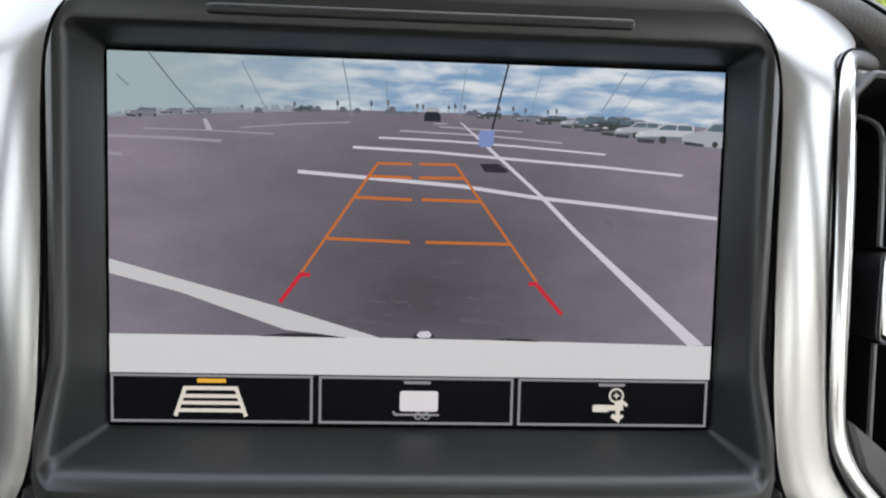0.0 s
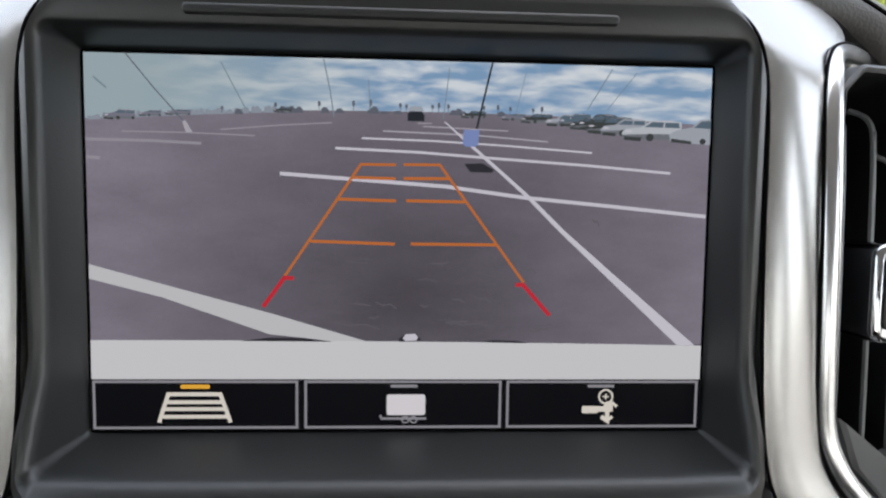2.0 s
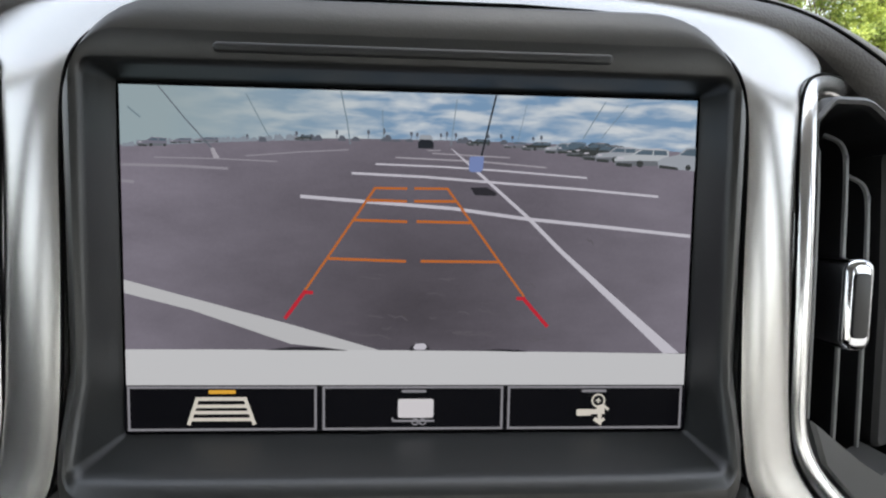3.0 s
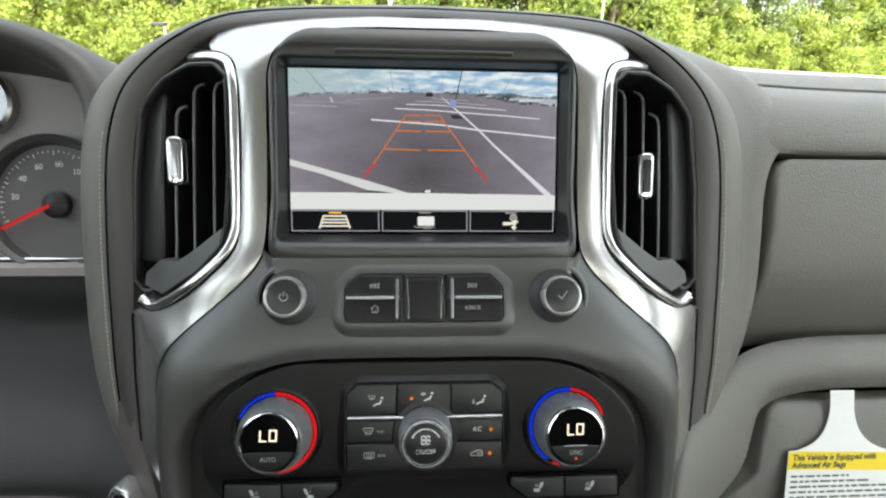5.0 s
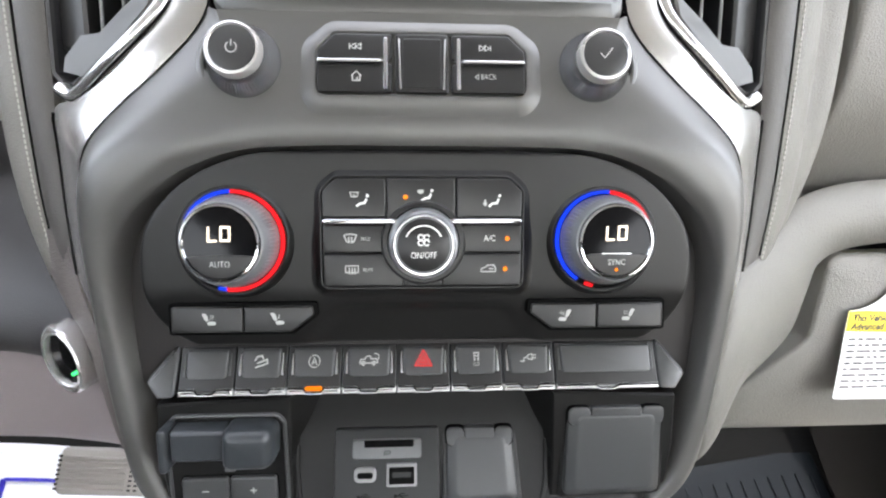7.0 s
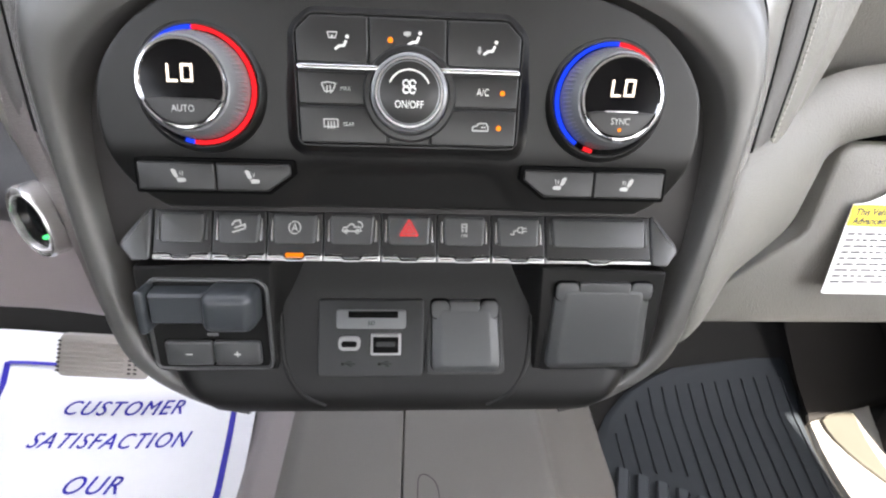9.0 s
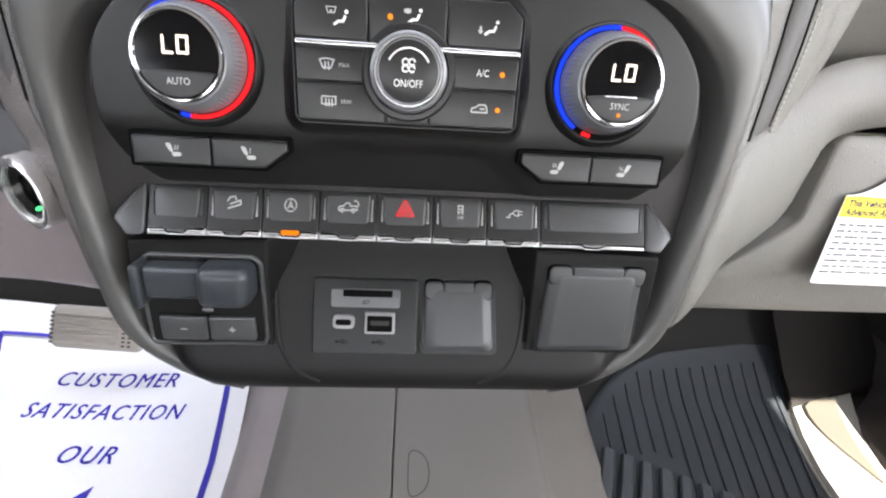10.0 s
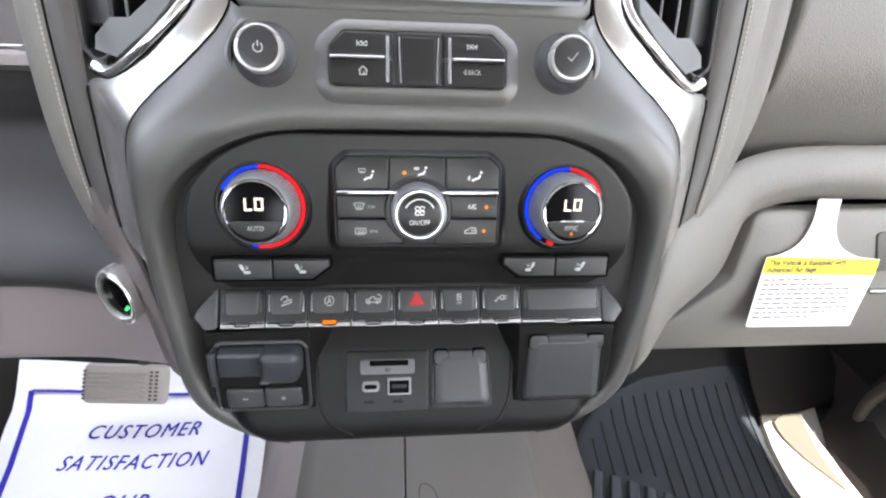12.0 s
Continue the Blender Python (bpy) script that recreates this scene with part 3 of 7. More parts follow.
GB_W = [(60, -48.5), (50, -46.5), (30, -45), (10, -44.5), (-20, -46.5), (-40, -51), (-60, -61), (-80, -76), (-95, -90), (-116, -98)]
GB_W = chaikin(GB_W, 3)


def door_left(v):
    u = interp(v, [(60, 278), (0, 277), (-72, 274), (-112, 265), (-120, 263.5)])
    return u + (17 - math.sqrt(max(0, 17 ** 2 - (v - 40) ** 2)) if v > 40 else 0)


def door_foot(u):
    return -interp(u, [(400, 104), (330, 104), (292, 110), (258, 116)])


ups = [0, 0, 0.004, 0.014, 0.05, 0.1, 0.15, 0.2, 0.26, 0.32, 0.38, 0.44, 0.5, 0.56, 0.62, 0.68, 0.74, 0.8, 0.86, 0.91, 0.95, 0.975, 0.99, 0.997, 1.0, 1.0]
cols = [0, 0, 0.7, 2.4, 6, 14, 30, 60, 110, 180, 260, 350, 444]
rows = []
for j, t in enumerate(ups):
    row = []
    for i, du in enumerate(cols):
        v = -112 + (57 + 112) * t
        u = door_left(v) + du
        v = door_foot(u) + (57 - door_foot(u)) * t
        sink = 14 if i == 0 or j in (0, len(ups) - 1) else max((2.6, 0.9, 0)[i - 1] if i < 4 else 0, (2.6, 0.9, 0)[min(2, j - 1)], (2.6, 0.9, 0)[min(2, len(ups) - 2 - j)])
        row.append((u, v, interp(v, GB_W) - sink))
    rows.append(row)
part("door_panel", rings(rows, closed=False), pad_grey, gb, angle=60)

# lower glove box with its hanging tag
gl = thing("lower_glove_box", (420, -220, -62), "closed grey lower glove box door below the bolster", "glove box")
# Same black sheet, painting the gap of the lower door dark.
part("gap_shade_sheet", prism(rounded([(286, -138), (800, -136), (800, -306), (286, -306)], 8), -106, -100, 0.5), recess_black, gl)
door = rounded([(294, -147.5), (720, -141.5), (720, -300), (228, -300), (234, -262), (287, -212)], [14, 4, 4, 6, 12, 14], 8)
GL_W = [(-141, -66), (-152, -60), (-170, -57.5), (-200, -58.5), (-250, -66), (-285, -78), (-300, -88)]
GL_W = chaikin(GL_W, 3)
rows = []
for d, sink in ((0, 16), (0, 3), (0.8, 1.0), (3, 0)):
    rows.append([(u, v, interp(v, GL_W) - sink) for u, v in inset(door, d)])
for s in (0.12, 0.3, 0.55, 0.8, 0.98):
    rows.append([(u + (450 - u) * s, v + (-222 - v) * s, interp(v + (-222 - v) * s, GL_W)) for u, v, w in rows[3]])
part("door_panel", rings(rows, cap_last=True), pad_grey, gl, angle=60)

latch = part("latch", prism(rounded([(411, -166), (470, -164), (470, -203), (424, -204)], 4, 4), -66, -56.4, 1.2), pad_dark, gl, "dark latch pocket")
part("latch_strip", prism(box2(424, -226, 600, -222.5, 1.2), -64, -56.2, 0.8), satin_chrome, gl, "slim satin strip")

# ---- driver side ----
KNEE = [(-20, -196), (-70, -190), (-100, -160), (-125, -118), (-148, -84), (-168, -62), (-184, -50), (-195, -46), (-201, -47.5), (-207, -51), (-216, -53), (-240, -56), (-264, -60), (-274, -63), (-279.5, -70), (-281, -84), (-280.5, -240)]
knee = chaikin(KNEE, 2)
rows = []
for u in (-740, -450, -360, -320, -295, -275, -258, -244, -232, -220, -208, -196, -184, -172, -162, -152):
    near = interp(u, [(-150, 46), (-172, 42), (-190, 37), (-208, 30), (-225, 21), (-244, 13), (-262, 6), (-290, 1), (-330, 0)])
    row = []
    for v, w in knee:
        k = interp(v, [(-90, 0.0), (-130, 0.5), (-165, 0.95), (-190, 1.0), (-225, 0.9), (-262, 0.62), (-276, 0.5), (-280, 0.5)])
        row.append((u, v, w + near * (k if w > -86 or v > -200 else 0)))
    rows.append(row)
crease = next(k for k, p in enumerate(knee) if p[0] < -204)
part("column_panel", rings([row[:crease + 1] for row in rows], closed=False), column_grey, dash, "dark grey panel below the gauges", angle=60)
part("knee_panel", rings([row[crease:] for row in rows], closed=False), knee_grey, dash, "grey knee panel on the driver side", angle=60)
TAIL = [((206, -122, -24), (244, -126, -49)), ((203, -140, -22), (238, -148, -47)), ((194, -158, -14), (223, -170, -38)), ((184, -172, -6), (208, -190, -28)), ((176, -200, -2), (196, -218, -22)), ((172, -226, -3), (192, -245, -22)), ((170.5, -245, -5), (186, -262, -20)), ((169.5, -258, -8), (177, -266, -16)), ((168, -265, -10), (170, -267, -14))]
part("bolster_tail", rings(bolster_rows(-1, TAIL, 4), closed=False), tail_grey, dash, "brown-grey padded edge beside the stack", angle=60)
# fine dark joints round the silver trim
part("trim_joint", tube([(p[0], p[1], p[2] + 0.4) for p in both_sides(edge_in)], 0.55, 0.5, 6), hole_black, stack)
for sign in (1, -1):
    low = [(sign * p[0], p[1], p[2] + 0.8) for p in edge_out if p[1] < -56]
    part("trim_joint", tube(low, 0.7, 0.6, 6), hole_black, stack)
    part("seam_groove", tube([(sign * p[0], p[1], p[2] + 0.6) for p in rim_seam], 0.85, 0.7, 6), hole_black, dash)

# ---- display with the picture of the rear camera ----
def screen_sky():
    m = bpy.data.materials.new("picture_sky")
    m.use_nodes = True
    n, link = m.node_tree.nodes, m.node_tree.links.new
    p = n["Principled BSDF"]
    co = n.new("ShaderNodeTexCoord")
    mp = n.new("ShaderNodeMapping")
    mp.inputs["Scale"].default_value = (62, 250, 1)
    no = n.new("ShaderNodeTexNoise")
    no.inputs["Scale"].default_value = 1.0
    no.inputs["Detail"].default_value = 6
    no.inputs["Distortion"].default_value = 0.25
    cr = n.new("ShaderNodeValToRGB")
    cr.color_ramp.elements[0].position = 0.40
    cr.color_ramp.elements[0].color = (0.25, 0.40, 0.60, 1)
    cr.color_ramp.elements[1].position = 0.64
    cr.color_ramp.elements[1].color = (0.80, 0.84, 0.88, 1)
    sep = n.new("ShaderNodeSeparateXYZ")
    fade = n.new("ShaderNodeMapRange")
    fade.inputs["From Min"].default_value, fade.inputs["From Max"].default_value = -0.075, 0.0
    mix = n.new("ShaderNodeMix")
    mix.data_type = "RGBA"
    mix.inputs["A"].default_value = (0.40, 0.49, 0.52, 1)
    link(co.outputs["Object"], mp.inputs["Vector"])
    link(mp.outputs[0], no.inputs["Vector"])
    link(no.outputs["Fac"], cr.inputs["Fac"])
    link(co.outputs["Object"], sep.inputs[0])
    link(sep.outputs["X"], fade.inputs["Value"])
    link(fade.outputs[0], mix.inputs["Factor"])
    link(cr.outputs["Color"], mix.inputs["B"])
    link(mix.outputs["Result"], p.inputs["Emission Color"])
    p.inputs["Emission Strength"].default_value = 0.85 * LIT
    p.inputs["Base Color"].default_value = (0.004, 0.004, 0.004, 1)
    p.inputs["Roughness"].default_value = 0.3
    p.inputs["Specular IOR Level"].default_value = 0.04
    return m


def screen_lot():
    m = bpy.data.materials.new("picture_asphalt")
    m.use_nodes = True
    n, link = m.node_tree.nodes, m.node_tree.links.new
    p = n["Principled BSDF"]
    co = n.new("ShaderNodeTexCoord")
    mp = n.new("ShaderNodeMapping")
    mp.inputs["Scale"].default_value = (26, 62, 1)
    no = n.new("ShaderNodeTexNoise")
    no.inputs["Scale"].default_value = 1.2
    no.inputs["Detail"].default_value = 8
    no.inputs["Roughness"].default_value = 0.62
    fine = n.new("ShaderNodeTexNoise")
    fine.inputs["Scale"].default_value = 900
    # the near middle of the lot is darker
    gr = n.new("ShaderNodeTexGradient")
    gr.gradient_type = "SPHERICAL"
    gm = n.new("ShaderNodeMapping")
    gm.inputs["Location"].default_value = (-0.02, 0.15, 0)
    gm.inputs["Scale"].default_value = (10, 13, 1)
    mix = n.new("ShaderNodeMix")
    mix.data_type = "RGBA"
    mix.inputs["A"].default_value = (0.212, 0.188, 0.228, 1)
    mix.inputs["B"].default_value = (0.066, 0.058, 0.069, 1)
    mul = n.new("ShaderNodeMix")
    mul.data_type = "RGBA"
    mul.blend_type = "MULTIPLY"
    mul.inputs["Factor"].default_value = 1.0
    mr = n.new("ShaderNodeMapRange")
    mr.inputs["To Min"].default_value, mr.inputs["To Max"].default_value = 0.58, 1.36
    ad = n.new("ShaderNodeMath")
    ad.operation = "MULTIPLY_ADD"
    ad.inputs[1].default_value = 0.25
    link(co.outputs["Object"], mp.inputs["Vector"])
    link(co.outputs["Object"], gm.inputs["Vector"])
    link(co.outputs["Object"], fine.inputs["Vector"])
    link(mp.outputs[0], no.inputs["Vector"])
    link(gm.outputs[0], gr.inputs["Vector"])
    link(gr.outputs["Fac"], mix.inputs["Factor"])
    link(fine.outputs["Fac"], ad.inputs[0])
    link(no.outputs["Fac"], ad.inputs[2])
    link(ad.outputs[0], mr.inputs["Value"])
    link(mix.outputs["Result"], mul.inputs["A"])
    link(mr.outputs[0], mul.inputs["B"])
    link(mul.outputs["Result"], p.inputs["Emission Color"])
    p.inputs["Emission Strength"].default_value = 1.0 * LIT
    p.inputs["Base Color"].default_value = (0.004, 0.004, 0.004, 1)
    p.inputs["Roughness"].default_value = 0.3
    p.inputs["Specular IOR Level"].default_value = 0.04
    return m


pic = lambda name, c: glow("picture_" + name, c, 1.0, 0.04)
pic_line, pic_line_dim = pic("line", (0.60, 0.57, 0.63)), pic("line_far", (0.42, 0.39, 0.43))
pic_stripe, pic_bumper = pic("stripe", (0.55, 0.54, 0.55)), pic("bumper", (0.62, 0.61, 0.62))
pic_orange, pic_red = pic("orange", (0.52, 0.15, 0.035)), pic("red", (0.55, 0.022, 0.04))
pic_dark, pic_pole = pic("dark", (0.022, 0.025, 0.032)), pic("pole", (0.13, 0.15, 0.18))
pic_polefar = pic("pole_far", (0.20, 0.26, 0.30))
pic_shade, pic_blue = pic("shade", (0.03, 0.028, 0.035)), pic("blue", (0.20, 0.26, 0.50))
pic_black, pic_frame = pic("black", (0.0025, 0.0025, 0.004)), pic("frame", (0.26, 0.25, 0.27))
pic_icon, pic_amber = pic("icon", (0.72, 0.66, 0.58)), pic("amber", (0.80, 0.42, 0.05))
pic_car, pic_car_dark, pic_glass = pic("car", (0.36, 0.38, 0.42)), pic("car_dark", (0.05, 0.055, 0.055)), pic("glass", (0.10, 0.14, 0.18))
pic_line_left = pic("line_left", (0.31, 0.285, 0.325))
pic_treeline = pic("treeline", (0.12, 0.13, 0.16))
pic_haze = pic("haze", (0.27, 0.30, 0.35))

screen = thing("infotainment_display", (0, 52, 0), "lit rear camera picture of a parking lot on a dash display", "screen")
part("panel_backing", prism(box2(-94, -8, 94, 112, 2), -10, -2.5, 0.5), recess_black, screen)
part("panel", prism(box2(-88.4, -0.8, 88.4, 106, 0.8), -4, -0.25, 0.3), recess_black, screen, "black glass panel")


def shot(name, mat, w, fills=(), strokes=(), width=0.5, closed=False, label=""):
    bm = bmesh.new()
    for pts in fills:
        fill(bm, pts, w)
    for s in strokes:
        if isinstance(s[0], (int, float)):
            ribbon(bm, s[1], s[0], w, closed=closed)
        else:
            ribbon(bm, s, width, w, closed=closed)
    return part(name, bm, mat, screen, label, flat=True)


def grid_sheet(name, mat, w, foot, top, n=40):
    """A sheet between two height functions across the display."""
    us = [-87.5 + 175 * k / n for k in range(n + 1)]
    return part(name, rings([[(u, foot(u), w) for u in us], [(u, top(u), w) for u in us]], closed=False), mat, screen, flat=True)


skyline = lambda u: 90.9 - (u / 87.5) ** 2 * 2.6 - max(0, -u - 30) * 0.018 + max(0, u) * 0.006
grid_sheet("picture_sky", screen_sky(), 0.0, skyline, lambda u: 105.0)
grid_sheet("picture_lot", screen_lot(), 0.0, lambda u: 25.0, skyline)
grid_sheet("bumper", pic_bumper, 0.15, lambda u: 14.6, lambda u: 25.7 - (u / 87.5) * 0.5 - (u / 87.5) ** 2 * 0.4)

# painted bay lines
shot("bay_line", pic_stripe, 0.06, [[(-87.5, 47.2), (-87.5, 43.1), (-67.7, 38.0), (-37.9, 27.6), (-28, 26.6), (-20.3, 25.6), (-10.6, 25.7), (-36.3, 33.3), (-67.7, 41.8)]])
shot("bay_line", pic_line, 0.06, [], [(1.05, [(-34.9, 73.1), (11.5, 70.2), (34, 67.4), (60, 65.2), (87.3, 62.7)])])
shot("bay_line", pic_line, 0.06, [], [(0.75, [(-19.5, 80.4), (3, 79.7), (27.6, 78.2), (52, 76.8), (76.3, 75.0)])])
shot("bay_line", pic_line, 0.06, [], [(0.55, [(-12.2, 83.3), (8, 82.9), (27.5, 82.0), (53.3, 80.4)])])
shot("bay_line", pic_line_dim, 0.06, [], [(0.42, [(-6.2, 85.4), (20, 84.7), (40.4, 83.3)])])
shot("bay_line", pic_line_dim, 0.06, [], [(0.32, [(4.9, 86.9), (29.0, 86.1)])])
shot("bay_line", pic_line_dim, 0.06, [], [(0.28, [(3.4, 87.7), (7.4, 87.8)])])
shot("bay_line", pic_line, 0.07, [[(10.7, 88.4), (18.1, 81.7), (34.3, 67.7), (44.4, 57.8), (80.2, 24.9), (85.5, 24.9), (60, 46.2), (46.3, 57.8), (35.9, 67.7), (19.3, 81.8), (11.1, 88.4)]])
shot("bay_line", pic_line_left, 0.06, [], [(0.8, [(-87.5, 81.6), (-70, 81.5), (-56.3, 81.0)])])
shot("bay_line", pic_line_left, 0.06, [], [(0.9, [(-87.5, 76.8), (-83.7, 76.5)])])
shot("bay_line", pic_line_left, 0.06, [], [(0.4, [(-77.7, 83.9), (-60, 83.9), (-41.6, 83.4)])])
shot("bay_line", pic_line_left, 0.06, [], [(0.4, [(-51, 84.9), (-35, 86.4), (-20.4, 87.4)])])

# distant row of trees and cars, poles
rnd = random.Random(4)
far_row = []
for k in range(46):
    u = -86 + k * 1.15 + rnd.uniform(-0.4, 0.4)
    far_row.append((u, rnd.uniform(0.5, 1.6) * (1.5 if k in (5, 6, 7, 26, 27) else 1)))
for u, h in far_row:
    y = skyline(u)
    bm = bmesh.new()
    fill(bm, [(u - 0.8, y - 0.5), (u + 0.8, y - 0.5), (u + 0.6, y + h * 0.7), (u, y + h), (u - 0.6, y + h * 0.7)], 0.04)
    part("far_tree", bm, pic_haze, screen, flat=True)
for u, h in ((-46, 1.5), (-34, 1.9), (-31.5, 1.9), (-29.5, 1.7), (-22.4, 1.6), (-18.3, 1.3), (-8.6, 2.0), (-9.6, 1.2), (-2.1, 0.9), (-5.9, 0.7), (16.2, 1.1), (13.5, 1.4), (15, 1.8), (19, 1.3), (27, 1.4)):
    y = skyline(u) - 0.7
    bm = bmesh.new()
    fill(bm, [(u - 1.2, y), (u + 1.2, y), (u + 1.0, y + h * 0.6), (u + 0.4, y + h), (u - 0.5, y + h), (u - 1.0, y + h * 0.6)], 0.05)
    part("far_car", bm, pic_treeline, screen, flat=True)
for u, h in ((-50.6, 2.4), (-36, 3.3), (-24, 3.8), (-14.5, 4.0), (-9.8, 4.6), (-1.5, 3.4), (0.2, 3.0), (7.5, 3.0), (9.3, 3.8), (12, 3.4), (22, 3.2), (26, 3.6), (29.5, 3.0), (36, 2.8), (38.5, 3.6)):
    y = skyline(u)
    bm = bmesh.new()
    fill(bm, [(u - 0.10, y), (u + 0.10, y), (u + 0.08, y + h * 0.6), (u - 0.08, y + h * 0.6)], 0.045)
    fill(bm, [(u - 0.3, y + h * 0.35), (u + 0.35, y + h * 0.3), (u + 0.5, y + h * 0.5), (u + 0.2, y + h * 0.72), (u - 0.35, y + h * 0.62)], 0.046)
    part("far_tree", bm, pic_treeline, screen, flat=True)
shot("lamp_pole", pic_pole, 0.09, [], [(0.38, [(-76.3, 105), (-69, 96), (-61.0, 87.0)])])
shot("pole_foot", pic_line_dim, 0.10, [[(-61.4, 87.0), (-60.4, 87.2), (-58.6, 84.0), (-60.4, 83.9)]])
shot("lamp_pole", pic_polefar, 0.09, [], [(0.3, [(-50.7, 103.2), (-44, 90.5)])])
shot("lamp_pole", pic_polefar, 0.09, [], [(0.35, [(-22.7, 104.7), (-20.9, 96), (-19.9, 89)])])
shot("lamp_pole", pic_polefar, 0.09, [], [(0.22, [(-10.3, 99.6), (-9.9, 91.0)])])
shot("lamp_pole", pic_polefar, 0.09, [], [(0.25, [(12.3, 103.3), (10.6, 89.2)])])
shot("lamp_pole", pic_polefar, 0.09, [], [(0.3, [(58.5, 104.0), (51.6, 92.5)])])
shot("lamp_pole", pic_polefar, 0.09, [], [(0.2, [(65.6, 103.2), (57.3, 92.6)])])
shot("lamp_pole", pic_polefar, 0.09, [], [(0.15, [(33.8, 102.3), (31.2, 91.2)])])
shot("lamp_pole", pic_polefar, 0.09, [], [(0.5, [(-85, 98.5), (-81.5, 95.5)])])
shot("pole_base", pic_blue, 0.11, [[(16.5, 86.2), (20.9, 86.3), (20.6, 82.2), (19.8, 81.5), (16.9, 81.5), (16.2, 82.2)]])
shot("lamp_pole", pic_dark, 0.12, [], [(0.55, [(24.3, 105), (20.1, 86.5)])])
shot("drain_cover", pic_shade, 0.08, [[(16.8, 76.7), (22.0, 76.9), (25.2, 75.1), (24.6, 74.3), (18.4, 74.4)]])


def parked(u, v, long, high, paint, w):
    """One parked car as the picture shows it: body, glass and wheels."""
    body = [(u, v), (u - 0.02 * long, v + 0.35 * high), (u + 0.05 * long, v + 0.55 * high), (u + 0.3 * long, v + 0.62 * high), (u + 0.48 * long, v + 0.97 * high), (u + 0.8 * long, v + high), (u + long, v + 0.92 * high), (u + long, v + 0.04 * high)]
    shot("parked_car", paint, w, [body])
    shot("car_glass", pic_glass, w + 0.02, [[(u + 0.36 * long, v + 0.64 * high), (u + 0.50 * long, v + 0.90 * high), (u + 0.95 * long, v + 0.88 * high), (u + 0.97 * long, v + 0.62 * high)]])
    shot("car_sill", pic_sill, w + 0.01, [[(u, v), (u - 0.01 * long, v + 0.24 * high), (u + 0.5 * long, v + 0.30 * high), (u + long, v + 0.3 * high), (u + long, v + 0.04 * high)]])
    shot("car_underside", pic_car_dark, w + 0.03, [[(u + 0.02 * long, v - 0.02 * high), (u + 0.3 * long, v - 0.08 * high), (u + 0.32 * long, v + 0.12 * high), (u + 0.02 * long, v + 0.16 * high)], circle(u + 0.46 * long, v + 0.12 * high, 0.2 * high, 12), circle(u + 0.93 * long, v + 0.14 * high, 0.16 * high, 12)])
    shot("car_lamp", pic_line, w + 0.035, [[(u + 0.03 * long, v + 0.36 * high), (u + 0.16 * long, v + 0.38 * high), (u + 0.14 * long, v + 0.47 * high), (u + 0.05 * long, v + 0.46 * high)]])
    shot("car_roof_shine", pic_line, w + 0.036, [[(u + 0.5 * long, v + 0.93 * high), (u + 0.8 * long, v + 0.955 * high), (u + 0.96 * long, v + 0.9 * high), (u + 0.8 * long, v + 0.92 * high)]])
    shot("car_pillar", paint, w + 0.037, [[(u + 0.68 * long, v + 0.62 * high), (u + 0.71 * long, v + 0.62 * high), (u + 0.72 * long, v + 0.92 * high), (u + 0.70 * long, v + 0.92 * high)]])


pic_blur, pic_scuff = pic("blur", (0.19, 0.185, 0.23)), pic("scuff", (0.125, 0.112, 0.128))
pic_silver, pic_sill = pic("silver_car", (0.48, 0.50, 0.53)), pic("car_sill", (0.16, 0.17, 0.19))
parked(-82.5, 87.2, 8.5, 2.6, pic_blur, 0.06)
parked(-73, 88.2, 6, 1.6, pic_blur, 0.06)
parked(-66, 88.7, 7, 1.5, pic_blur, 0.06)
parked(-36.5, 90.0, 5, 1.5, pic_car_dark, 0.06)
parked(15.6, 89.6, 7, 1.9, pic_car_dark, 0.055)
parked(27.0, 89.2, 7, 1.8, pic_blur, 0.055)
parked(32.5, 88.6, 9, 2.5, pic_car_dark, 0.06)
parked(43.6, 88.0, 9, 3.4, pic_glass, 0.12)
parked(49.0, 87.0, 11, 4.4, pic_car_dark, 0.16)
parked(39.8, 87.9, 10, 3.2, pic_car, 0.10)
parked(46.5, 87.1, 10, 3.2, pic_car_dark, 0.14)
parked(51.6, 86.1, 13, 4.6, pic_car_dark, 0.18)
parked(55.8, 85.6, 13, 4.6, pic_car, 0.22)
parked(62.0, 84.4, 17, 5.6, pic_silver, 0.26)
shot("parked_car", pic_car, 0.30, [[(75.8, 84.0), (75.4, 86.0), (77.5, 87.2), (82, 88.2), (84.5, 90.3), (87.5, 90.6), (87.5, 83.2)]])
shot("car_glass", pic_glass, 0.32, [[(82.6, 88.1), (84.8, 89.9), (87.5, 90.1), (87.5, 87.8)]])
shot("car_underside", pic_car_dark, 0.33, [[(76, 83.9), (82, 83.4), (82, 84.2), (76, 84.9)], circle(85.3, 84.2, 0.9, 10)])
shot("truck_body", pic_car, 0.10, [[(0.7, 90.0), (0.9, 91.6), (1.4, 92.4), (4.4, 92.4), (5.0, 91.6), (5.3, 90.0)]])
shot("truck_front", pic_dark, 0.11, [[(0.6, 88.3), (0.6, 90.2), (1.2, 91.0), (4.6, 91.0), (5.3, 90.2), (5.3, 88.3)]])

# scuffs on the near asphalt
rnd = random.Random(9)
for u, v, long in ((-20, 30.6, 13), (12, 31.0, 14), (-8, 36.5, 6), (20, 38.5, 5), (34, 47, 4), (54, 61, 2)):
    shot("scuff", pic_scuff, 0.052, [], [(0.3, [(u, v + 0.5), (u + long * 0.35, v - 0.4), (u + long * 0.7, v), (u + long, v - 1.4)])])
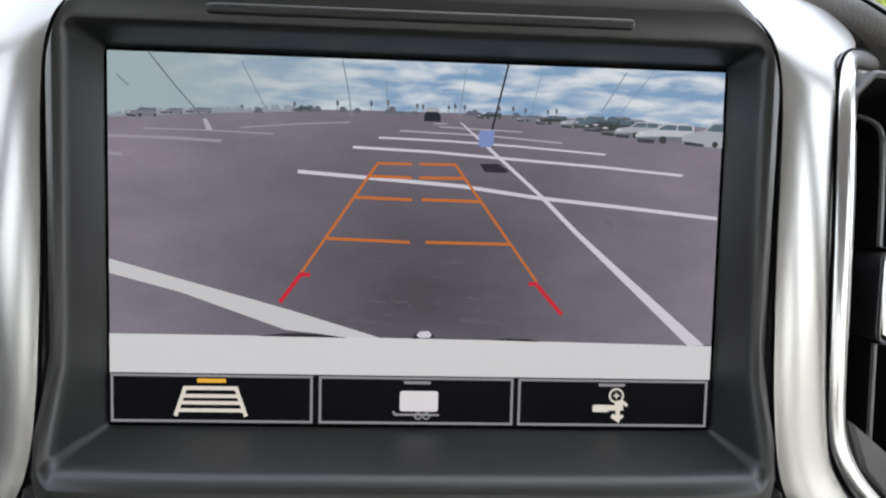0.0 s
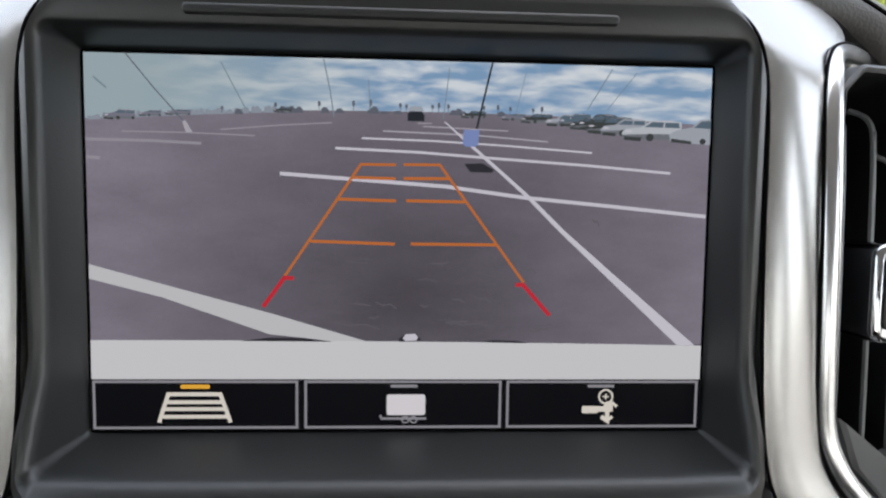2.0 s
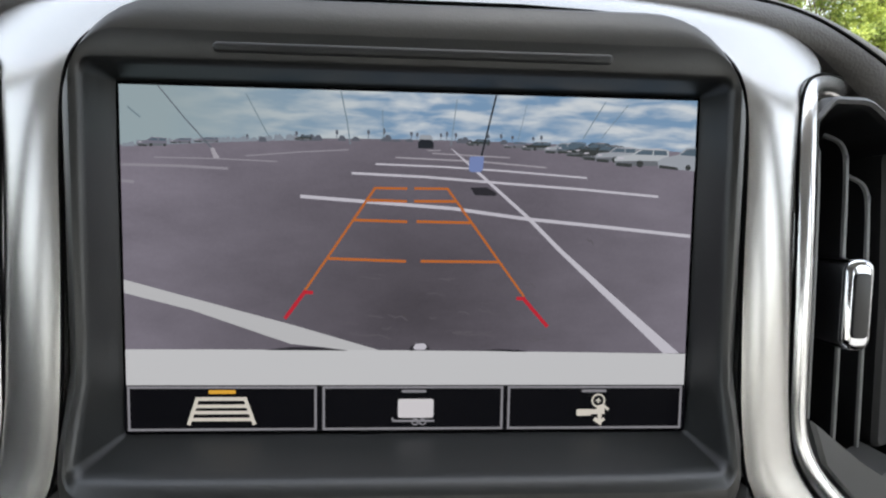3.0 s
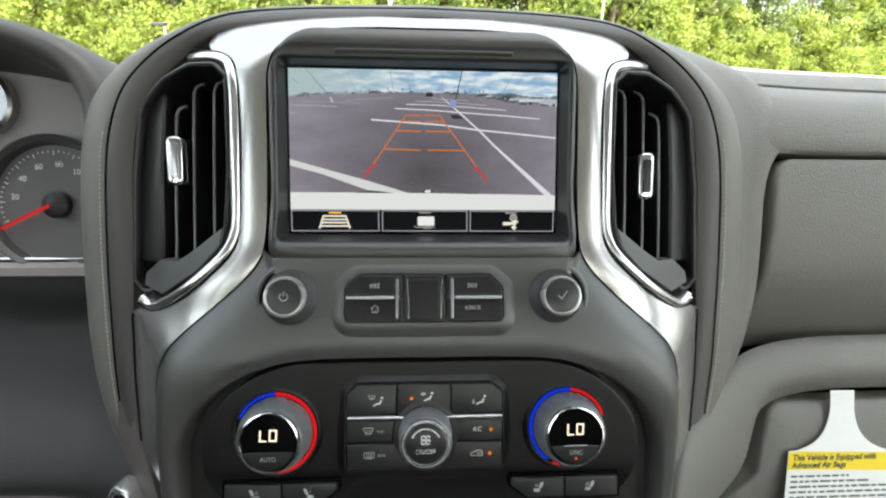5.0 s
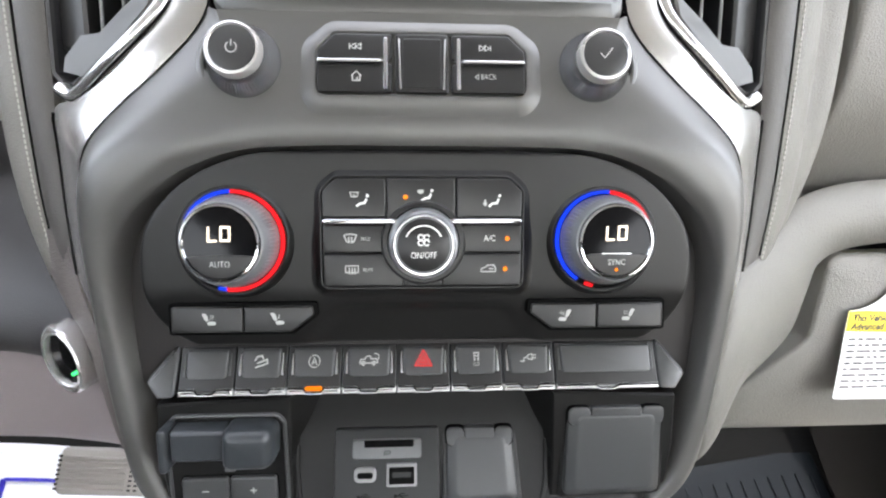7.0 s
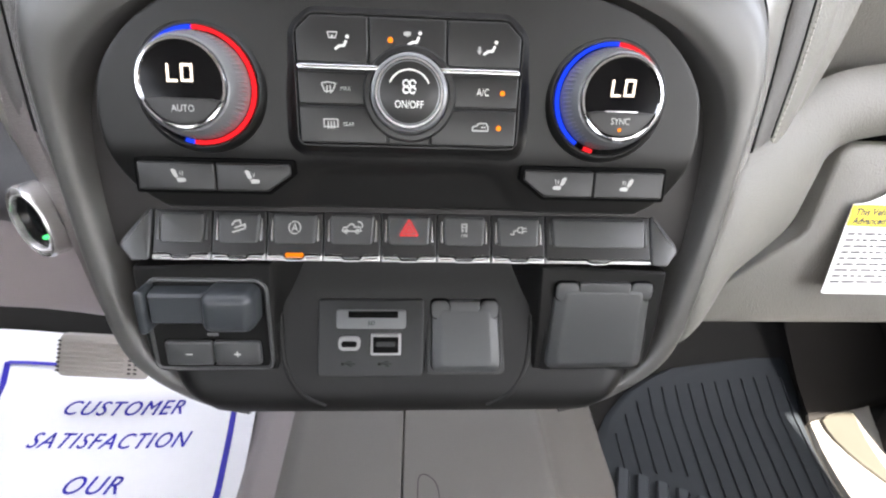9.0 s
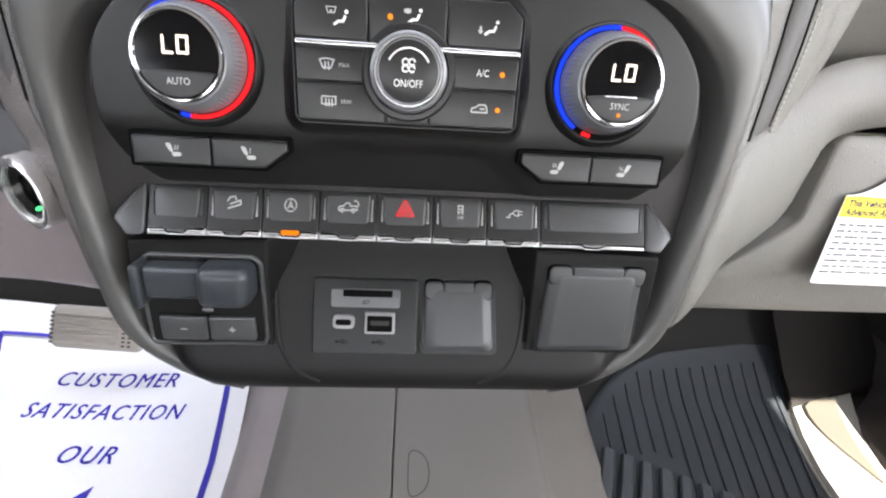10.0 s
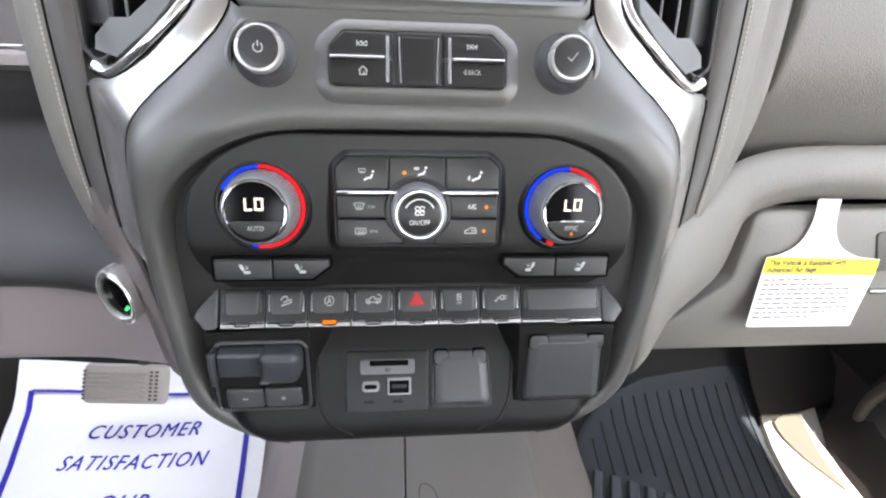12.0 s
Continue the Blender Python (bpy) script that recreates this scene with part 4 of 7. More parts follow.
for k in range(26):
    u, v = rnd.uniform(-30, 45), rnd.uniform(28, 50)
    long = rnd.uniform(1.5, 7)
    shot("scuff", pic_scuff, 0.05, [], [(rnd.uniform(0.12, 0.35), [(u, v), (u + long * 0.5, v + rnd.uniform(-0.5, 0.5)), (u + long, v + rnd.uniform(-0.8, 0.6))])])

# guide lines laid over the picture
shot("guide_line", pic_orange, 0.4, [], [(0.75, [(-2.5, 76.0), (-12.3, 76.0), (-33.9, 43.8)])])
shot("guide_line", pic_orange, 0.4, [], [(0.75, [(-0.4, 76.1), (9.8, 76.2), (34.4, 43.0)])])
for pts in (((-14.8, 72.3), (-2.6, 72.1)), ((-0.4, 72.2), (12.6, 72.4)), ((-18.6, 66.2), (-2.4, 65.9)), ((0.4, 66.0), (17.2, 65.9)), ((-26.4, 54.3), (-2.7, 53.7)), ((1.8, 53.8), (26.3, 53.8))):
    shot("guide_line", pic_orange, 0.42, [], [(0.85, list(pts))])
shot("guide_line", pic_red, 0.44, [], [(1.15, [(-31.0, 43.7), (-33.6, 43.9), (-39.6, 35.6)])])
shot("guide_line", pic_red, 0.44, [], [(1.15, [(32.0, 42.4), (34.2, 42.4), (42.1, 33.5)])])
shot("hitch_ball", pic_line, 0.2, [[(-0.2, 26.6), (0.6, 27.8), (3.2, 28.0), (4.2, 27.0), (3.6, 26.0), (0.6, 25.9)]])
shot("hitch_shadow", pic_shade, 0.18, [[(-1.4, 26.4), (-0.2, 27.4), (4.6, 27.2), (5.0, 26.0), (-1.2, 25.6)], [(21, 25.6), (26, 26.2), (33, 26.0), (36, 25.3)], [(-46, 25.7), (-38, 26.7), (-29, 26.7), (-20, 25.6)]])

# three keys along the foot of the display
shot("key_band", pic_black, 0.3, [[(-88, 0.0), (88, 0.0), (88, 14.7), (-88, 14.7)]])
for u0, u1 in ((-87.2, -29.9), (-28.2, 28.6), (30.0, 86.9)):
    shot("key_frame", pic_frame, 0.36, strokes=[(0.75, box2(u0 + 0.4, 0.7, u1 - 0.4, 14.0))], closed=True)
shot("key_mark", pic_amber, 0.4, [box2(-62.9, 12.0, -54.7, 13.2, 0.4)])
shot("key_mark", pic_frame, 0.4, [box2(-3.6, 12.3, 4.2, 13.2, 0.3)])
shot("key_mark", pic_frame, 0.4, [box2(53.9, 12.3, 61.9, 13.2, 0.3)])
shot("lines_sign", pic_icon, 0.4, [], [(1.15, [(-69, 2.2), (-66.3, 10.4), (-51.8, 10.4), (-49, 2.2)]), (1.1, [(-66.6, 8.1), (-51.3, 8.1)]), (1.1, [(-67.2, 6.1), (-50.6, 6.1)]), (1.1, [(-67.9, 3.9), (-50.0, 3.9)])])
shot("trailer_sign", pic("trailer", (0.70, 0.66, 0.68)), 0.4, [box2(-4.7, 4.2, 6.5, 10.3, 0.8)])
bm = bmesh.new()
ribbon(bm, [(-6.6, 4.2), (-6.0, 3.2), (6.8, 3.2)], 0.7, 0.42)
ribbon(bm, circle(0.7, 2.9, 0.95), 0.45, 0.44, closed=True)
ribbon(bm, circle(3.1, 2.9, 0.95), 0.45, 0.44, closed=True)
part("trailer_wheels", bm, pic_frame, screen, flat=True)
bm = bmesh.new()
fill(bm, box2(52.4, 4.6, 57.3, 6.8, 0.5), 0.4)
ribbon(bm, [(57, 5.9), (61.6, 5.9)], 1.6, 0.4)
ribbon(bm, [(60, 6.5), (60, 2.4), (58.2, 3.6)], 1.3, 0.41)
ribbon(bm, [(60, 2.4), (61.6, 3.6)], 1.0, 0.41)
fill(bm, circle(60.2, 6.9, 1.3), 0.42)
part("hitch_sign", bm, pic_icon, screen, flat=True)
bm = bmesh.new()
ribbon(bm, circle(59.4, 9.6, 2.0, 20), 0.55, 0.44, closed=True)
ribbon(bm, [(58.5, 9.6), (60.3, 9.6)], 0.45, 0.44)
ribbon(bm, [(59.4, 8.7), (59.4, 10.5)], 0.45, 0.44)
ribbon(bm, [(60.8, 8.2), (62.8, 6.6)], 0.9, 0.44)
part("magnifier_sign", bm, pic_icon, screen, flat=True)

# ---- knobs ----
cap_grey = material("cap_grey", (0.0340, 0.0343, 0.0348), 0.3, scale=1500, bump=0.06, vary=0.06, spec=0.5)


def knob(name, u, v, foot, face, r_face, r_foot, lean, label, sign):
    k = thing(name, (u, v, foot), label, "dial", "pair of audio dials")
    part("collar", lathe(u, v, [(r_foot + 5.6, foot - 2), (r_foot + 5.2, foot + 0.6), (r_foot + 4.0, foot + 1.9), (r_foot + 2.6, foot + 2.3), (r_foot + 1.5, foot + 1.7), (r_foot + 1.2, foot)], lean=lean, w_ref=face), fascia_grey, k, "soft grey collar")
    part("base_ring", lathe(u, v, [(r_foot + 1.5, foot - 3), (r_foot + 1.4, foot + 1.2), (r_foot + 0.7, foot + 1.8), (r_foot + 0.2, foot + 1.2), (r_foot, foot - 2)], lean=lean, w_ref=face), hole_black, k)
    part("skirt", lathe(u, v, [(r_foot, foot - 3), (r_foot, foot + 1.0), (r_foot - 0.8, foot + 4), (r_face + 3.0, foot + 8.6), (r_face + 2.0, foot + 11), (r_face + 1.4, face - 3), (r_face + 1.2, face - 2)], lean=lean, w_ref=face), knob_skirt, k)
    bm = bmesh.new()
    for i in range(60):
        a = 2 * math.pi * i / 60
        c, s = math.cos(a), math.sin(a)
        turn = Matrix.Rotation(radians(-lean), 4, "X")
        pts = []
        for r, w in ((r_foot - 0.7, foot + 4), (r_face + 3.0, foot + 8.6)):
            p = turn @ Vector((r * c, r * s, w - face))
            pts.append((u + p.x, v + p.y, face + p.z))
        tube(pts, 0.32, 0.32, 4, up=(c, s, 0.2), bm=bm)
    part("knurling", bm, knob_skirt, k)
    part("chrome_ring", lathe(u, v, [(r_face + 2.3, face - 4.6), (r_face + 2.2, face - 1.6), (r_face + 1.5, face - 0.2), (r_face + 0.6, face + 0.1), (r_face, face - 0.7)], lean=lean, w_ref=face), ring_silver, k, "bright chrome ring")
    cap = part("cap", lathe(u, v, [(r_face + 0.1, face - 2), (r_face + 0.1, face - 0.7), (r_face - 0.8, face - 0.35), (0.5, face - 0.2)], lean=lean, w_ref=face), cap_grey, k)
    k2 = -math.tan(radians(lean))
    sign(cap, face + 0.05, (v, k2))
    return k


def power_sign(cap, w, tilt):
    icon("power_sign", cap, print_grey, (-82.2, -36.2), w, strokes=[circle(0, 0, 2.3, 14, 125, 415), [(0, 0.4), (0, 3.2)]], tilt=tilt, width=0.55)


def tick_sign(cap, w, tilt):
    icon("tick_sign", cap, print_grey, (81.8, -36.2), w, strokes=[[(-2.6, 0.2), (-0.6, -2.0), (3.0, 2.6)]], tilt=tilt, width=0.5)


knob("audio_dial", -82.2, -36.2, 21.5, 39.5, 10.0, 17.4, 11, "dark grey knurled volume knob with chrome ring and power sign", power_sign)
knob("audio_dial", 81.8, -36.2, 21.5, 39.5, 10.0, 17.4, 11, "dark grey knurled tuning knob with chrome ring and tick", tick_sign)

# ---- audio keys ----
AT = (-32, -0.24)
audio = thing("audio_key_panel", (0, -40, 27), "dark grey audio keys with chrome bars set in the fascia", "button panel")
pocket = rounded(inset([(-48.3, -53), (47.6, -53), (47.6, -33.5), (39.8, -26), (-40.5, -26), (-48.3, -33.5)], -6.5), [10, 10, 10, 10, 10, 10], 6)
rows = []
for d, w in ((-8, 19.6), (-4.5, 21.0), (-1.5, 22.8), (1.5, 24.2), (3.6, 25.0), (5.2, 25.2), (6.0, 24.6), (6.4, 22.6)):
    rows.append([(u, v, w + AT[1] * (v - AT[0])) for u, v in inset(pocket, d)])
part("surround", rings(rows, cap_last=True), fascia_grey, audio)
keys = {
    "previous_key": [(-48.3, -38.0), (-14.2, -38.0), (-14.2, -26), (-40.5, -26), (-48.3, -33.5)],
    "home_key": [(-48.3, -53), (-14.2, -53), (-14.2, -39.8), (-48.3, -39.8)],
    "blank_key": [(-12.6, -53), (11.8, -53), (11.8, -25.8), (-12.6, -25.8)],
    "next_key": [(13.4, -38.0), (47.6, -38.0), (47.6, -33.5), (39.8, -26), (13.4, -26)],
    "back_key": [(13.4, -53), (47.6, -53), (47.6, -39.8), (13.4, -39.8)],
}
made = {}
for name, pts in keys.items():
    made[name] = part(name, prism(rounded(pts, 1.3, 3), 20, 26.4, 0.9, AT), button_grey, audio)
part("sensor_window", prism(box2(-9.2, -51, 8.6, -28, 1.0), 26, 26.9, 0.5, AT), button_grey, made["blank_key"])
for u in (-10.2, 9.6):
    part("chrome_edge", prism([(u - 0.5, -51.5), (u + 0.5, -51.5), (u + 0.35 + (0.8 if u > 0 else -0.8), -28), (u - 0.35 + (0.8 if u > 0 else -0.8), -28)], 26, 27.0, 0.2, AT), satin_chrome, made["blank_key"])
for u0, u1, tick in ((-48.3, -19.0, -17.2), (18.4, 47.6, 16.6)):
    part("chrome_bar", prism(box2(u0, -39.6, u1, -37.9, 0.7), 24, 28.2, 0.6, AT), chrome, audio, "slim chrome bar")
    part("chrome_edge", prism(box2(tick - 0.9, -51.5, tick + 0.9, -27.6, 0.5), 25, 27.0, 0.4, AT), satin_chrome, audio)
sign_w = 26.5
icon("previous_sign", made["previous_key"], print_grey, (-31, -32), sign_w, strokes=[[(-2.6, -1.4), (-2.6, 1.4)], [(0.1, -1.3), (0.1, 1.3), (-2.3, 0), (0.1, -1.3)], [(2.6, -1.3), (2.6, 1.3), (0.3, 0), (2.6, -1.3)]], tilt=AT, width=0.42)
icon("next_sign", made["next_key"], print_grey, (29, -32), sign_w, strokes=[[(2.6, -1.4), (2.6, 1.4)], [(-0.1, -1.3), (-0.1, 1.3), (2.3, 0), (-0.1, -1.3)], [(-2.6, -1.3), (-2.6, 1.3), (-0.3, 0), (-2.6, -1.3)]], tilt=AT, width=0.42)
icon("home_sign", made["home_key"], print_grey, (-30.5, -45.6), sign_w, strokes=[[(-2.4, 0), (0, 2.2), (2.4, 0)], [(-1.7, 0.4), (-1.7, -2), (1.7, -2), (1.7, 0.4)], [(0.4, -2), (0.4, -0.4)]], tilt=AT, width=0.5)
words("back_word", "BACK", made["back_key"], print_grey, (30.6, -45.3), sign_w, 2.5, AT, 0.8)
icon("back_sign", made["back_key"], print_grey, (25.1, -45.3), sign_w, strokes=[[(0.7, -1.2), (0.7, 1.2), (-0.8, 0), (0.7, -1.2)]], tilt=AT, width=0.35)

# ---- climate keys ----
CT = (-118, -0.06)
climate = thing("climate_key_panel", (0, -118, 30), "black climate keys with amber lights, chrome bar and fan knob", "button panel")
frame_pts = rounded(inset([(-48, -143.8), (47.8, -143.8), (47.8, -98), (41.3, -91.8), (-41.6, -91.8), (-48, -98)], -6.4), [9, 9, 12, 12, 12, 12], 6)
rows = []
for d, w in ((-0.5, 26.6), (1.2, 27.3), (2.8, 28.8), (4.0, 30.6), (5.0, 31.6), (5.7, 31.6), (6.1, 30)):
    rows.append([(u, v, w + CT[1] * (v - CT[0])) for u, v in inset(frame_pts, d)])
part("surround", rings(rows, cap_last=True), panel_black, climate)
ckeys = {
    "windshield_mode_key": [(-47.8, -110.4), (-17.7, -110.4), (-17.7, -92), (-41.5, -92), (-47.8, -98)],
    "face_mode_key": [(-17.1, -110.4), (15.3, -110.4), (15.3, -92), (-17.1, -92)],
    "floor_mode_key": [(15.9, -110.4), (47.6, -110.4), (47.6, -98), (41.2, -92), (15.9, -92)],
    "front_defrost_key": [(-47.8, -127.3), (-14, -127.3), (-14, -113.8), (-47.8, -113.8)],
    "rear_defrost_key": [(-47.8, -143.6), (-10, -143.6), (-10, -128.1), (-47.8, -128.1)],
    "blank_key": [(-9.4, -143.6), (8.8, -143.6), (8.8, -134), (-9.4, -134)],
    "cooling_key": [(14, -127.3), (47.6, -127.3), (47.6, -113.8), (14, -113.8)],
    "recirculation_key": [(9.4, -143.6), (47.6, -143.6), (47.6, -128.1), (9.4, -128.1)],
}
for name, pts in ckeys.items():
    made[name] = part(name, prism(rounded(pts, 1.2, 3), 26, 33.6, 0.8, CT), button_grey, climate)
for u0, u1 in ((-47.8, -9.5), (9.5, 47.6)):
    part("chrome_bar", prism(box2(u0, -113.2, u1, -110.9, 0.9), 28, 35.0, 0.8, CT), chrome, climate, "slim chrome bar")
cw = 33.75
seatman = [[(-1.6, -2.4), (0.4, -1.0), (2.2, -0.9), (3.2, 1.2)]]
for key, u, v in (("windshield_mode_key", -30, -102.6), ("face_mode_key", 0.5, -100.2), ("floor_mode_key", 33, -102.6)):
    icon("figure_sign", made[key], print_white, (u, v), cw, strokes=seatman, fills=[circle(3.6, 2.6, 0.8, 8)], tilt=CT, width=1.05)
icon("screen_sign", made["windshield_mode_key"], print_grey, (-32.6, -99.6), cw + 0.05, strokes=[[(-2, 1.2), (2, 1.2), (1.3, -1), (-1.3, -1), (-2, 1.2)]], fills=[circle(0, -0.4, 0.6, 6)], tilt=CT, width=0.45)
icon("arrow_sign", made["face_mode_key"], print_grey, (-0.8, -98.0), cw + 0.05, fills=[[(-2, -0.5), (-0.4, -1.1), (1.0, -0.5), (1.0, 0.9), (-0.6, 0.9), (-2, 0.6)]], tilt=CT)
icon("arrow_sign", made["floor_mode_key"], print_grey, (29.6, -103.4), cw + 0.05, fills=[[(0, -1.6), (1.2, 0), (0.5, 0), (0.5, 1.6), (-0.5, 1.6), (-0.5, 0), (-1.2, 0)]], tilt=CT)
icon("amber_light", made["face_mode_key"], led_amber, (-8.4, -100.6), cw, fills=[circle(0, 0, 1.15, 12)], tilt=CT)
icon("screen_sign", made["front_defrost_key"], print_grey, (-34.8, -120.4), cw, strokes=[[(-3, 1.8), (0, 2.3), (3, 1.8), (1.7, -1.4), (-1.7, -1.4), (-3, 1.8)], [(-0.9, -2.2), (-0.6, 1)], [(0.9, -2.2), (0.6, 1)]], tilt=CT, width=0.6)
words("max_word", "MAX", made["front_defrost_key"], print_grey, (-27.6, -120.6), cw, 1.7, CT, 0.85)
icon("screen_sign", made["rear_defrost_key"], print_grey, (-34.3, -135.2), cw, strokes=[[(-3, 1.8), (3, 1.8), (3, -1.4), (-3, -1.4), (-3, 1.8)], [(-1.2, -2.4), (-1.2, 1)], [(0.1, -2.4), (0.1, 1)], [(1.4, -2.4), (1.4, 1)]], tilt=CT, width=0.55)
words("rear_word", "REAR", made["rear_defrost_key"], print_grey, (-26.6, -135.4), cw, 1.7, CT, 0.85)
words("cooling_word", "A/C", made["cooling_key"], print_white, (32, -120.4), cw, 3.0, CT, 0.8)
icon("amber_light", made["cooling_key"], led_amber, (40.6, -120.5), cw, fills=[circle(0, 0, 1.15, 12)], tilt=CT)
icon("car_sign", made["recirculation_key"], print_grey, (31.6, -135.4), cw, strokes=[[(-3.6, -1.2), (-3.4, 0.4), (-1.6, 0.9), (-0.6, 2.0), (2.6, 2.0), (3.4, 0.4), (3.4, -1.2), (-3.6, -1.2)], [(2.4, 0.3), (0.2, 0.3)]], tilt=CT, width=0.65)
icon("amber_light", made["recirculation_key"], led_amber, (39.8, -135.3), cw, fills=[circle(0, 0, 1.15, 12)], tilt=CT)

fan = thing("fan_knob", (0, -121, 33), "round fan knob with chrome ring reading ON/OFF", "knob")
part("collar", lathe(0, -121, [(20.5, 28), (20.5, 33.6), (19.4, 35), (17.4, 35.2), (16.8, 33)], lean=4, w_ref=50), button_grey, fan)
part("skirt", lathe(0, -121, [(16.6, 30), (16.6, 36), (15.8, 46), (15.2, 48.6), (13.6, 49.6)], lean=4, w_ref=50), knob_ring, fan, "frosted silver-grey skirt")
part("chrome_ring", lathe(0, -121, [(14.4, 46), (14.2, 49.4), (13.6, 50.3), (12.8, 50.3), (12.2, 49.2)], lean=4, w_ref=50), satin_chrome, fan, "bright chrome ring")
cap = part("cap", lathe(0, -121, [(12.4, 47), (12.3, 49.4), (11.6, 49.8), (0.5, 49.9)], lean=4, w_ref=50), button_grey, fan)
FT = (-121, -math.tan(radians(4)))
words("switch_word", "ON/OFF", cap, print_white, (0, -125.6), 50.15, 2.9, FT, 0.78)
icon("fan_sign", cap, print_white, (0, -118.6), 50.15, strokes=[circle(0, -2.2, 8.6, 20, 25, 155), circle(-1.3, 1.2, 1.2, 10), circle(1.3, 1.2, 1.2, 10), circle(-1.3, -1.3, 1.2, 10), circle(1.3, -1.3, 1.2, 10), circle(-1.3, 1.2, 1.2, 3, 0, 110)], tilt=FT, width=0.7)


# ---- temperature dials ----
def dial(sign, word, arcs, lit):
    u, v, L = (-91 if sign < 0 else 89.9), -120.4, 5
    side = "driver" if sign < 0 else "passenger"
    d = thing("temperature_dial", (u, v, 27), "%s temperature dial reading LO in a red and blue ring" % side, "dial", "pair of temperature dials")
    part("collar", lathe(u, v, [(28.4, 25.0), (28.1, 26.9), (27.2, 28.6), (25.9, 29.8), (25.0, 29.6), (24.6, 28)], n=56, lean=L, w_ref=46), panel_black, d)
    part("ring_bed", lathe(u, v, [(24.8, 26), (24.6, 29.2), (22.2, 29.6), (22.1, 26)], n=56, lean=L, w_ref=46), hole_black, d)
    for mat, a0, a1 in arcs:
        part("ring_light", arc_band(u, v, 22.8, 24.5, a0, a1, 27, 30.6, 40, L, 46), mat, d, "blue light arc" if mat is led_blue else "red light arc")
    part("skirt", lathe(u, v, [(22.2, 27), (22.0, 31), (20.2, 40), (18.7, 43.8), (17.4, 44.4)], n=56, lean=L, w_ref=46), knob_ring, d, "frosted silver-grey skirt")
    bm = bmesh.new()
    turn = Matrix.Rotation(radians(-L), 4, "X")
    for i in range(72):
        a = 2 * math.pi * i / 72
        pts = []
        for r, w in ((21.8, 33), (20.0, 40)):
            p = turn @ Vector((r * math.cos(a), r * math.sin(a), w - 46))
            pts.append((u + p.x, v + p.y, 46 + p.z))
        tube(pts, 0.4, 0.4, 4, up=(math.cos(a), math.sin(a), 0.2), bm=bm)
    part("knurling", bm, knob_ring, d)
    part("chrome_ring", lathe(u, v, [(18.1, 41), (17.9, 44.9), (17.3, 45.8), (16.5, 45.9), (15.9, 44.8)], n=56, lean=L, w_ref=46), chrome, d, "bright chrome ring")
    face = part("display_face", lathe(u, v, [(16.1, 42), (16.0, 45.0), (0.5, 45.2)], n=48, lean=L, w_ref=46), glass_black, d, "black glass face")
    T = (v, -math.tan(radians(L)))
    lower = [p for p in circle(u, v, 15.7, 30, 203, 337)]
    low = [lower[0], *lower[1:-1], lower[-1], (u + 10.4, v - 5.6), (u - 10.4, v - 5.6)]
    part("push_key", prism(low, 44.6, 45.7, 0.3, T), button_grey, d)
    words("mode_word", word, face, print_grey, (u, v - 9.6), 45.95, 2.7, T, 0.85)
    # LO in seven-segment strokes
    bm = bmesh.new()
    ribbon(bm, [(u - 4.6, v + 7.2), (u - 4.8, v + 0.9), (u - 1.1, v + 0.9)], 0.95, 45.45, T)
    ribbon(bm, [(u + 0.9, v + 7.0), (u + 4.6, v + 7.0), (u + 4.4, v + 1.1), (u + 0.7, v + 1.1)], 0.95, 45.45, T, closed=True)
    part("temperature_reading", bm, led_white, face, "warm white lit LO", flat=True)
    if lit:
        icon("amber_light", face, led_amber, (u, v - 13.0), 45.95, fills=[circle(0, 0, 0.85, 10)], tilt=T)
        part("key_edge", prism(box2(u - 7, v - 5.9, u + 7, v - 5.2, 0.2), 45, 45.95, 0.1, T), satin_chrome, d)
    return d


dial(-1, "AUTO", ((led_blue, 155, 92), (led_red, 91, -98), (led_blue, -99, -108)), False)
dial(1, "SYNC", ((led_blue, 236, 85), (led_red, 84, 18), (led_red, 257, 247)), True)

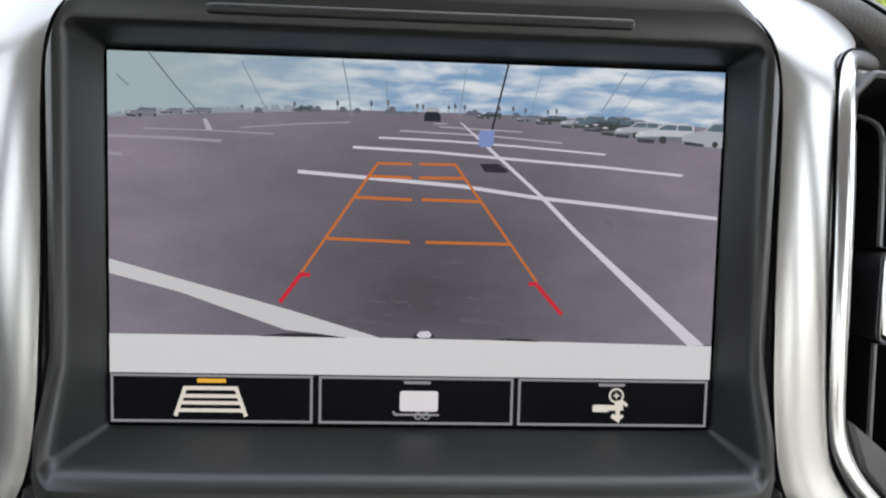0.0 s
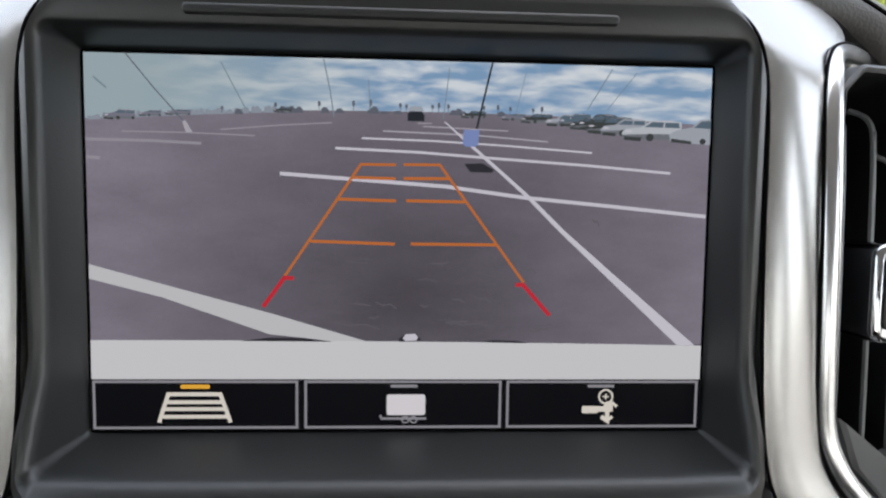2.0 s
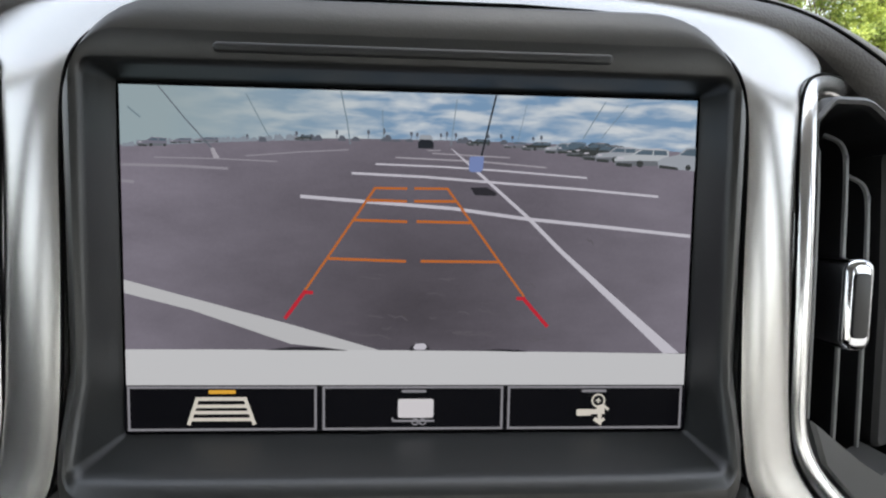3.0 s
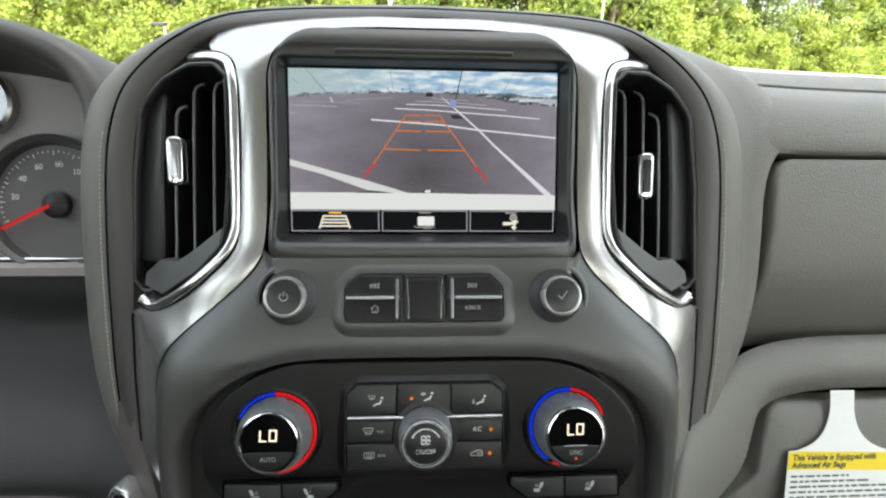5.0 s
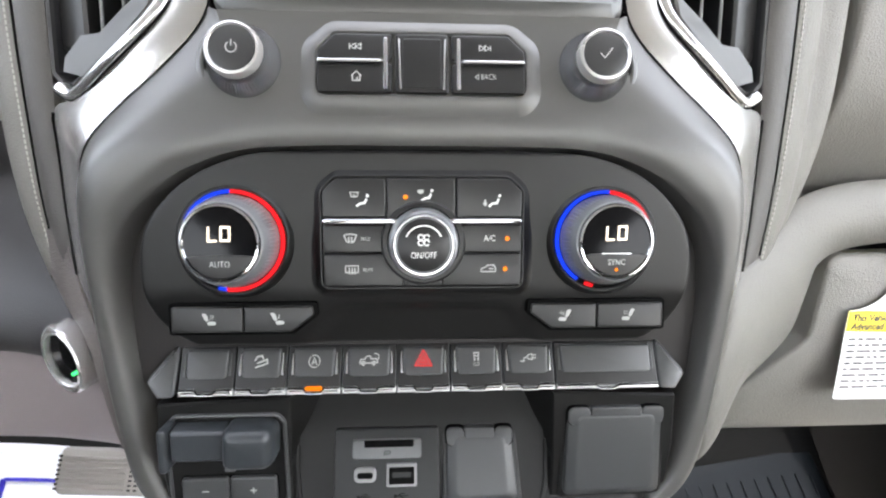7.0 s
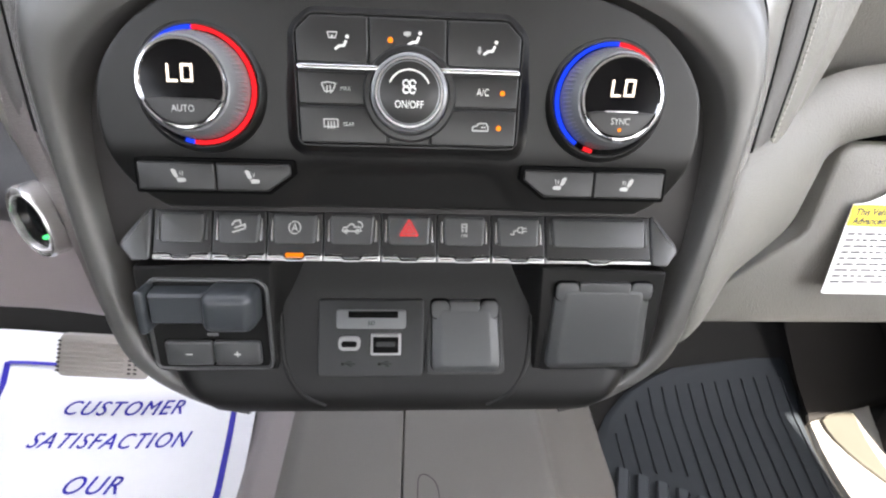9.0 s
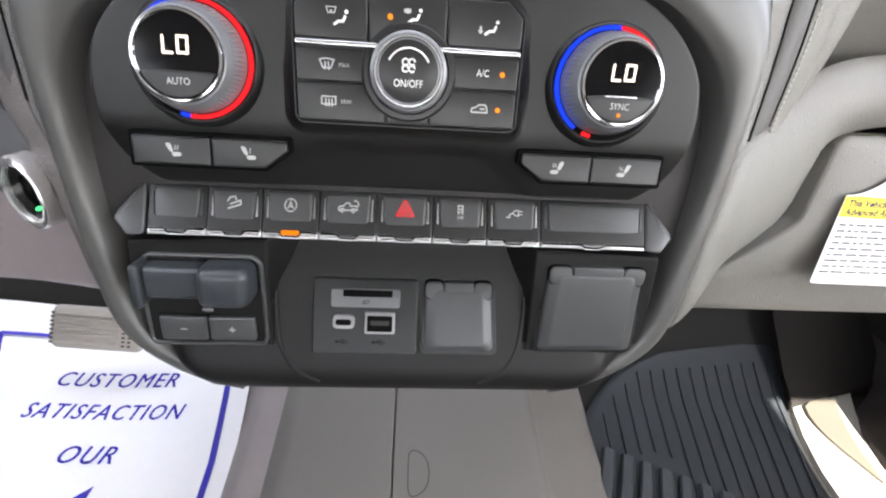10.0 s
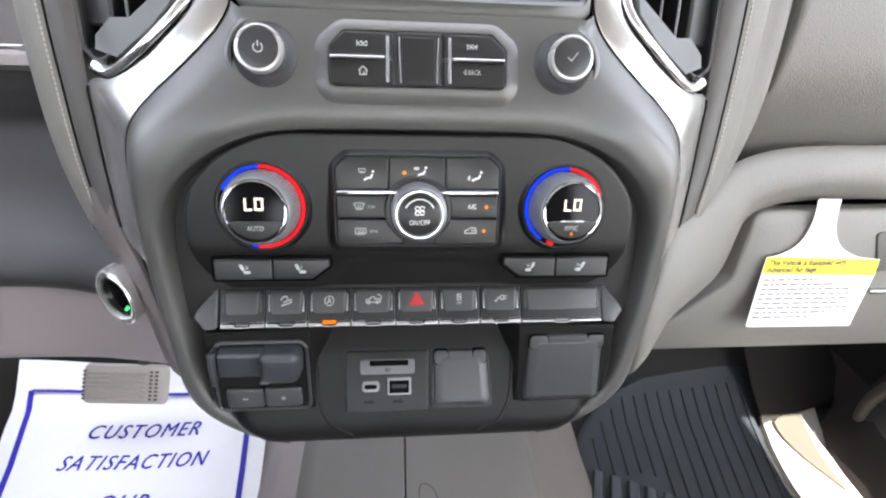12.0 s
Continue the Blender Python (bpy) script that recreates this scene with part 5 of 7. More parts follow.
# ---- seat switches ----
key_grey = material("key_grey", (0.020, 0.0202, 0.0200), 0.36, scale=1500, bump=0.08, vary=0.08, spec=0.4)
seat_print = material("seat_print", (0.40, 0.40, 0.39), 0.5)
def seat_switch(sign):
    s = thing("seat_heater_switch", (sign * 88, -161, 28), "pair of black seat heating keys with pale seat signs", "switch", "seat heater switches")
    T = (-161, -0.10)
    outer = [(123.5, -167.6), (123.5, -154.6), (54.6, -154.6), (54.2, -159.5), (65, -167.6)]
    bed = [(sign * u, v) for u, v in rounded([(125, -169), (125, -153), (53, -153), (52.6, -160), (64.5, -169)], 1.5, 3)]
    part("bed", prism(bed, 22, 28.9, 0.4, T), hole_black, s)
    for name, pts, uc in (("key", [(123.2, -167.4), (123.2, -154.8), (89.1, -154.8), (89.1, -167.4)], 105), ("key", [(88.4, -167.4), (88.4, -154.8), (54.9, -154.8), (54.5, -159.4), (65.2, -167.4)], 72)):
        k = part(name, prism(rounded([(sign * u, v) for u, v in pts], 1.0, 3), 24, 30.3, 0.9, T), key_grey, s)
        flip = -1 if sign > 0 else 1
        key_rim = rounded([(sign * u, v) for u, v in pts], 1.0, 3)
        # Paler rods along the key rim stand in for its highlight.
        part("edge", tube([(u, v, 30.0 + T[1] * (v - T[0])) for u, v in inset(key_rim if sign < 0 else key_rim[::-1], 0.7) + inset(key_rim if sign < 0 else key_rim[::-1], 0.7)[:1]], 0.28, 0.28, 5), switch_grey, k)
        icon("seat_sign", k, seat_print, (sign * uc, -161), 30.45, size=1.15, fills=[[(flip * a, b) for a, b in ((-3.0, 2.6), (-1.9, 3.0), (-0.9, 2.3), (-0.1, -0.2), (-1.0, -0.7), (-1.9, 0.1))], [(flip * a, b) for a, b in ((-0.9, -1.0), (0.2, -0.5), (2.4, -0.7), (2.9, -1.4), (2.5, -2.2), (-0.4, -2.3))]], tilt=T)
        icon("warmth_sign", k, seat_print, (sign * uc, -161), 30.5, size=1.15, strokes=[[(flip * a, b) for a, b in ((0.7 + d, 0.3), (0.4 + d, 0.9), (0.9 + d, 1.5), (0.6 + d, 2.1))] for d in ((0, 1.0) if sign > 0 or uc > 90 else (0,))], tilt=T, width=0.32)
    return s


seat_switch(-1)
seat_switch(1)

# ---- row of switches ----
ST = (-182, -0.47)
EDGES = (-128.2, -99.4, -72.2, -43.7, -14.4, 14.5, 43.0, 71.8, 129.2)
SIGNS = ("blank", "descent", "auto_stop", "tailgate", "hazard", "traction", "plug", "blank")
TEXTS = ("blank dark grey rocker switch with chrome lip", "dark grey rocker switch with hill descent sign", "grey rocker switch with auto stop sign and orange light", "dark grey rocker switch with tailgate sign", "dark grey rocker switch with red hazard triangle", "dark grey rocker switch with traction control sign", "dark grey rocker switch with power plug sign", "wide blank dark grey rocker switch with chrome lip")
for i, (a, b) in enumerate(zip(EDGES, EDGES[1:])):
    a, b = a + 0.35, b - 0.35
    sw = thing("rocker_switch", ((a + b) / 2, -193, 16), TEXTS[i], "switch", "row of rocker switches")
    body = part("body", prism(rounded([(a, -203), (b, -203), (b, -182), (a, -182)], 0.6, 2), 4, 12.5, 0.6, ST), button_grey, sw)
    mid, wide = (a + b) / 2, (b - a) / 2
    padpts = rounded([(mid - wide + 3.8, -196.6), (mid + wide - 3.8, -196.6), (mid + wide - 3.0, -183.0), (mid - wide + 3.0, -183.0)], [1.8, 1.8, 1.4, 1.4], 4)
    part("pad", prism(padpts, 11.5, 14.1, 1.3, ST), switch_grey, sw)
    for s in (-1, 1):
        u = mid + s * (wide - 2.4)
        part("flank", prism([(u - 0.7, -195.5), (u + 0.7, -195.5), (u + 0.7 * s * 0.2 + 0.3, -185), (u + 0.7 * s * 0.2 - 0.3, -185)], 11.8, 12.9, 0.2, ST), satin_chrome if 0 < i < 7 else switch_grey, sw)
    lip = [(a, -204.8), (b, -204.8), (b, -201.4), (mid + 5.6, -201.4), (mid + 3.8, -203.2), (mid - 3.8, -203.2), (mid - 5.6, -201.4), (a, -201.4)]
    if b - a > 40:
        lip = [(a, -204.8), (b, -204.8), (b, -202.2), (mid + 7.0, -202.2), (mid + 3, -203.6), (mid - 4, -203.6), (mid - 7, -202.2), (a, -202.2)]
    part("lip", prism(lip, 6, 13.2, 1.4, ST), lip_grey, sw, "grey metallic lip")
    edge = [(p[0], p[1] - 0.5, 13.0 + ST[1] * (p[1] - 0.5 - ST[0])) for p in lip[2:]]
    edge[0], edge[-1] = (b - 0.5, *edge[0][1:]), (a + 0.5, *edge[-1][1:])
    part("lip_edge", tube(edge, 0.55, 0.55, 6), chrome, sw, "bright lip edge")
    if SIGNS[i] == "auto_stop":
        part("orange_light", prism(box2(mid - 4.5, -202.9, mid + 4.5, -201.0, 0.8), 9, 13.6, 0.4, ST), led_orange, sw)
    w, at = 14.2, (mid, -188.8)
    if SIGNS[i] == "descent":
        icon("descent_sign", body, print_grey, at, w, strokes=[[(-3.4, 0.6), (-2.0, 2.6), (0.4, 3.0), (1.0, 1.2)], [(-3.0, -2.6), (3.4, -0.6)], [(-2.0, -0.6), (3.0, 1.2), (3.4, -0.6)]], tilt=ST, width=0.8)
    elif SIGNS[i] == "auto_stop":
        icon("auto_stop_sign", body, print_grey, at, w, strokes=[circle(0, 0, 2.9, 14, -50, 120), circle(0, 0, 2.9, 14, 130, 300), [(-1.3, -1.6), (0, 1.7), (1.3, -1.6)], [(-0.8, -0.5), (0.8, -0.5)]], tilt=ST, width=0.6)
    elif SIGNS[i] == "tailgate":
        icon("tailgate_sign", body, print_grey, at, w, strokes=[[(-5, -1.4), (-4.4, 0.4), (-2.2, 0.6), (-1.2, 2.0), (0.8, 2.0), (1.0, 0.6), (4.0, 0.8), (4.6, -1.2), (-5, -1.4)], circle(3.4, 1.4, 1.8, 8, -40, 110), circle(-2.9, -1.4, 0.9, 8), circle(2.7, -1.4, 0.9, 8)], tilt=ST, width=0.65)
    elif SIGNS[i] == "hazard":
        icon("hazard_sign", body, hazard_glow_red, at, w, strokes=[[(-4.5, -2.9), (4.5, -2.9), (0, 4.4), (-4.5, -2.9), (4.5, -2.9)], [(-1.9, -1.4), (1.9, -1.4), (0, 1.5), (-1.9, -1.4), (1.9, -1.4)]], tilt=ST, width=0.48)
    elif SIGNS[i] == "traction":
        icon("traction_sign", body, print_grey, at, w, strokes=[[(-1.2, 1.2), (-1.2, 2.8), (1.2, 2.8), (1.2, 1.2), (-1.2, 1.2)], [(-1.5, 0.6), (-0.6, -0.2), (-1.4, -1.0)], [(1.5, 0.6), (0.6, -0.2), (1.4, -1.0)]], tilt=ST, width=0.65)
        words("off_word", "OFF", body, print_grey, (mid, -191.6), w, 1.7, ST, 0.85)
    elif SIGNS[i] == "plug":
        icon("plug_sign", body, print_grey, at, w, strokes=[[(-4.6, -1.6), (-2.6, -1.7), (-2.6, -0.2), (-0.6, 0.4)], [(2.0, 1.9), (-0.2, 1.4), (-0.8, 0.5), (-0.2, -0.6), (2.0, -0.9), (2.0, 1.9)], [(2.0, 1.2), (4.2, 1.3)], [(2.0, -0.2), (4.2, -0.1)]], tilt=ST, width=0.6)
for s in (-1, 1):
    cap = thing("switch_row_end_cap", (s * 136, -194, 14), "dark grey plastic end cap beside the rocker switches", "trim", "switch row end caps")
    pts = [(s * u, v) for u, v in ((129.6, -205.5), (138, -206), (144.5, -198.5), (143, -195), (131.5, -181.5), (129.6, -181.5))]
    part("cap", prism(rounded(pts, 2.4, 5), -6, 12.6, 1.6, ST), switch_grey, cap, angle=70)

rim_grey = material("rim_grey", (0.20, 0.20, 0.20), 0.35, 0.3, scale=900, vary=0.06)

# ---- trailer brake module ----
module_grey = material("module_grey", (0.032, 0.036, 0.040), 0.36, scale=1500, bump=0.08, vary=0.06)
tb = thing("trailer_brake_controller", (-104, -238, 25), "dark grey trailer brake module with sliding grip and plus minus keys", "controller")
plate = rounded([(-137, -268.5), (-75, -268), (-73, -262), (-73, -218), (-77, -213), (-131, -213), (-137, -220)], [5, 4, 4, 4, 5, 5, 5], 5)
rowsx = [[(u, v, w) for u, v in inset(plate, d)] for d, w in ((0, 16), (0, 26.2), (0.5, 27.2), (1.4, 27.4), (2.0, 26.8), (2.4, 25.4))]
part("plate", rings(rowsx, cap_last=True), switch_grey, tb)
part("slot", prism(rounded([(-133.5, -242), (-76, -242), (-76, -215.4), (-133.5, -215.4)], 3, 4), 24, 26.0, 0.3), hole_black, tb)
slide = rounded([(-131, -236), (-101, -236), (-101, -217.5), (-131, -217.5)], 2.5, 4)
rowsx = [[(u, v, w) for u, v in inset(slide, d)] for d, w in ((0, 24), (0.1, 30), (0.6, 33.4), (1.4, 35.2), (2.3, 36))]
part("slide", rings(rowsx, cap_last=True), module_grey, tb)
grip = rounded([(-104, -238.5), (-77.5, -238.5), (-76.5, -215.8), (-103, -215.8)], 5.5, 6)
rowsx = [[(u, v, w) for u, v in inset(grip, d)] for d, w in ((0, 25), (0.1, 34), (0.6, 37.2), (1.6, 39.6), (3.2, 41.0), (5.2, 41.5))]
part("grip", rings(rowsx, cap_last=True), module_grey, tb, "rounded grey sliding grip")
part("thumb_rest", prism(rounded([(-135.5, -240), (-131, -240), (-130.5, -216), (-135, -216)], 2, 4), 24, 38, 1.6), module_grey, tb)
part("key_bed", prism(box2(-130.4, -264.8, -78.8, -248.6, 2.0, 4), 24, 26.2, 0.4), hole_black, tb)
for u0, u1, word in ((-129.6, -105, "-"), (-104.2, -79.6, "+")):
    k = part("key", prism(box2(u0, -264, u1, -249.4, 1.8, 4), 23, 28.6, 1.3), switch_grey, tb)
    bm = bmesh.new()
    um = (u0 + u1) / 2
    ribbon(bm, [(um - 1.8, -257), (um + 1.8, -257)], 0.8, 28.75)
    if word == "+":
        ribbon(bm, [(um, -258.8), (um, -255.2)], 0.8, 28.8)
    part("minus_sign" if word == "-" else "plus_sign", bm, print_grey, k, flat=True)
part("trailer_sign", prism(box2(-107.5, -247.2, -101.5, -245.2, 0.8), 25, 26.3, 0.2), rim_grey, tb)
nudge(tb, 0, -2.2, -4.5)

# ---- sockets ----
plate_grey = material("plate_grey", (0.014, 0.0147, 0.015), 0.42, spec=0.3, scale=1500, bump=0.1, vary=0.06)
surround_grey = material("surround_grey", (0.085, 0.088, 0.09), 0.36, scale=1200, vary=0.05)
UT = (-248, -0.40)
usb = thing("usb_socket_plate", (-20, -248, 26), "grey plate with card slot and two usb sockets", "socket")
base = part("plate", prism(box2(-49.5, -268.5, 8.6, -229, 2.0), 16, 26.6, 0.9, UT), plate_grey, usb)
part("card_surround", prism(box2(-39.6, -243.8, -1.2, -234.2, 1.6), 25, 27.4, 0.6, UT), surround_grey, usb)
part("card_slot", prism(box2(-33, -238.0, -5.6, -234.6, 0.4), 26, 27.7, 0.1, UT), hole_black, usb)
words("card_sign", "SD", base, hole_black, (-20.5, -240.9), 27.55, 2.2, UT, 1.1, 0.2)
part("small_rim", prism(box2(-38.4, -254.8, -26.2, -247.8, 2.6), 25, 27.9, 0.6, UT), rim_grey, usb, "pale rimmed small usb socket")
part("small_hole", prism(box2(-36.6, -252.8, -28.0, -249.8, 1.4), 26, 28.1, 0.1, UT), hole_black, usb)
part("large_rim", prism(box2(-20.6, -257.2, -3.8, -246.2, 0.9), 25, 27.9, 0.6, UT), rim_grey, usb, "pale rimmed large usb socket")
part("large_hole", prism(box2(-19.2, -255.8, -5.2, -247.6, 0.5), 26, 28.1, 0.1, UT), hole_black, usb)
part("tongue", prism(box2(-17.4, -252.4, -7.0, -250.0, 0.3), 27, 28.3, 0.1, UT), plate_grey, usb)
for u in (-32.5, -12.2):
    icon("usb_sign", base, hole_black, (u, -262), 26.7, strokes=[[(-3.4, 0), (3.4, 0)], [(-2, 0), (-0.5, 1.1), (1.6, 1.1)], [(-0.8, 0), (0.8, -1.1), (2, -1.1)]], fills=[circle(-3.4, 0, 0.8, 8)], tilt=UT, width=0.4)

nudge(usb, 0, -3.0, -7.5)


def lid(name, pts, w, tilt, label, tab, drop):
    o = thing(name, (sum(p[0] for p in pts) / len(pts), pts[0][1], w), label, "socket", "power outlets with lids")
    part("bed", prism(rounded(inset(pts, -2.0), 3, 3), w - 12, w - 4.5, 0.5, tilt), panel_black, o)
    body = rounded(pts, 4.5, 5)
    rowsx = [[(u, v, ww + tilt[1] * (v - tilt[0])) for u, v in inset(body, d)] for d, ww in ((0.8, w - 8), (0, w - 5.4), (0, w - 3.6), (0.5, w - 2.6), (1.2, w - 2.1))]
    cu, cv = sum(p[0] for p in body) / len(body), sum(p[1] for p in body) / len(body)
    wide = max(p[0] for p in body) - cu
    high = max(p[1] for p in body) - cv
    for keep, ww in ((5.2, w - 0.35), (5.8, w - 0.1), (7.0, w)):
        rowsx.append([(cu + (u - cu) * (1 - keep / wide), cv + (v - cv) * (1 - keep * 0.8 / high), ww + tilt[1] * (cv + (v - cv) * (1 - keep * 0.8 / high) - tilt[0])) for u, v in body])
    part("lid", rings(rowsx, cap_last=True), lid_grey, o, "grey plastic lid", angle=30)
    top = max(p[1] for p in pts)
    us = sorted(p[0] for p in pts if p[1] > top - 3)
    for u0, u1 in ((us[0] - 0.3, us[0] + tab), (us[-1] - tab, us[-1] + 0.3)):
        shape = [(u0, top - drop), (u1, top - drop), (u1, top + 0.6), (u0, top + 0.6)]
        part("hinge_gap", prism(rounded(inset(shape, -0.45), 3.4, 5), w - 7, w - 1.2, 0.1, tilt), hole_black, o)
        part("hinge", prism(rounded(shape, 3.2, 5), w - 6, w - 0.5, 0.9, tilt), lid_grey, o)
    part("bridge", prism(box2(us[0] + tab + 0.4, top - drop * 0.8, us[-1] - tab - 0.4, top + 0.6, 1.0), w - 6, w - 0.2, 0.8, tilt), lid_grey, o)
    return o


small = lid("power_outlet", [(12.6, -267), (53.0, -267), (50.4, -229.6), (13.0, -229.6)], 28.6, (-248, -0.40), "small grey power outlet with closed hinged lid", 10, 8.5)
nudge(small, 0, -3.0, -7.5)
large = lid("power_outlet", [(77.6, -267), (133.0, -266), (132.2, -214.5), (79.4, -214.5)], 29.5, (-240, -0.05), "large grey power outlet with closed hinged lid", 12, 9.5)
nudge(large, 0, -1.5, -3.5)

# ---- air vents ----
edge_grey = material("edge_grey", (0.16, 0.165, 0.165), 0.35, scale=900, vary=0.06)
ledge_grey = material("ledge_grey", (0.062, 0.062, 0.059), 0.42, scale=300, vary=0.06)
surround_chrome = material("surround_chrome", (0.70, 0.70, 0.70), 0.20, 0.9, scale=300, vary=0.04)
satin_silver = material("satin_silver", (0.80, 0.79, 0.78), 0.22, 0.85, scale=300, vary=0.04)

def slant(p):
    """The vent's mouth leans outwards: it is deepest beside the dash pad."""
    u, v, w = p
    un, deep = u, w
    for _ in range(6):
        deep = w + 25 - 0.375 * (un - 132)
        k = (312 - deep) / (312 - w)
        un = (u + 5) * k - 5
    return (un, 12 + (v - 12) * k, deep)


def vent(sign, tab_u, tab_v):
    side = "driver" if sign < 0 else "passenger"
    v_ = thing("air_vent", (sign * 170, 35, -30), "tall black %s side air vent with chrome surround and vanes" % side, "air vent", "pair of tall air vents")
    m = lambda pts: [(sign * q[0], *q[1:]) for q in map(slant, pts)]
    mouth = [(138, 108), (146, 115.5), (163, 115), (181, 104), (196, 85), (202, 34), (205, -36), (197, -46), (151, -15), (141, 0), (137.5, 45)]
    outline = rounded(mouth, [3, 4, 16, 18, 22, 40, 6, 6, 12, 14, 30], 6)
    rows = [m([(u, v, -29) for u, v in inset(outline, 2.2)]), m([(u, v, -33) for u, v in inset(outline, 2.6)]), m([(u, v, -92) for u, v in inset(outline, 9)])]
    part("housing", rings(rows, cap_last=True), vent_black, v_, "black housing")
    back = rounded([(128, 126), (166, 128), (200, 112), (222, 60), (224, -40), (206, -72), (190, -66), (146, -26), (128, 4)], 6, 3)
    part("vent_backing", prism([(sign * u, v) for u, v in back], -128, -122, 0.5), hole_black, v_)
    frame_rows = [m([(u, v, w) for u, v in inset(outline, d)]) for d, w in ((-1.2, -32), (-0.6, -27.6), (0.6, -26.6), (1.9, -27.4), (2.4, -30))]
    part("mouth_frame", rings(frame_rows), vent_dark, v_, "dark grey inner frame")
    chrome_path = chaikin([(167, 123, -35), (156, 122.6, -27), (142, 120.2, -17.5), (127, 114, -5), (121, 106, 0), (117.4, 90, 4.5), (116.6, 60, 7), (116.8, 20, 7.5), (117.3, 3, 7.5), (119.4, -7, 9), (125, -17, 11), (143, -33.6, 11.5), (155, -42, 8), (168.4, -49.4, 1), (179, -53.4, -5.5), (187, -52.6, -9.5), (194, -48.2, -12.5)], 2)
    strip = []
    for off, dw in ((0.2, -6), (0.2, 0), (-0.4, 1.0), (-2.2, 1.7), (-4.2, 1.4), (-5.6, 0.4), (-6.3, -1.2), (-6.5, -3), (-6.6, -12)):
        line = []
        for i, p in enumerate(chrome_path):
            e = Vector(chrome_path[min(i + 1, len(chrome_path) - 1)][:2]) - Vector(chrome_path[max(i - 1, 0)][:2])
            e.normalize()
            line.append((sign * (p[0] + e.y * off), p[1] - e.x * off, p[2] + dw))
        strip.append(line)
    part("chrome_surround", rings([list(r) for r in zip(*strip)], closed=False, cap_first=True, cap_last=True), surround_chrome, v_, "bright chrome surround", angle=50)
    part("surround_joint", tube([(p[0], p[1], p[2] + 0.3) for p in strip[1]], 0.5, 0.5, 6), hole_black, v_)
    ledge = [(128.6, 3.9, 3), (147.5, -10.6, 1), (164.0, -20.2, -6), (179.0, -19.5, -14), (192.0, -29.1, -20), (192.4, -37.0, -18), (174.4, -41.8, -6), (145.5, -25.0, 6), (130.7, -9.0, 6)]
    rows = [[(sign * u, v, w - 16) for u, v, w in ledge], [(sign * u, v, w - 0.6) for u, v, w in ledge]]
    mid_u, mid_v = sum(p[0] for p in ledge) / 9, sum(p[1] for p in ledge) / 9
    rows.append([(sign * (u + (mid_u - u) * 0.06), v + (mid_v - v) * 0.06, w) for u, v, w in ledge])
    part("ledge", rings(rows, cap_last=True), ledge_grey, v_, "grey foot plate")
    cheek = [(181, 103), (196, 85), (202, 34), (204, -22), (187.5, -24), (186, 40), (183, 84)]
    rows = [m([(u, v, w) for (u, v) in inset(rounded(cheek, 4, 3), d)]) for d, w in ((0, -60), (0, -36), (1.5, -34))]
    part("cheek", rings(rows, cap_last=True), vent_dark, v_)
    for u0, u1, top, foot in ((149.5, 152, 106, -4), (163.5, 166, 104, -15), (176, 179, 88, -23)):
        prof = []
        for v in (foot, foot + 6, (top + foot) / 2, top - 8, top):
            s = (v - foot) / (top - foot)
            u = u1 + (u0 - u1) * s
            lead = -36 - (6 if v == top else 0)
            prof.append(m([(u - 0.9, v, lead), (u - 0.5, v, lead + 0.8), (u + 0.5, v, lead + 0.8), (u + 0.9, v, lead), (u + 2.2, v, -84), (u + 0.8, v, -84)]))
        vane = part("vane", rings(prof, cap_first=True, cap_last=True), vent_black, v_)
        part("front_edge", tube(m(chaikin([(u1, foot, -35.4), ((u0 + u1) / 2, (foot + top) / 2, -35.2), (u0, top - 12, -35.4), (u0 - 0.5, top - 3, -37), (u0 - 5, top + 1, -42)], 2)), 0.95, 0.8, 6), edge_grey, vane, "pale front edge")
    # tab that turns the vanes
    t = part("tab", prism(box2(tab_u - 5.6, tab_v - 16.5, tab_u + 5.6, tab_v + 16.5, 4.5), -36, -10, 2.6), chrome, v_, "chrome vane tab")
    part("tab_face", prism(box2(tab_u - 3.0, tab_v - 11.5, tab_u + 3.0, tab_v + 11.5, 1.8), -16, -9.2, 0.5), button_grey if sign > 0 else satin_chrome, t)
    part("tab_stem", block((tab_u - 4, tab_v - 8, -60), (tab_u + 4, tab_v + 8, -30)), vent_black, v_)
    return v_


vent(-1, -165.5, 46.5)
vent(1, 155.5, 39)

# ---- instrument cluster under its hood ----
CW = -146
cluster = thing("instrument_cluster", (-360, 30, CW), "instrument cluster with a round speedometer and red needle", "instrument cluster")
dial_grey = material("dial_grey", (0.10, 0.094, 0.097), 0.5, scale=600, vary=0.1)
face_pale = material("face_pale", (0.33, 0.31, 0.305), 0.5, scale=400, vary=0.08)
needle_red = glow("needle_red", (0.75, 0.03, 0.03), 0.6)
part("back_plate", prism(box2(-520, -34, -262, 150, 6), CW - 20, CW - 6, 1), face_pale, cluster)
part("speedometer_ring", lathe(-343, 20, [(64, CW - 8), (64, CW + 5), (61, CW + 8), (57, CW + 5), (55, CW - 3)], n=64), vent_grey, cluster)
part("speedometer_face", lathe(-343, 20, [(56, CW - 6), (55.6, CW - 3), (0.5, CW - 2.4)], n=64), dial_grey, cluster)
bm = bmesh.new()
for k in range(41):
    a = radians(200 - k * 5.5)
    r1 = 50
    r0 = 45.5 if k % 4 == 0 else 48
    ribbon(bm, [(-343 + r0 * math.cos(a), 20 + r0 * math.sin(a)), (-343 + r1 * math.cos(a), 20 + r1 * math.sin(a))], 0.8, CW - 2.0)
part("tick_marks", bm, print_white, cluster, flat=True)
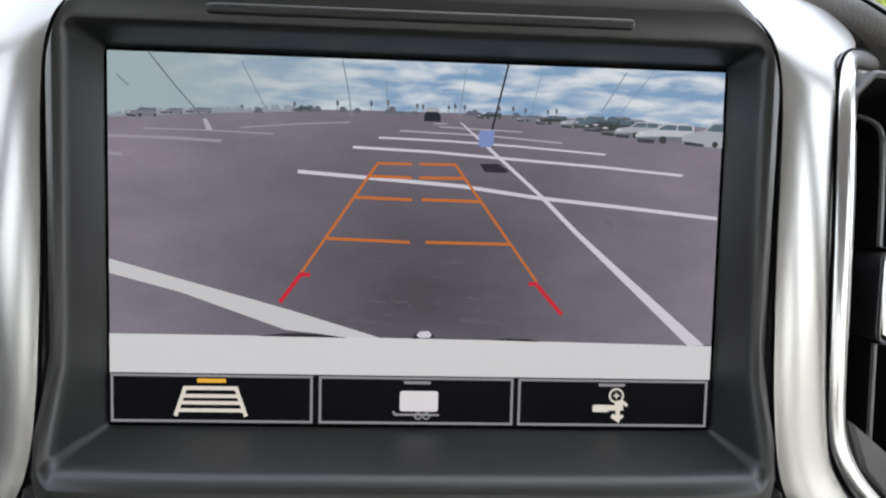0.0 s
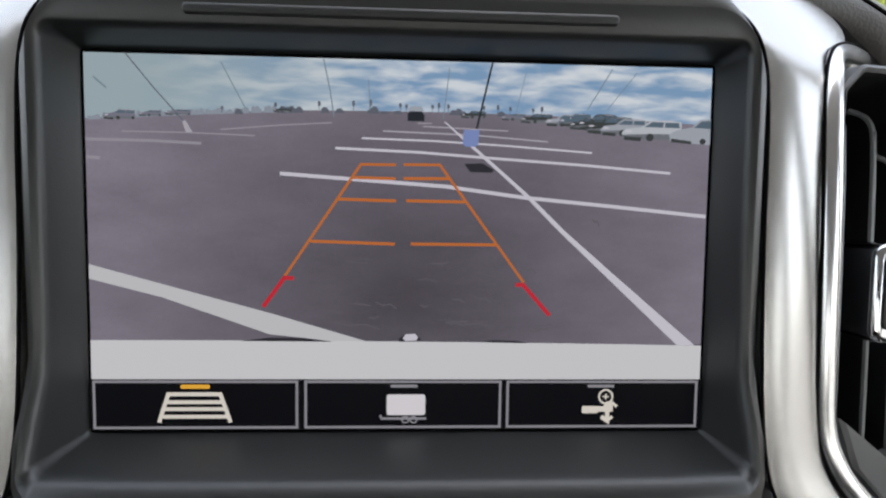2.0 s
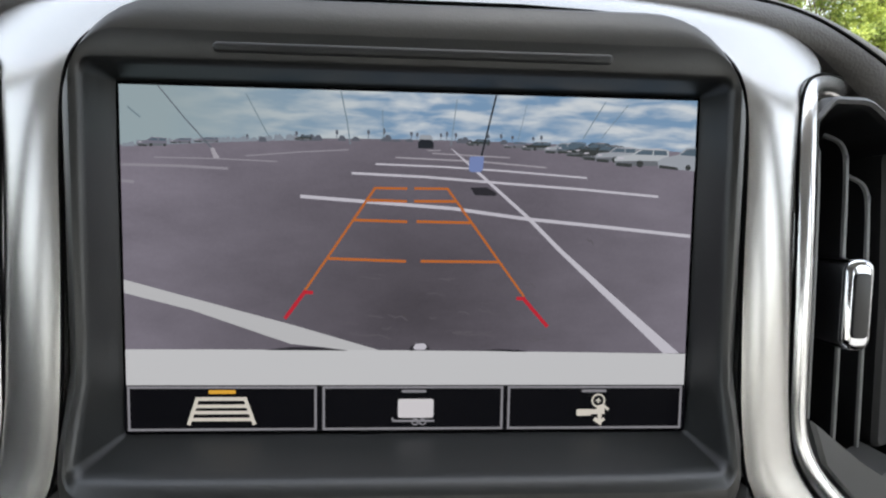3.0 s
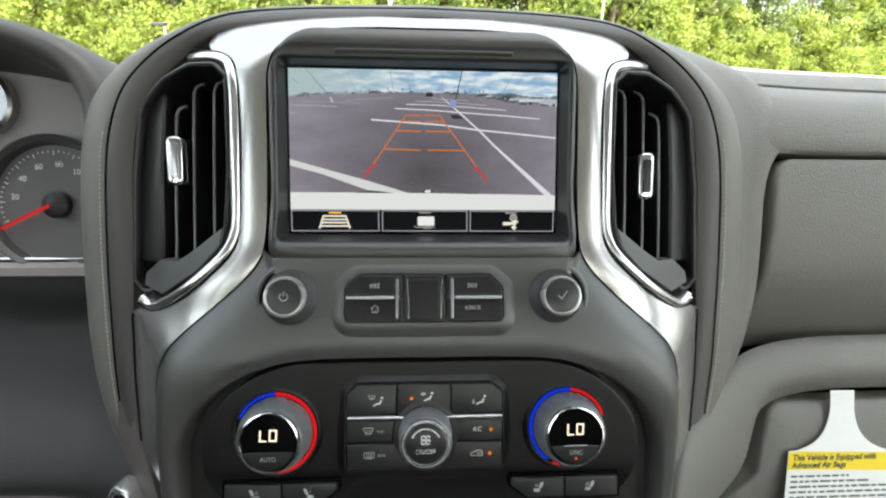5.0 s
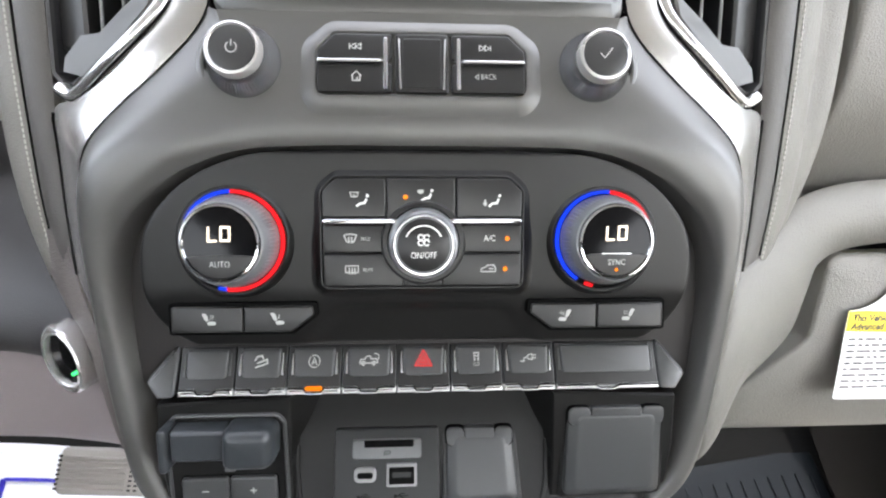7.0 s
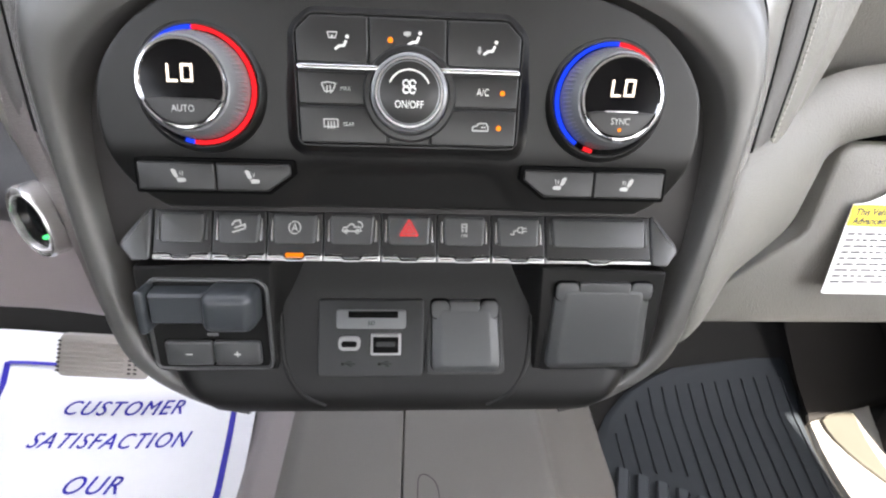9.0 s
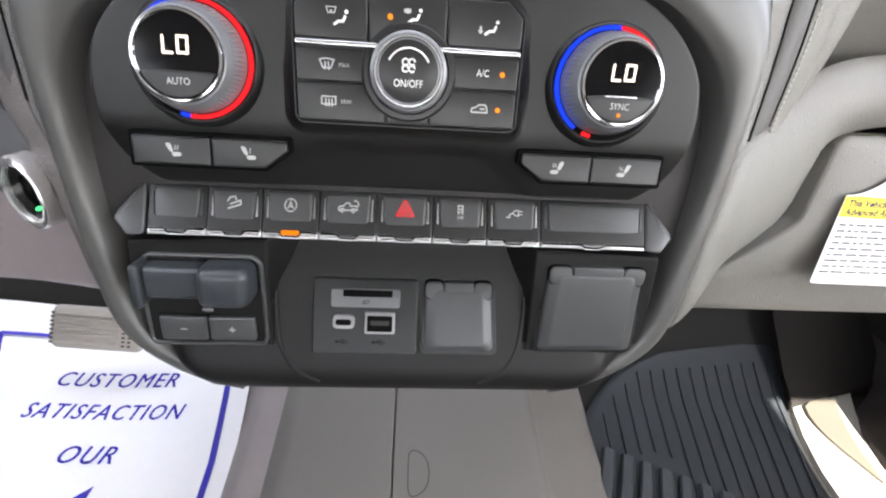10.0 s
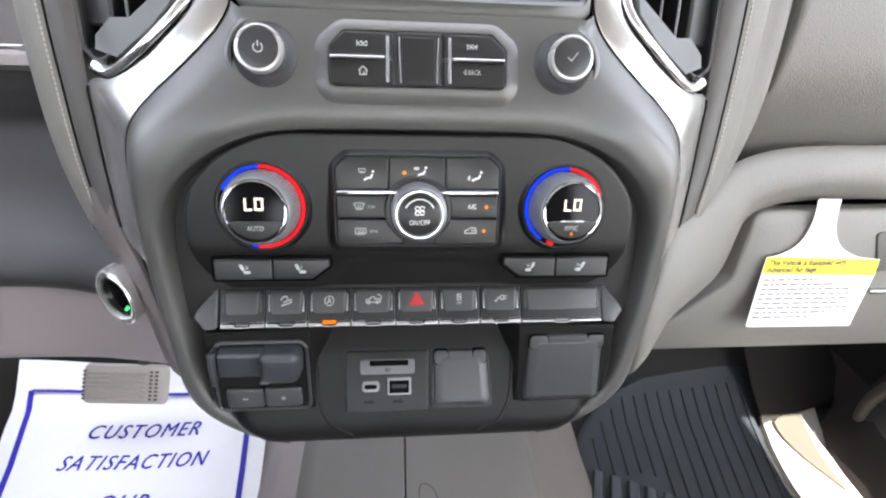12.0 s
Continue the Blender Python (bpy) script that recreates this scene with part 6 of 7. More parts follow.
for k, text in enumerate(("20", "40", "60", "80", "100", "120", "140")):
    a = radians(170 - k * 29)
    words("speed_figure", text, cluster, print_white, (-343 + 37 * math.cos(a), 20 + 37 * math.sin(a)), CW - 2.0, 5.2)
part("hub", lathe(-340, 19, [(12, CW - 2), (12, CW + 4), (9, CW + 6), (0.5, CW + 6.4)], n=32), vent_black, cluster)
part("needle", tube([(-343, 18.4, CW + 7), (-366, 8, CW + 5), (-389, -3, CW + 3)], 1.7, 1.0, 8), needle_red, cluster, "glowing red needle")
part("small_gauge_ring", lathe(-402, 112, [(30, CW - 5), (30, CW + 4), (27, CW + 6), (25, CW + 2)], n=48), satin_chrome, cluster)
part("small_gauge_face", lathe(-402, 112, [(26, CW - 4), (25.6, CW - 1), (0.5, CW - 0.6)], n=40), dial_grey, cluster)
part("small_needle", tube([(-402, 112, CW + 2), (-386, 108, CW + 2)], 1.3, 0.8, 6), needle_red, cluster)
part("chrome_sill", tube([(-520, -31, CW + 2), (-400, -31, CW + 3), (-285, -31, CW + 3), (-266, -28, CW + 2)], 1.4, 1.4, 8), chrome, cluster)
rows = []
for v, w in ((-34, CW + 6), (-38, CW + 14), (-46, CW + 12), (-50, CW - 20)):
    rows.append([(u, v, w) for u in (-540, -400, -300, -236)])
part("sill", rings(rows, closed=False), face_pale, cluster)

hood = thing("cluster_hood", (-390, 120, -80), "grey padded hood arching over the instrument cluster", "dashboard")
ARCH = [(-238, 20), (-240, 90), (-248, 118), (-268, 139), (-315, 156), (-390, 166), (-450, 166), (-520, 154), (-560, 112), (-566, 20)]
arch = chaikin(ARCH, 2)
mid = (-400, 50)
rows = []
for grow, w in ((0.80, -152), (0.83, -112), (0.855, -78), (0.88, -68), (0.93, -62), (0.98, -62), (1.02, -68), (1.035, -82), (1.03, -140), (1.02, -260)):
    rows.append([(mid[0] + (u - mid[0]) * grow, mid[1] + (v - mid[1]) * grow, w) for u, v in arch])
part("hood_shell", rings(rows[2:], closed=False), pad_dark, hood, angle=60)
# The inner rows of the hood take a darker grey than its shell.
part("hood_inside", rings(rows[:3], closed=False), vent_dark, hood, "darker inner side of the hood", angle=60)

# ---- start button ----
st = thing("start_button", (-213, -198, -14), "chrome ringed engine start button with green light", "button")
def start_ring(r, w):
    out = []
    for k in range(44):
        c, q = math.cos(2 * math.pi * k / 44), math.sin(2 * math.pi * k / 44)
        out.append((-213 + r * (1.06 * c - 0.26 * q), -200 + r * 1.48 * q, w + r * 0.42 * c))
    return out


part("chrome_ring", rings([start_ring(r0, w) for r0, w in ((14.2, -30), (14.0, -17.5), (13.2, -15.2), (12.0, -14.4), (10.6, -15.0), (10.0, -16.4), (9.8, -22))]), satin_silver, st, "chrome ring")
part("face", rings([start_ring(r0, w) for r0, w in ((9.9, -22), (9.6, -18.8), (6, -19.6), (0.4, -19.8))], cap_last=True), glass_black, st)
part("green_light", lathe(-207, -208, [(1.1, -18), (1.05, -14.8), (0.2, -14.6)], n=10), led_green, st, "small green light")

nudge(st, 6, 3, 7)

# ---- air bag tag ----
paper_white = material("paper_white", (0.82, 0.82, 0.80), 0.55, scale=300, vary=0.03)
paper_yellow = material("paper_yellow", (0.86, 0.66, 0.02), 0.5, scale=300, vary=0.03)
ink_black = material("ink_black", (0.03, 0.03, 0.03), 0.6)
ink_grey = material("ink_grey", (0.10, 0.10, 0.10), 0.6)
tag = thing("hanging_tag", (360, -220, -56), "white paper air bag tag with yellow band on glove box", "tag")
TW = (-188, -0.03)
neck = chaikin([(345, -136), (345.5, -158), (338, -177), (321, -187), (310, -188)], 2)
neck_r = chaikin([(410, -190), (398, -189), (378, -180), (367, -162), (366, -136)], 2)
sheet = neck + [(309, -202), (306, -255), (308, -256), (410, -257), (411, -255), (420, -205), (420, -191)] + neck_r
part("card", prism(sheet, -55.4, -54.8, 0, TW), paper_white, tag)
part("yellow_band", prism([(309.3, -203.5), (419.8, -206.5), (420, -192), (410, -190.6), (320, -188), (310, -188.6)], -54.8, -54.55, 0, TW), paper_yellow, tag, "yellow band with black lettering")
words("warning_line", "This Vehicle is Equipped with", tag, ink_black, (313, -193.5), -54.4, 4.9, TW, 0.9, 0.15, "LEFT", 0.22)
words("warning_line", "Advanced Air Bags", tag, ink_black, (312.6, -200), -54.4, 4.9, TW, 0.9, 0.15, "LEFT", 0.22)
bm = bmesh.new()
rnd = random.Random(7)
for k in range(9):
    v = -209.5 - k * 4.6
    u, end = 312 - k * 0.3, 312 + rnd.uniform(70, 98) if k not in (0, 8) else 312 + 52
    while u < end:
        n = rnd.uniform(3, 11)
        ribbon(bm, [(u, v), (min(u + n, end), v)], 1.7, -54.5, TW)
        u += n + 1.6
part("small_print", bm, ink_grey, tag, "bars of small print", flat=True)

# ---- cabin floor and footwells, in metres ----
# Carpet, rubber, door and kick colours are darkened in place of seat shade.
carpet = material("carpet", (0.018, 0.0175, 0.0165), 0.95, spec=0.08, scale=900, bump=0.8, vary=0.15, stain=5)
vinyl = material("vinyl", (0.135, 0.126, 0.114), 0.6, scale=700, bump=0.3, voronoi=True, vary=0.07, stain=5)
# Same vinyl, lightened and pinker in place of light bounced onto the side.
vinyl_lit = material("vinyl_lit", (0.235, 0.205, 0.204), 0.6, scale=700, bump=0.3, voronoi=True, vary=0.07, stain=5)
rubber = material("rubber", (0.0130, 0.0162, 0.0192), 0.55, spec=0.35, scale=600, bump=0.25, vary=0.14, stain=6)
headliner = material("headliner", (0.56, 0.55, 0.53), 0.9, scale=400, bump=0.3)
door_trim = material("door_trim", (0.015, 0.0125, 0.011), 0.6, spec=0.2, scale=700, bump=0.25, voronoi=True, vary=0.07)
pod_brown = material("pod_brown", (0.042, 0.036, 0.031), 0.5, scale=700, bump=0.25, voronoi=True, vary=0.07)
sill_trim = material("sill_trim", (0.24, 0.225, 0.20), 0.5, scale=500, bump=0.2, vary=0.08)
sill_tan = material("sill_tan", (0.046, 0.042, 0.031), 0.6, scale=600, bump=0.3, vary=0.1)
kick_shaded = material("kick_shaded", (0.0085, 0.0074, 0.0062), 0.7, spec=0.15, scale=600, bump=0.3, vary=0.1)
tread_grey = material("tread_grey", (0.022, 0.026, 0.030), 0.45, scale=600, bump=0.2, vary=0.12)
rubber_groove_shade = material("rubber_groove_shade", (0.010, 0.012, 0.015), 0.6, scale=600)
kick_dark = material("kick_dark", (0.035, 0.031, 0.028), 0.7, scale=600, bump=0.3)

FLOOR = 0.80
rows = []
for y, z in ((-2.2, FLOOR), (-0.6, FLOOR), (0.10, FLOOR), (0.20, FLOOR + 0.005), (0.30, FLOOR + 0.04), (0.42, FLOOR + 0.13), (0.55, FLOOR + 0.27), (0.60, FLOOR + 0.50), (0.60, 1.45)):
    rows.append([(x, y, z) for x in (-0.85, -0.5, -0.2, 0.0, 0.2, 0.5, 0.85)])
single("floor", rings(rows, closed=False), carpet, (0, 0, FLOOR), "grey carpeted cabin floor rising to the firewall", "floor", kind="structure")

# tunnel cover under the stack
tunnel = place("floor_console", (0.0, 0.0, 0.90), "grey vinyl floor console cover with a lengthwise seam", "console")
PROFILE = [(-0.235, 0.79), (-0.205, 0.82), (-0.182, 0.885), (-0.172, 0.905), (-0.16, 0.913), (-0.135, 0.918), (-0.122, 0.928), (-0.112, 0.932), (-0.0075, 0.933), (-0.006, 0.929), (-0.0045, 0.933), (0.140, 0.933), (0.148, 0.9325), (0.1525, 0.929), (0.156, 0.921), (0.168, 0.902), (0.20, 0.868), (0.24, 0.834), (0.268, 0.808), (0.275, 0.795)]
rows = [[(x, y, z + dz) for x, z in PROFILE] for y, dz in ((-0.9, 0), (-0.3, 0), (-0.05, 0), (0.1, 0.002), (0.25, 0.012), (0.45, 0.06))]
step = next(k for k, p in enumerate(PROFILE) if p[0] > -0.125)
part("cover", rings([row[step - 1:] for row in rows], closed=False), vinyl, tunnel, angle=45)
part("side_cover", rings([row[:step] for row in rows], closed=False), vinyl_lit, tunnel, "side of the console cover, pinkish grey lightened for bounced light", angle=45)
for y0 in (0.050, -0.029, -0.108):
    bm = bmesh.new()
    ribbon(bm, chaikin([(0.010, y0 + 0.024), (0.022, y0 + 0.022), (0.031, y0 + 0.010), (0.031, y0 - 0.012), (0.022, y0 - 0.023), (0.010, y0 - 0.026), (0.0095, y0)], 2, True), 0.0011, 0.9338, closed=True)
    part("moulded_line", bm, kick_dark, tunnel, flat=True)

# paper mat on the driver side
ink_blue = material("ink_blue", (0.018, 0.012, 0.36), 0.6, vary=0.25)
mat_paper = material("mat_paper", (0.86, 0.86, 0.88), 0.6, scale=120, bump=0.1, vary=0.03)
paper = place("paper_floor_mat", (-0.43, 0.0, 0.81), "white paper floor mat with blue border and lettering", "paper mat")
rnd = random.Random(11)
lift = lambda x, y: 0.806 + max(0, y - 0.12) * 0.10 + max(0, y - 0.22) * 0.5 + 0.0025 * math.sin(x * 23 + y * 9) + max(0, x + 0.29) * 0.10
def sheet_left(y):
    return interp(y, [(0.30, -0.648), (0.27, -0.640), (0.17, -0.618), (0.08, -0.588), (0.0, -0.562), (-0.34, -0.56)])


def sheet_right(y):
    return interp(y, [(0.30, -0.236), (0.16, -0.219), (0.05, -0.208), (-0.34, -0.199)])


ys = [-0.34 + 0.612 * k / 26 for k in range(27)]
rows = []
for y in ys:
    l, r = sheet_left(y), sheet_right(y)
    row = [(l + (r - l) * k / 22, y - 0.06 * (l + (r - l) * k / 22 + 0.45) * max(0.2, min(1, y / 0.2))) for k in range(23)]
    rows.append([(x, y2, lift(x, y2)) for x, y2 in row])
part("sheet", rings(rows, closed=False), mat_paper, paper)


def on_paper(name, body, x, y, size, squeeze=1.0):
    o = words(name, body, paper, ink_blue, (x, y), 0, size, None, squeeze, 0.25, "LEFT", 0.0, 1.16)
    for p in o.data.vertices:
        gx, gy = p.co.x + ORIGIN[paper][0].x, p.co.y + ORIGIN[paper][0].y
        p.co.z = lift(gx, gy) + 0.0012 - ORIGIN[paper][0].z
    return o


def bold_on_paper(name, body, x, y, size, squeeze):
    on_paper(name, body, x, y, size, squeeze)
    o = on_paper(name, body, x + 0.0008, y - 0.0004, size, squeeze)
    for p in o.data.vertices:
        p.co.z += 0.0001


bold_on_paper("paper_word", "CUSTOMER", -0.492, 0.168, 0.0225, 0.9)
bold_on_paper("paper_word", "SATISFACTION", -0.508, 0.119, 0.0225, 0.84)
bold_on_paper("paper_word", "OUR", -0.431, 0.058, 0.0235, 0.9)
bm = bmesh.new()
left_line = [(-0.606 + 0.0082 * min(k, 8), 0.239 - 0.03 * k) for k in range(18)]
right_line = [(-0.260 + 0.0042 * min(k, 6) + 0.001 * max(0, k - 6), 0.224 - 0.03 * k) for k in range(18)]
for path in ([(-0.606 + 0.0289 * k, 0.239 - 0.00125 * k) for k in range(13)], left_line, right_line):
    for a, b in zip(path, path[1:]):
        d = Vector((b[0] - a[0], b[1] - a[1])).normalized()
        nrm = Vector((-d.y, d.x)) * 0.004
        bm.faces.new([bm.verts.new((p[0] + s * nrm.x, p[1] + s * nrm.y, lift(p[0], p[1]) + 0.0013)) for p, s in ((a, 1), (b, 1), (b, -1), (a, -1))])
bm2 = bmesh.new()
bm2.faces.new([bm2.verts.new((x, y, lift(x, y) + 0.0013)) for x, y in ((-0.398, -0.008), (-0.366, 0.020), (-0.369, -0.016), (-0.380, -0.010))])
part("arrow", bm2, ink_blue, paper, "blue arrow", flat=True)
part("border_line", bm, ink_blue, paper, "blue border line", flat=True)

# brake pedal
pedal = place("brake_pedal", (-0.424, 0.196, 0.889), "ribbed grey rubber brake pedal pad on a dark arm", "pedal")
pedal_rubber = material("pedal_rubber", (0.33, 0.305, 0.275), 0.6, scale=500, bump=0.3, vary=0.15)
T = Matrix.Translation((-0.424, 0.196, 0.889)) @ Matrix.Rotation(radians(52), 4, "X") @ Matrix.Rotation(radians(-3), 4, "Z") @ Matrix.Diagonal((1.14, 1, 1, 1))
bm = block((-0.054, -0.030, -0.012), (0.054, 0.030, 0.006), bev=0.009)
bm.transform(T)
part("pad", bm, pedal_rubber, pedal)
for k in range(7):
    bm = block((-0.044, -0.0225 + k * 0.0066, 0.005), (0.028, -0.0195 + k * 0.0066, 0.0085), bev=0.0012)
    bm.transform(T)
    part("rib", bm, pedal_rubber, pedal)
bm = bmesh.new()
for u in (-0.049, 0.034, 0.041):
    for k in range(8):
        b2 = block((u - 0.0018, -0.022 + k * 0.0058, 0.0055), (u + 0.0018, -0.0195 + k * 0.0058, 0.0068))
        b2.transform(T)
        me = bpy.data.meshes.new("tmp")
        b2.to_mesh(me)
        b2.free()
        bm.from_mesh(me)
        bpy.data.meshes.remove(me)
tagged(part("studs", bm, kick_dark, pedal, "rows of small dark rubber studs"), kind="stuff")
part("arm", tube([(-0.40, 0.215, 0.90), (-0.40, 0.27, 0.98), (-0.40, 0.36, 1.15), (-0.40, 0.42, 1.30)], 0.012, 0.008, 8), kick_dark, pedal)

# rubber mat on the passenger side
mat = place("rubber_floor_mat", (0.44, 0.0, 0.81), "dark blue-grey ribbed rubber floor mat in the passenger footwell", "floor mat")
rise = lambda y: 0.806 + max(0, y - 0.15) * 0.18 + max(0, y - 0.26) * 0.55


def mat_left(y):
    return -interp(-y, [(-0.05, -0.262), (-0.108, -0.274), (-0.15, -0.302), (-0.187, -0.342), (-0.215, -0.39), (-0.24, -0.46), (-0.25, -0.58)])


def mat_right(y):
    return interp(y, [(0.26, 0.636), (0.17, 0.612), (0.13, 0.593), (0.08, 0.578), (0.03, 0.571), (-0.5, 0.573)])


rows = []
for k in range(34):
    y = -0.40 + 0.65 * k / 33
    l, r = mat_left(y), mat_right(y)
    rows.append([(l - 0.012, y, rise(y) - 0.002), (l - 0.004, y, rise(y) + 0.0015), (l + 0.004, y, rise(y) + 0.001)] + [(l + (r - l) * j / 8, y, rise(y)) for j in range(1, 8)] + [(r - 0.006, y, rise(y)), (r, y, rise(y) - 0.002), (r + 0.004, y, rise(y) - 0.008)])
part("sheet", rings(rows, closed=False), rubber, mat, angle=60)
# Dark raised rods stand in for the shade in the mat's grooves.
for j in range(17):
    x0 = 0.284 + j * 0.0205
    path = []
    for k in range(26):
        y = -0.02 + 0.235 * k / 25 - 0.0022 * abs(j - 12)
        x = x0 + max(0, y) * (0.12 + 0.010 * j)
        if y < 0.055 and j < 5:
            continue
        if x < mat_left(y) + 0.014 or x > mat_right(y) - 0.012:
            continue
        path.append((x, y, rise(y) + 0.0015))
    if len(path) > 3:
        part("rib", tube(path, 0.0008, 0.0014, 6), rubber_groove_shade, mat)
for k in range(10):
    x, y = 0.274 + 0.023 * k, 0.066 - 0.010 * k
    for n in range(1 if k > 4 else 2):
        part("tread_bar", tube([(x + 0.014, y - 0.11 * n, 0.8095), (x, y - 0.034 - 0.11 * n, 0.8115), (x - 0.016, y - 0.07 - 0.11 * n, 0.8095)], 0.0085, 0.0045, 8), tread_grey, mat)

# kick panel, sill and door of the passenger side
kick = place("kick_panel", (0.66, 0.3, 0.95), "footwell kick panel beside the passenger mat, colour darkened for shade", "panel")
def door_edge(y):
    return interp(y, [(0.169, 0.752), (0.133, 0.699), (0.110, 0.680), (0.087, 0.667), (0.04, 0.657), (0.0, 0.656), (-0.9, 0.655)])


ramp = [
    [(0.598, 0.134, 0.79), (0.65, 0.147, 0.79), (0.70, 0.158, 0.79), (0.76, 0.172, 0.79)],
    [(0.598, 0.134, 0.815), (0.65, 0.147, 0.8175), (0.70, 0.158, 0.818), (0.76, 0.172, 0.819)],
    [(0.600, 0.140, 0.818), (0.652, 0.153, 0.821), (0.70, 0.164, 0.822), (0.762, 0.178, 0.823)],
    [(0.606, 0.19, 0.838), (0.66, 0.2, 0.84), (0.72, 0.21, 0.842), (0.79, 0.22, 0.844)],
    [(0.622, 0.265, 0.872), (0.68, 0.272, 0.874), (0.74, 0.28, 0.876), (0.80, 0.29, 0.878)],
    [(0.64, 0.40, 0.96), (0.69, 0.40, 0.96), (0.75, 0.40, 0.96), (0.81, 0.40, 0.97)],
    [(0.65, 0.56, 1.2), (0.70, 0.56, 1.2), (0.76, 0.56, 1.2), (0.82, 0.56, 1.2)],
]
# Toe ramp and panel take the kick colour darkened for footwell shade.
part("toe_ramp", rings(ramp, closed=False), kick_shaded, kick, angle=60)
part("panel", rings([[(0.798 + 0.005 * k, y, z) for y in (0.60, 0.42, 0.30, 0.22, 0.165)] for k, z in enumerate((0.80, 0.86, 0.95, 1.25))], closed=False), kick_shaded, kick, angle=60)
part("sill_plate", rings([[(mat_right(y) + 0.006 + s * (door_edge(y) + 0.012 - mat_right(y)), y + 0.04 * s * max(0, (y - 0.09) / 0.06), z) for y in (0.15, 0.13, 0.11, 0.09, 0.06, 0.03, 0.0, -0.3, -0.9)] for s, z in ((0, 0.795), (0.03, 0.809), (0.3, 0.812), (0.7, 0.813), (1, 0.812))], closed=False), sill_trim, kick, "pale sill plate")
# Thin tan plate, darker than the sill it lies on.
tan_plate = chaikin([(0.620, 0.142), (0.612, 0.112), (0.620, 0.075), (0.640, 0.035), (0.652, 0.010), (0.655, 0.030), (0.655, 0.070), (0.666, 0.115), (0.684, 0.157)], 1, True)
part("tan_plate", rings([[(x, y, 0.812) for x, y in tan_plate], [(x, y, 0.8165) for x, y in inset(tan_plate, 0.001)]], cap_last=True), sill_tan, kick, "tan plate on the sill")
for sign, side in ((1, "passenger"), (-1, "driver")):
    d = place("cabin_door", (sign * 0.78, -0.4, 1.1), "grey %s door with open glass area above" % side, "door")
    rows = []
    # Unseen door tops: driver side raised to dim the left, passenger side lowered.
    for z, x in ((0.74, 0.665), (0.82, 0.672), (0.86, 0.715), (1.06, 0.745), (1.09, 0.72), (1.12, 0.715), (1.14, 0.75), (1.22 if sign > 0 else 1.56, 0.775), (1.23 if sign > 0 else 1.57, 0.80), (0.80, 0.82)):
        rows.append([(sign * (x + (max(0, door_edge(y) - 0.66) if z < 1.0 else 0.4 * max(0, door_edge(y) - 0.66) + interp(y, [(0.5, 0.04), (-0.16, 0.04), (-0.3, 0.0)]))), y, z) for y in (0.42, 0.17, 0.133, 0.11, 0.087, 0.04, 0.0, -0.3, -0.8, -1.3)])
    part("lower_panel", rings(rows, closed=False), door_trim, d, angle=60)
    part("pillar", block((min(sign * 0.72, sign * 0.80), -1.0, 1.42), (max(sign * 0.72, sign * 0.80), -0.82, 1.93), bev=0.015), headliner, d)
    # Unseen rail and slanted frame, placed to block sun from mat and ramp.
    part("head_rail", block((min(sign * 0.66, sign * 0.785), -1.3, 1.87), (max(sign * 0.66, sign * 0.785), -0.14, 1.95), bev=0.015), headliner, d)
    sail = [(0.04, 1.21), (-0.088, 1.21), (-0.485, 1.88), (-0.34, 1.90)]
    part("sun_block_frame", rings([[(sign * x, y, z) for y, z in sail] for x in (0.765, 0.80)], cap_first=True, cap_last=True), door_trim, d, flat=True)
    if sign > 0:
        pod = lambda r, x: [(x + 0.10 * r * math.cos(2 * math.pi * k / 40), 0.005 + r * math.cos(2 * math.pi * k / 40), 0.885 + 1.12 * r * math.sin(2 * math.pi * k / 40)) for k in range(40)]
        part("speaker_pod", rings([pod(0.125, 0.74), pod(0.120, 0.722), pod(0.112, 0.714), pod(0.103, 0.713), pod(0.099, 0.716), pod(0.097, 0.722)]), pod_brown, d, "brown-grey rounded speaker pod", angle=60)
        part("speaker_grille", rings([pod(0.098, 0.720), pod(0.07, 0.717), pod(0.03, 0.715), pod(0.004, 0.7145)], cap_last=True), vent_black, d)

# unseen roof, rear wall and pillars close the cabin and shape its light
single("ceiling", block((-0.76, -2.1, 1.94), (0.76, -0.11, 2.0), bev=0.02), headliner, (0, -1, 1.97), "light grey fabric headliner", "ceiling", kind="structure")
bm = block((-0.85, -2.2, 0.79), (0.85, -2.1, 1.45))
block((-0.85, -2.2, 1.80), (0.85, -2.1, 2.0), bm=bm)
block((-0.85, -2.2, 1.45), (-0.60, -2.1, 1.80), bm=bm)
block((0.60, -2.2, 1.45), (0.85, -2.1, 1.80), bm=bm)
single("wall_rear", bm, door_trim, (0, -2.15, 1.4), "unseen rear wall of the cabin, dark to cut light from behind", "wall", kind="structure")
for sign in (1, -1):
    bm = block((min(sign * 0.78, sign * 0.84), -2.1, 0.79), (max(sign * 0.78, sign * 0.84), -1.3, 1.46))
    block((min(sign * 0.78, sign * 0.84), -2.1, 1.86), (max(sign * 0.78, sign * 0.84), -1.3, 2.0), bm=bm)
    block((min(sign * 0.78, sign * 0.84), -2.1, 1.46), (max(sign * 0.78, sign * 0.84), -2.0, 1.86), bm=bm)
    single("wall_side", bm, door_trim, (sign * 0.81, -1.7, 1.4), "unseen rear side of the cabin, opening sized for light", "wall", kind="structure")
    p = tube([(sign * 0.79, 0.62, 1.40), (sign * 0.74, 0.3, 1.66), (sign * 0.68, -0.11, 1.95)], 0.045, 0.03, 10)
    single("pillar_front", p, headliner, (sign * 0.74, 0.3, 1.66), "grey windshield pillar", "pillar", kind="structure")

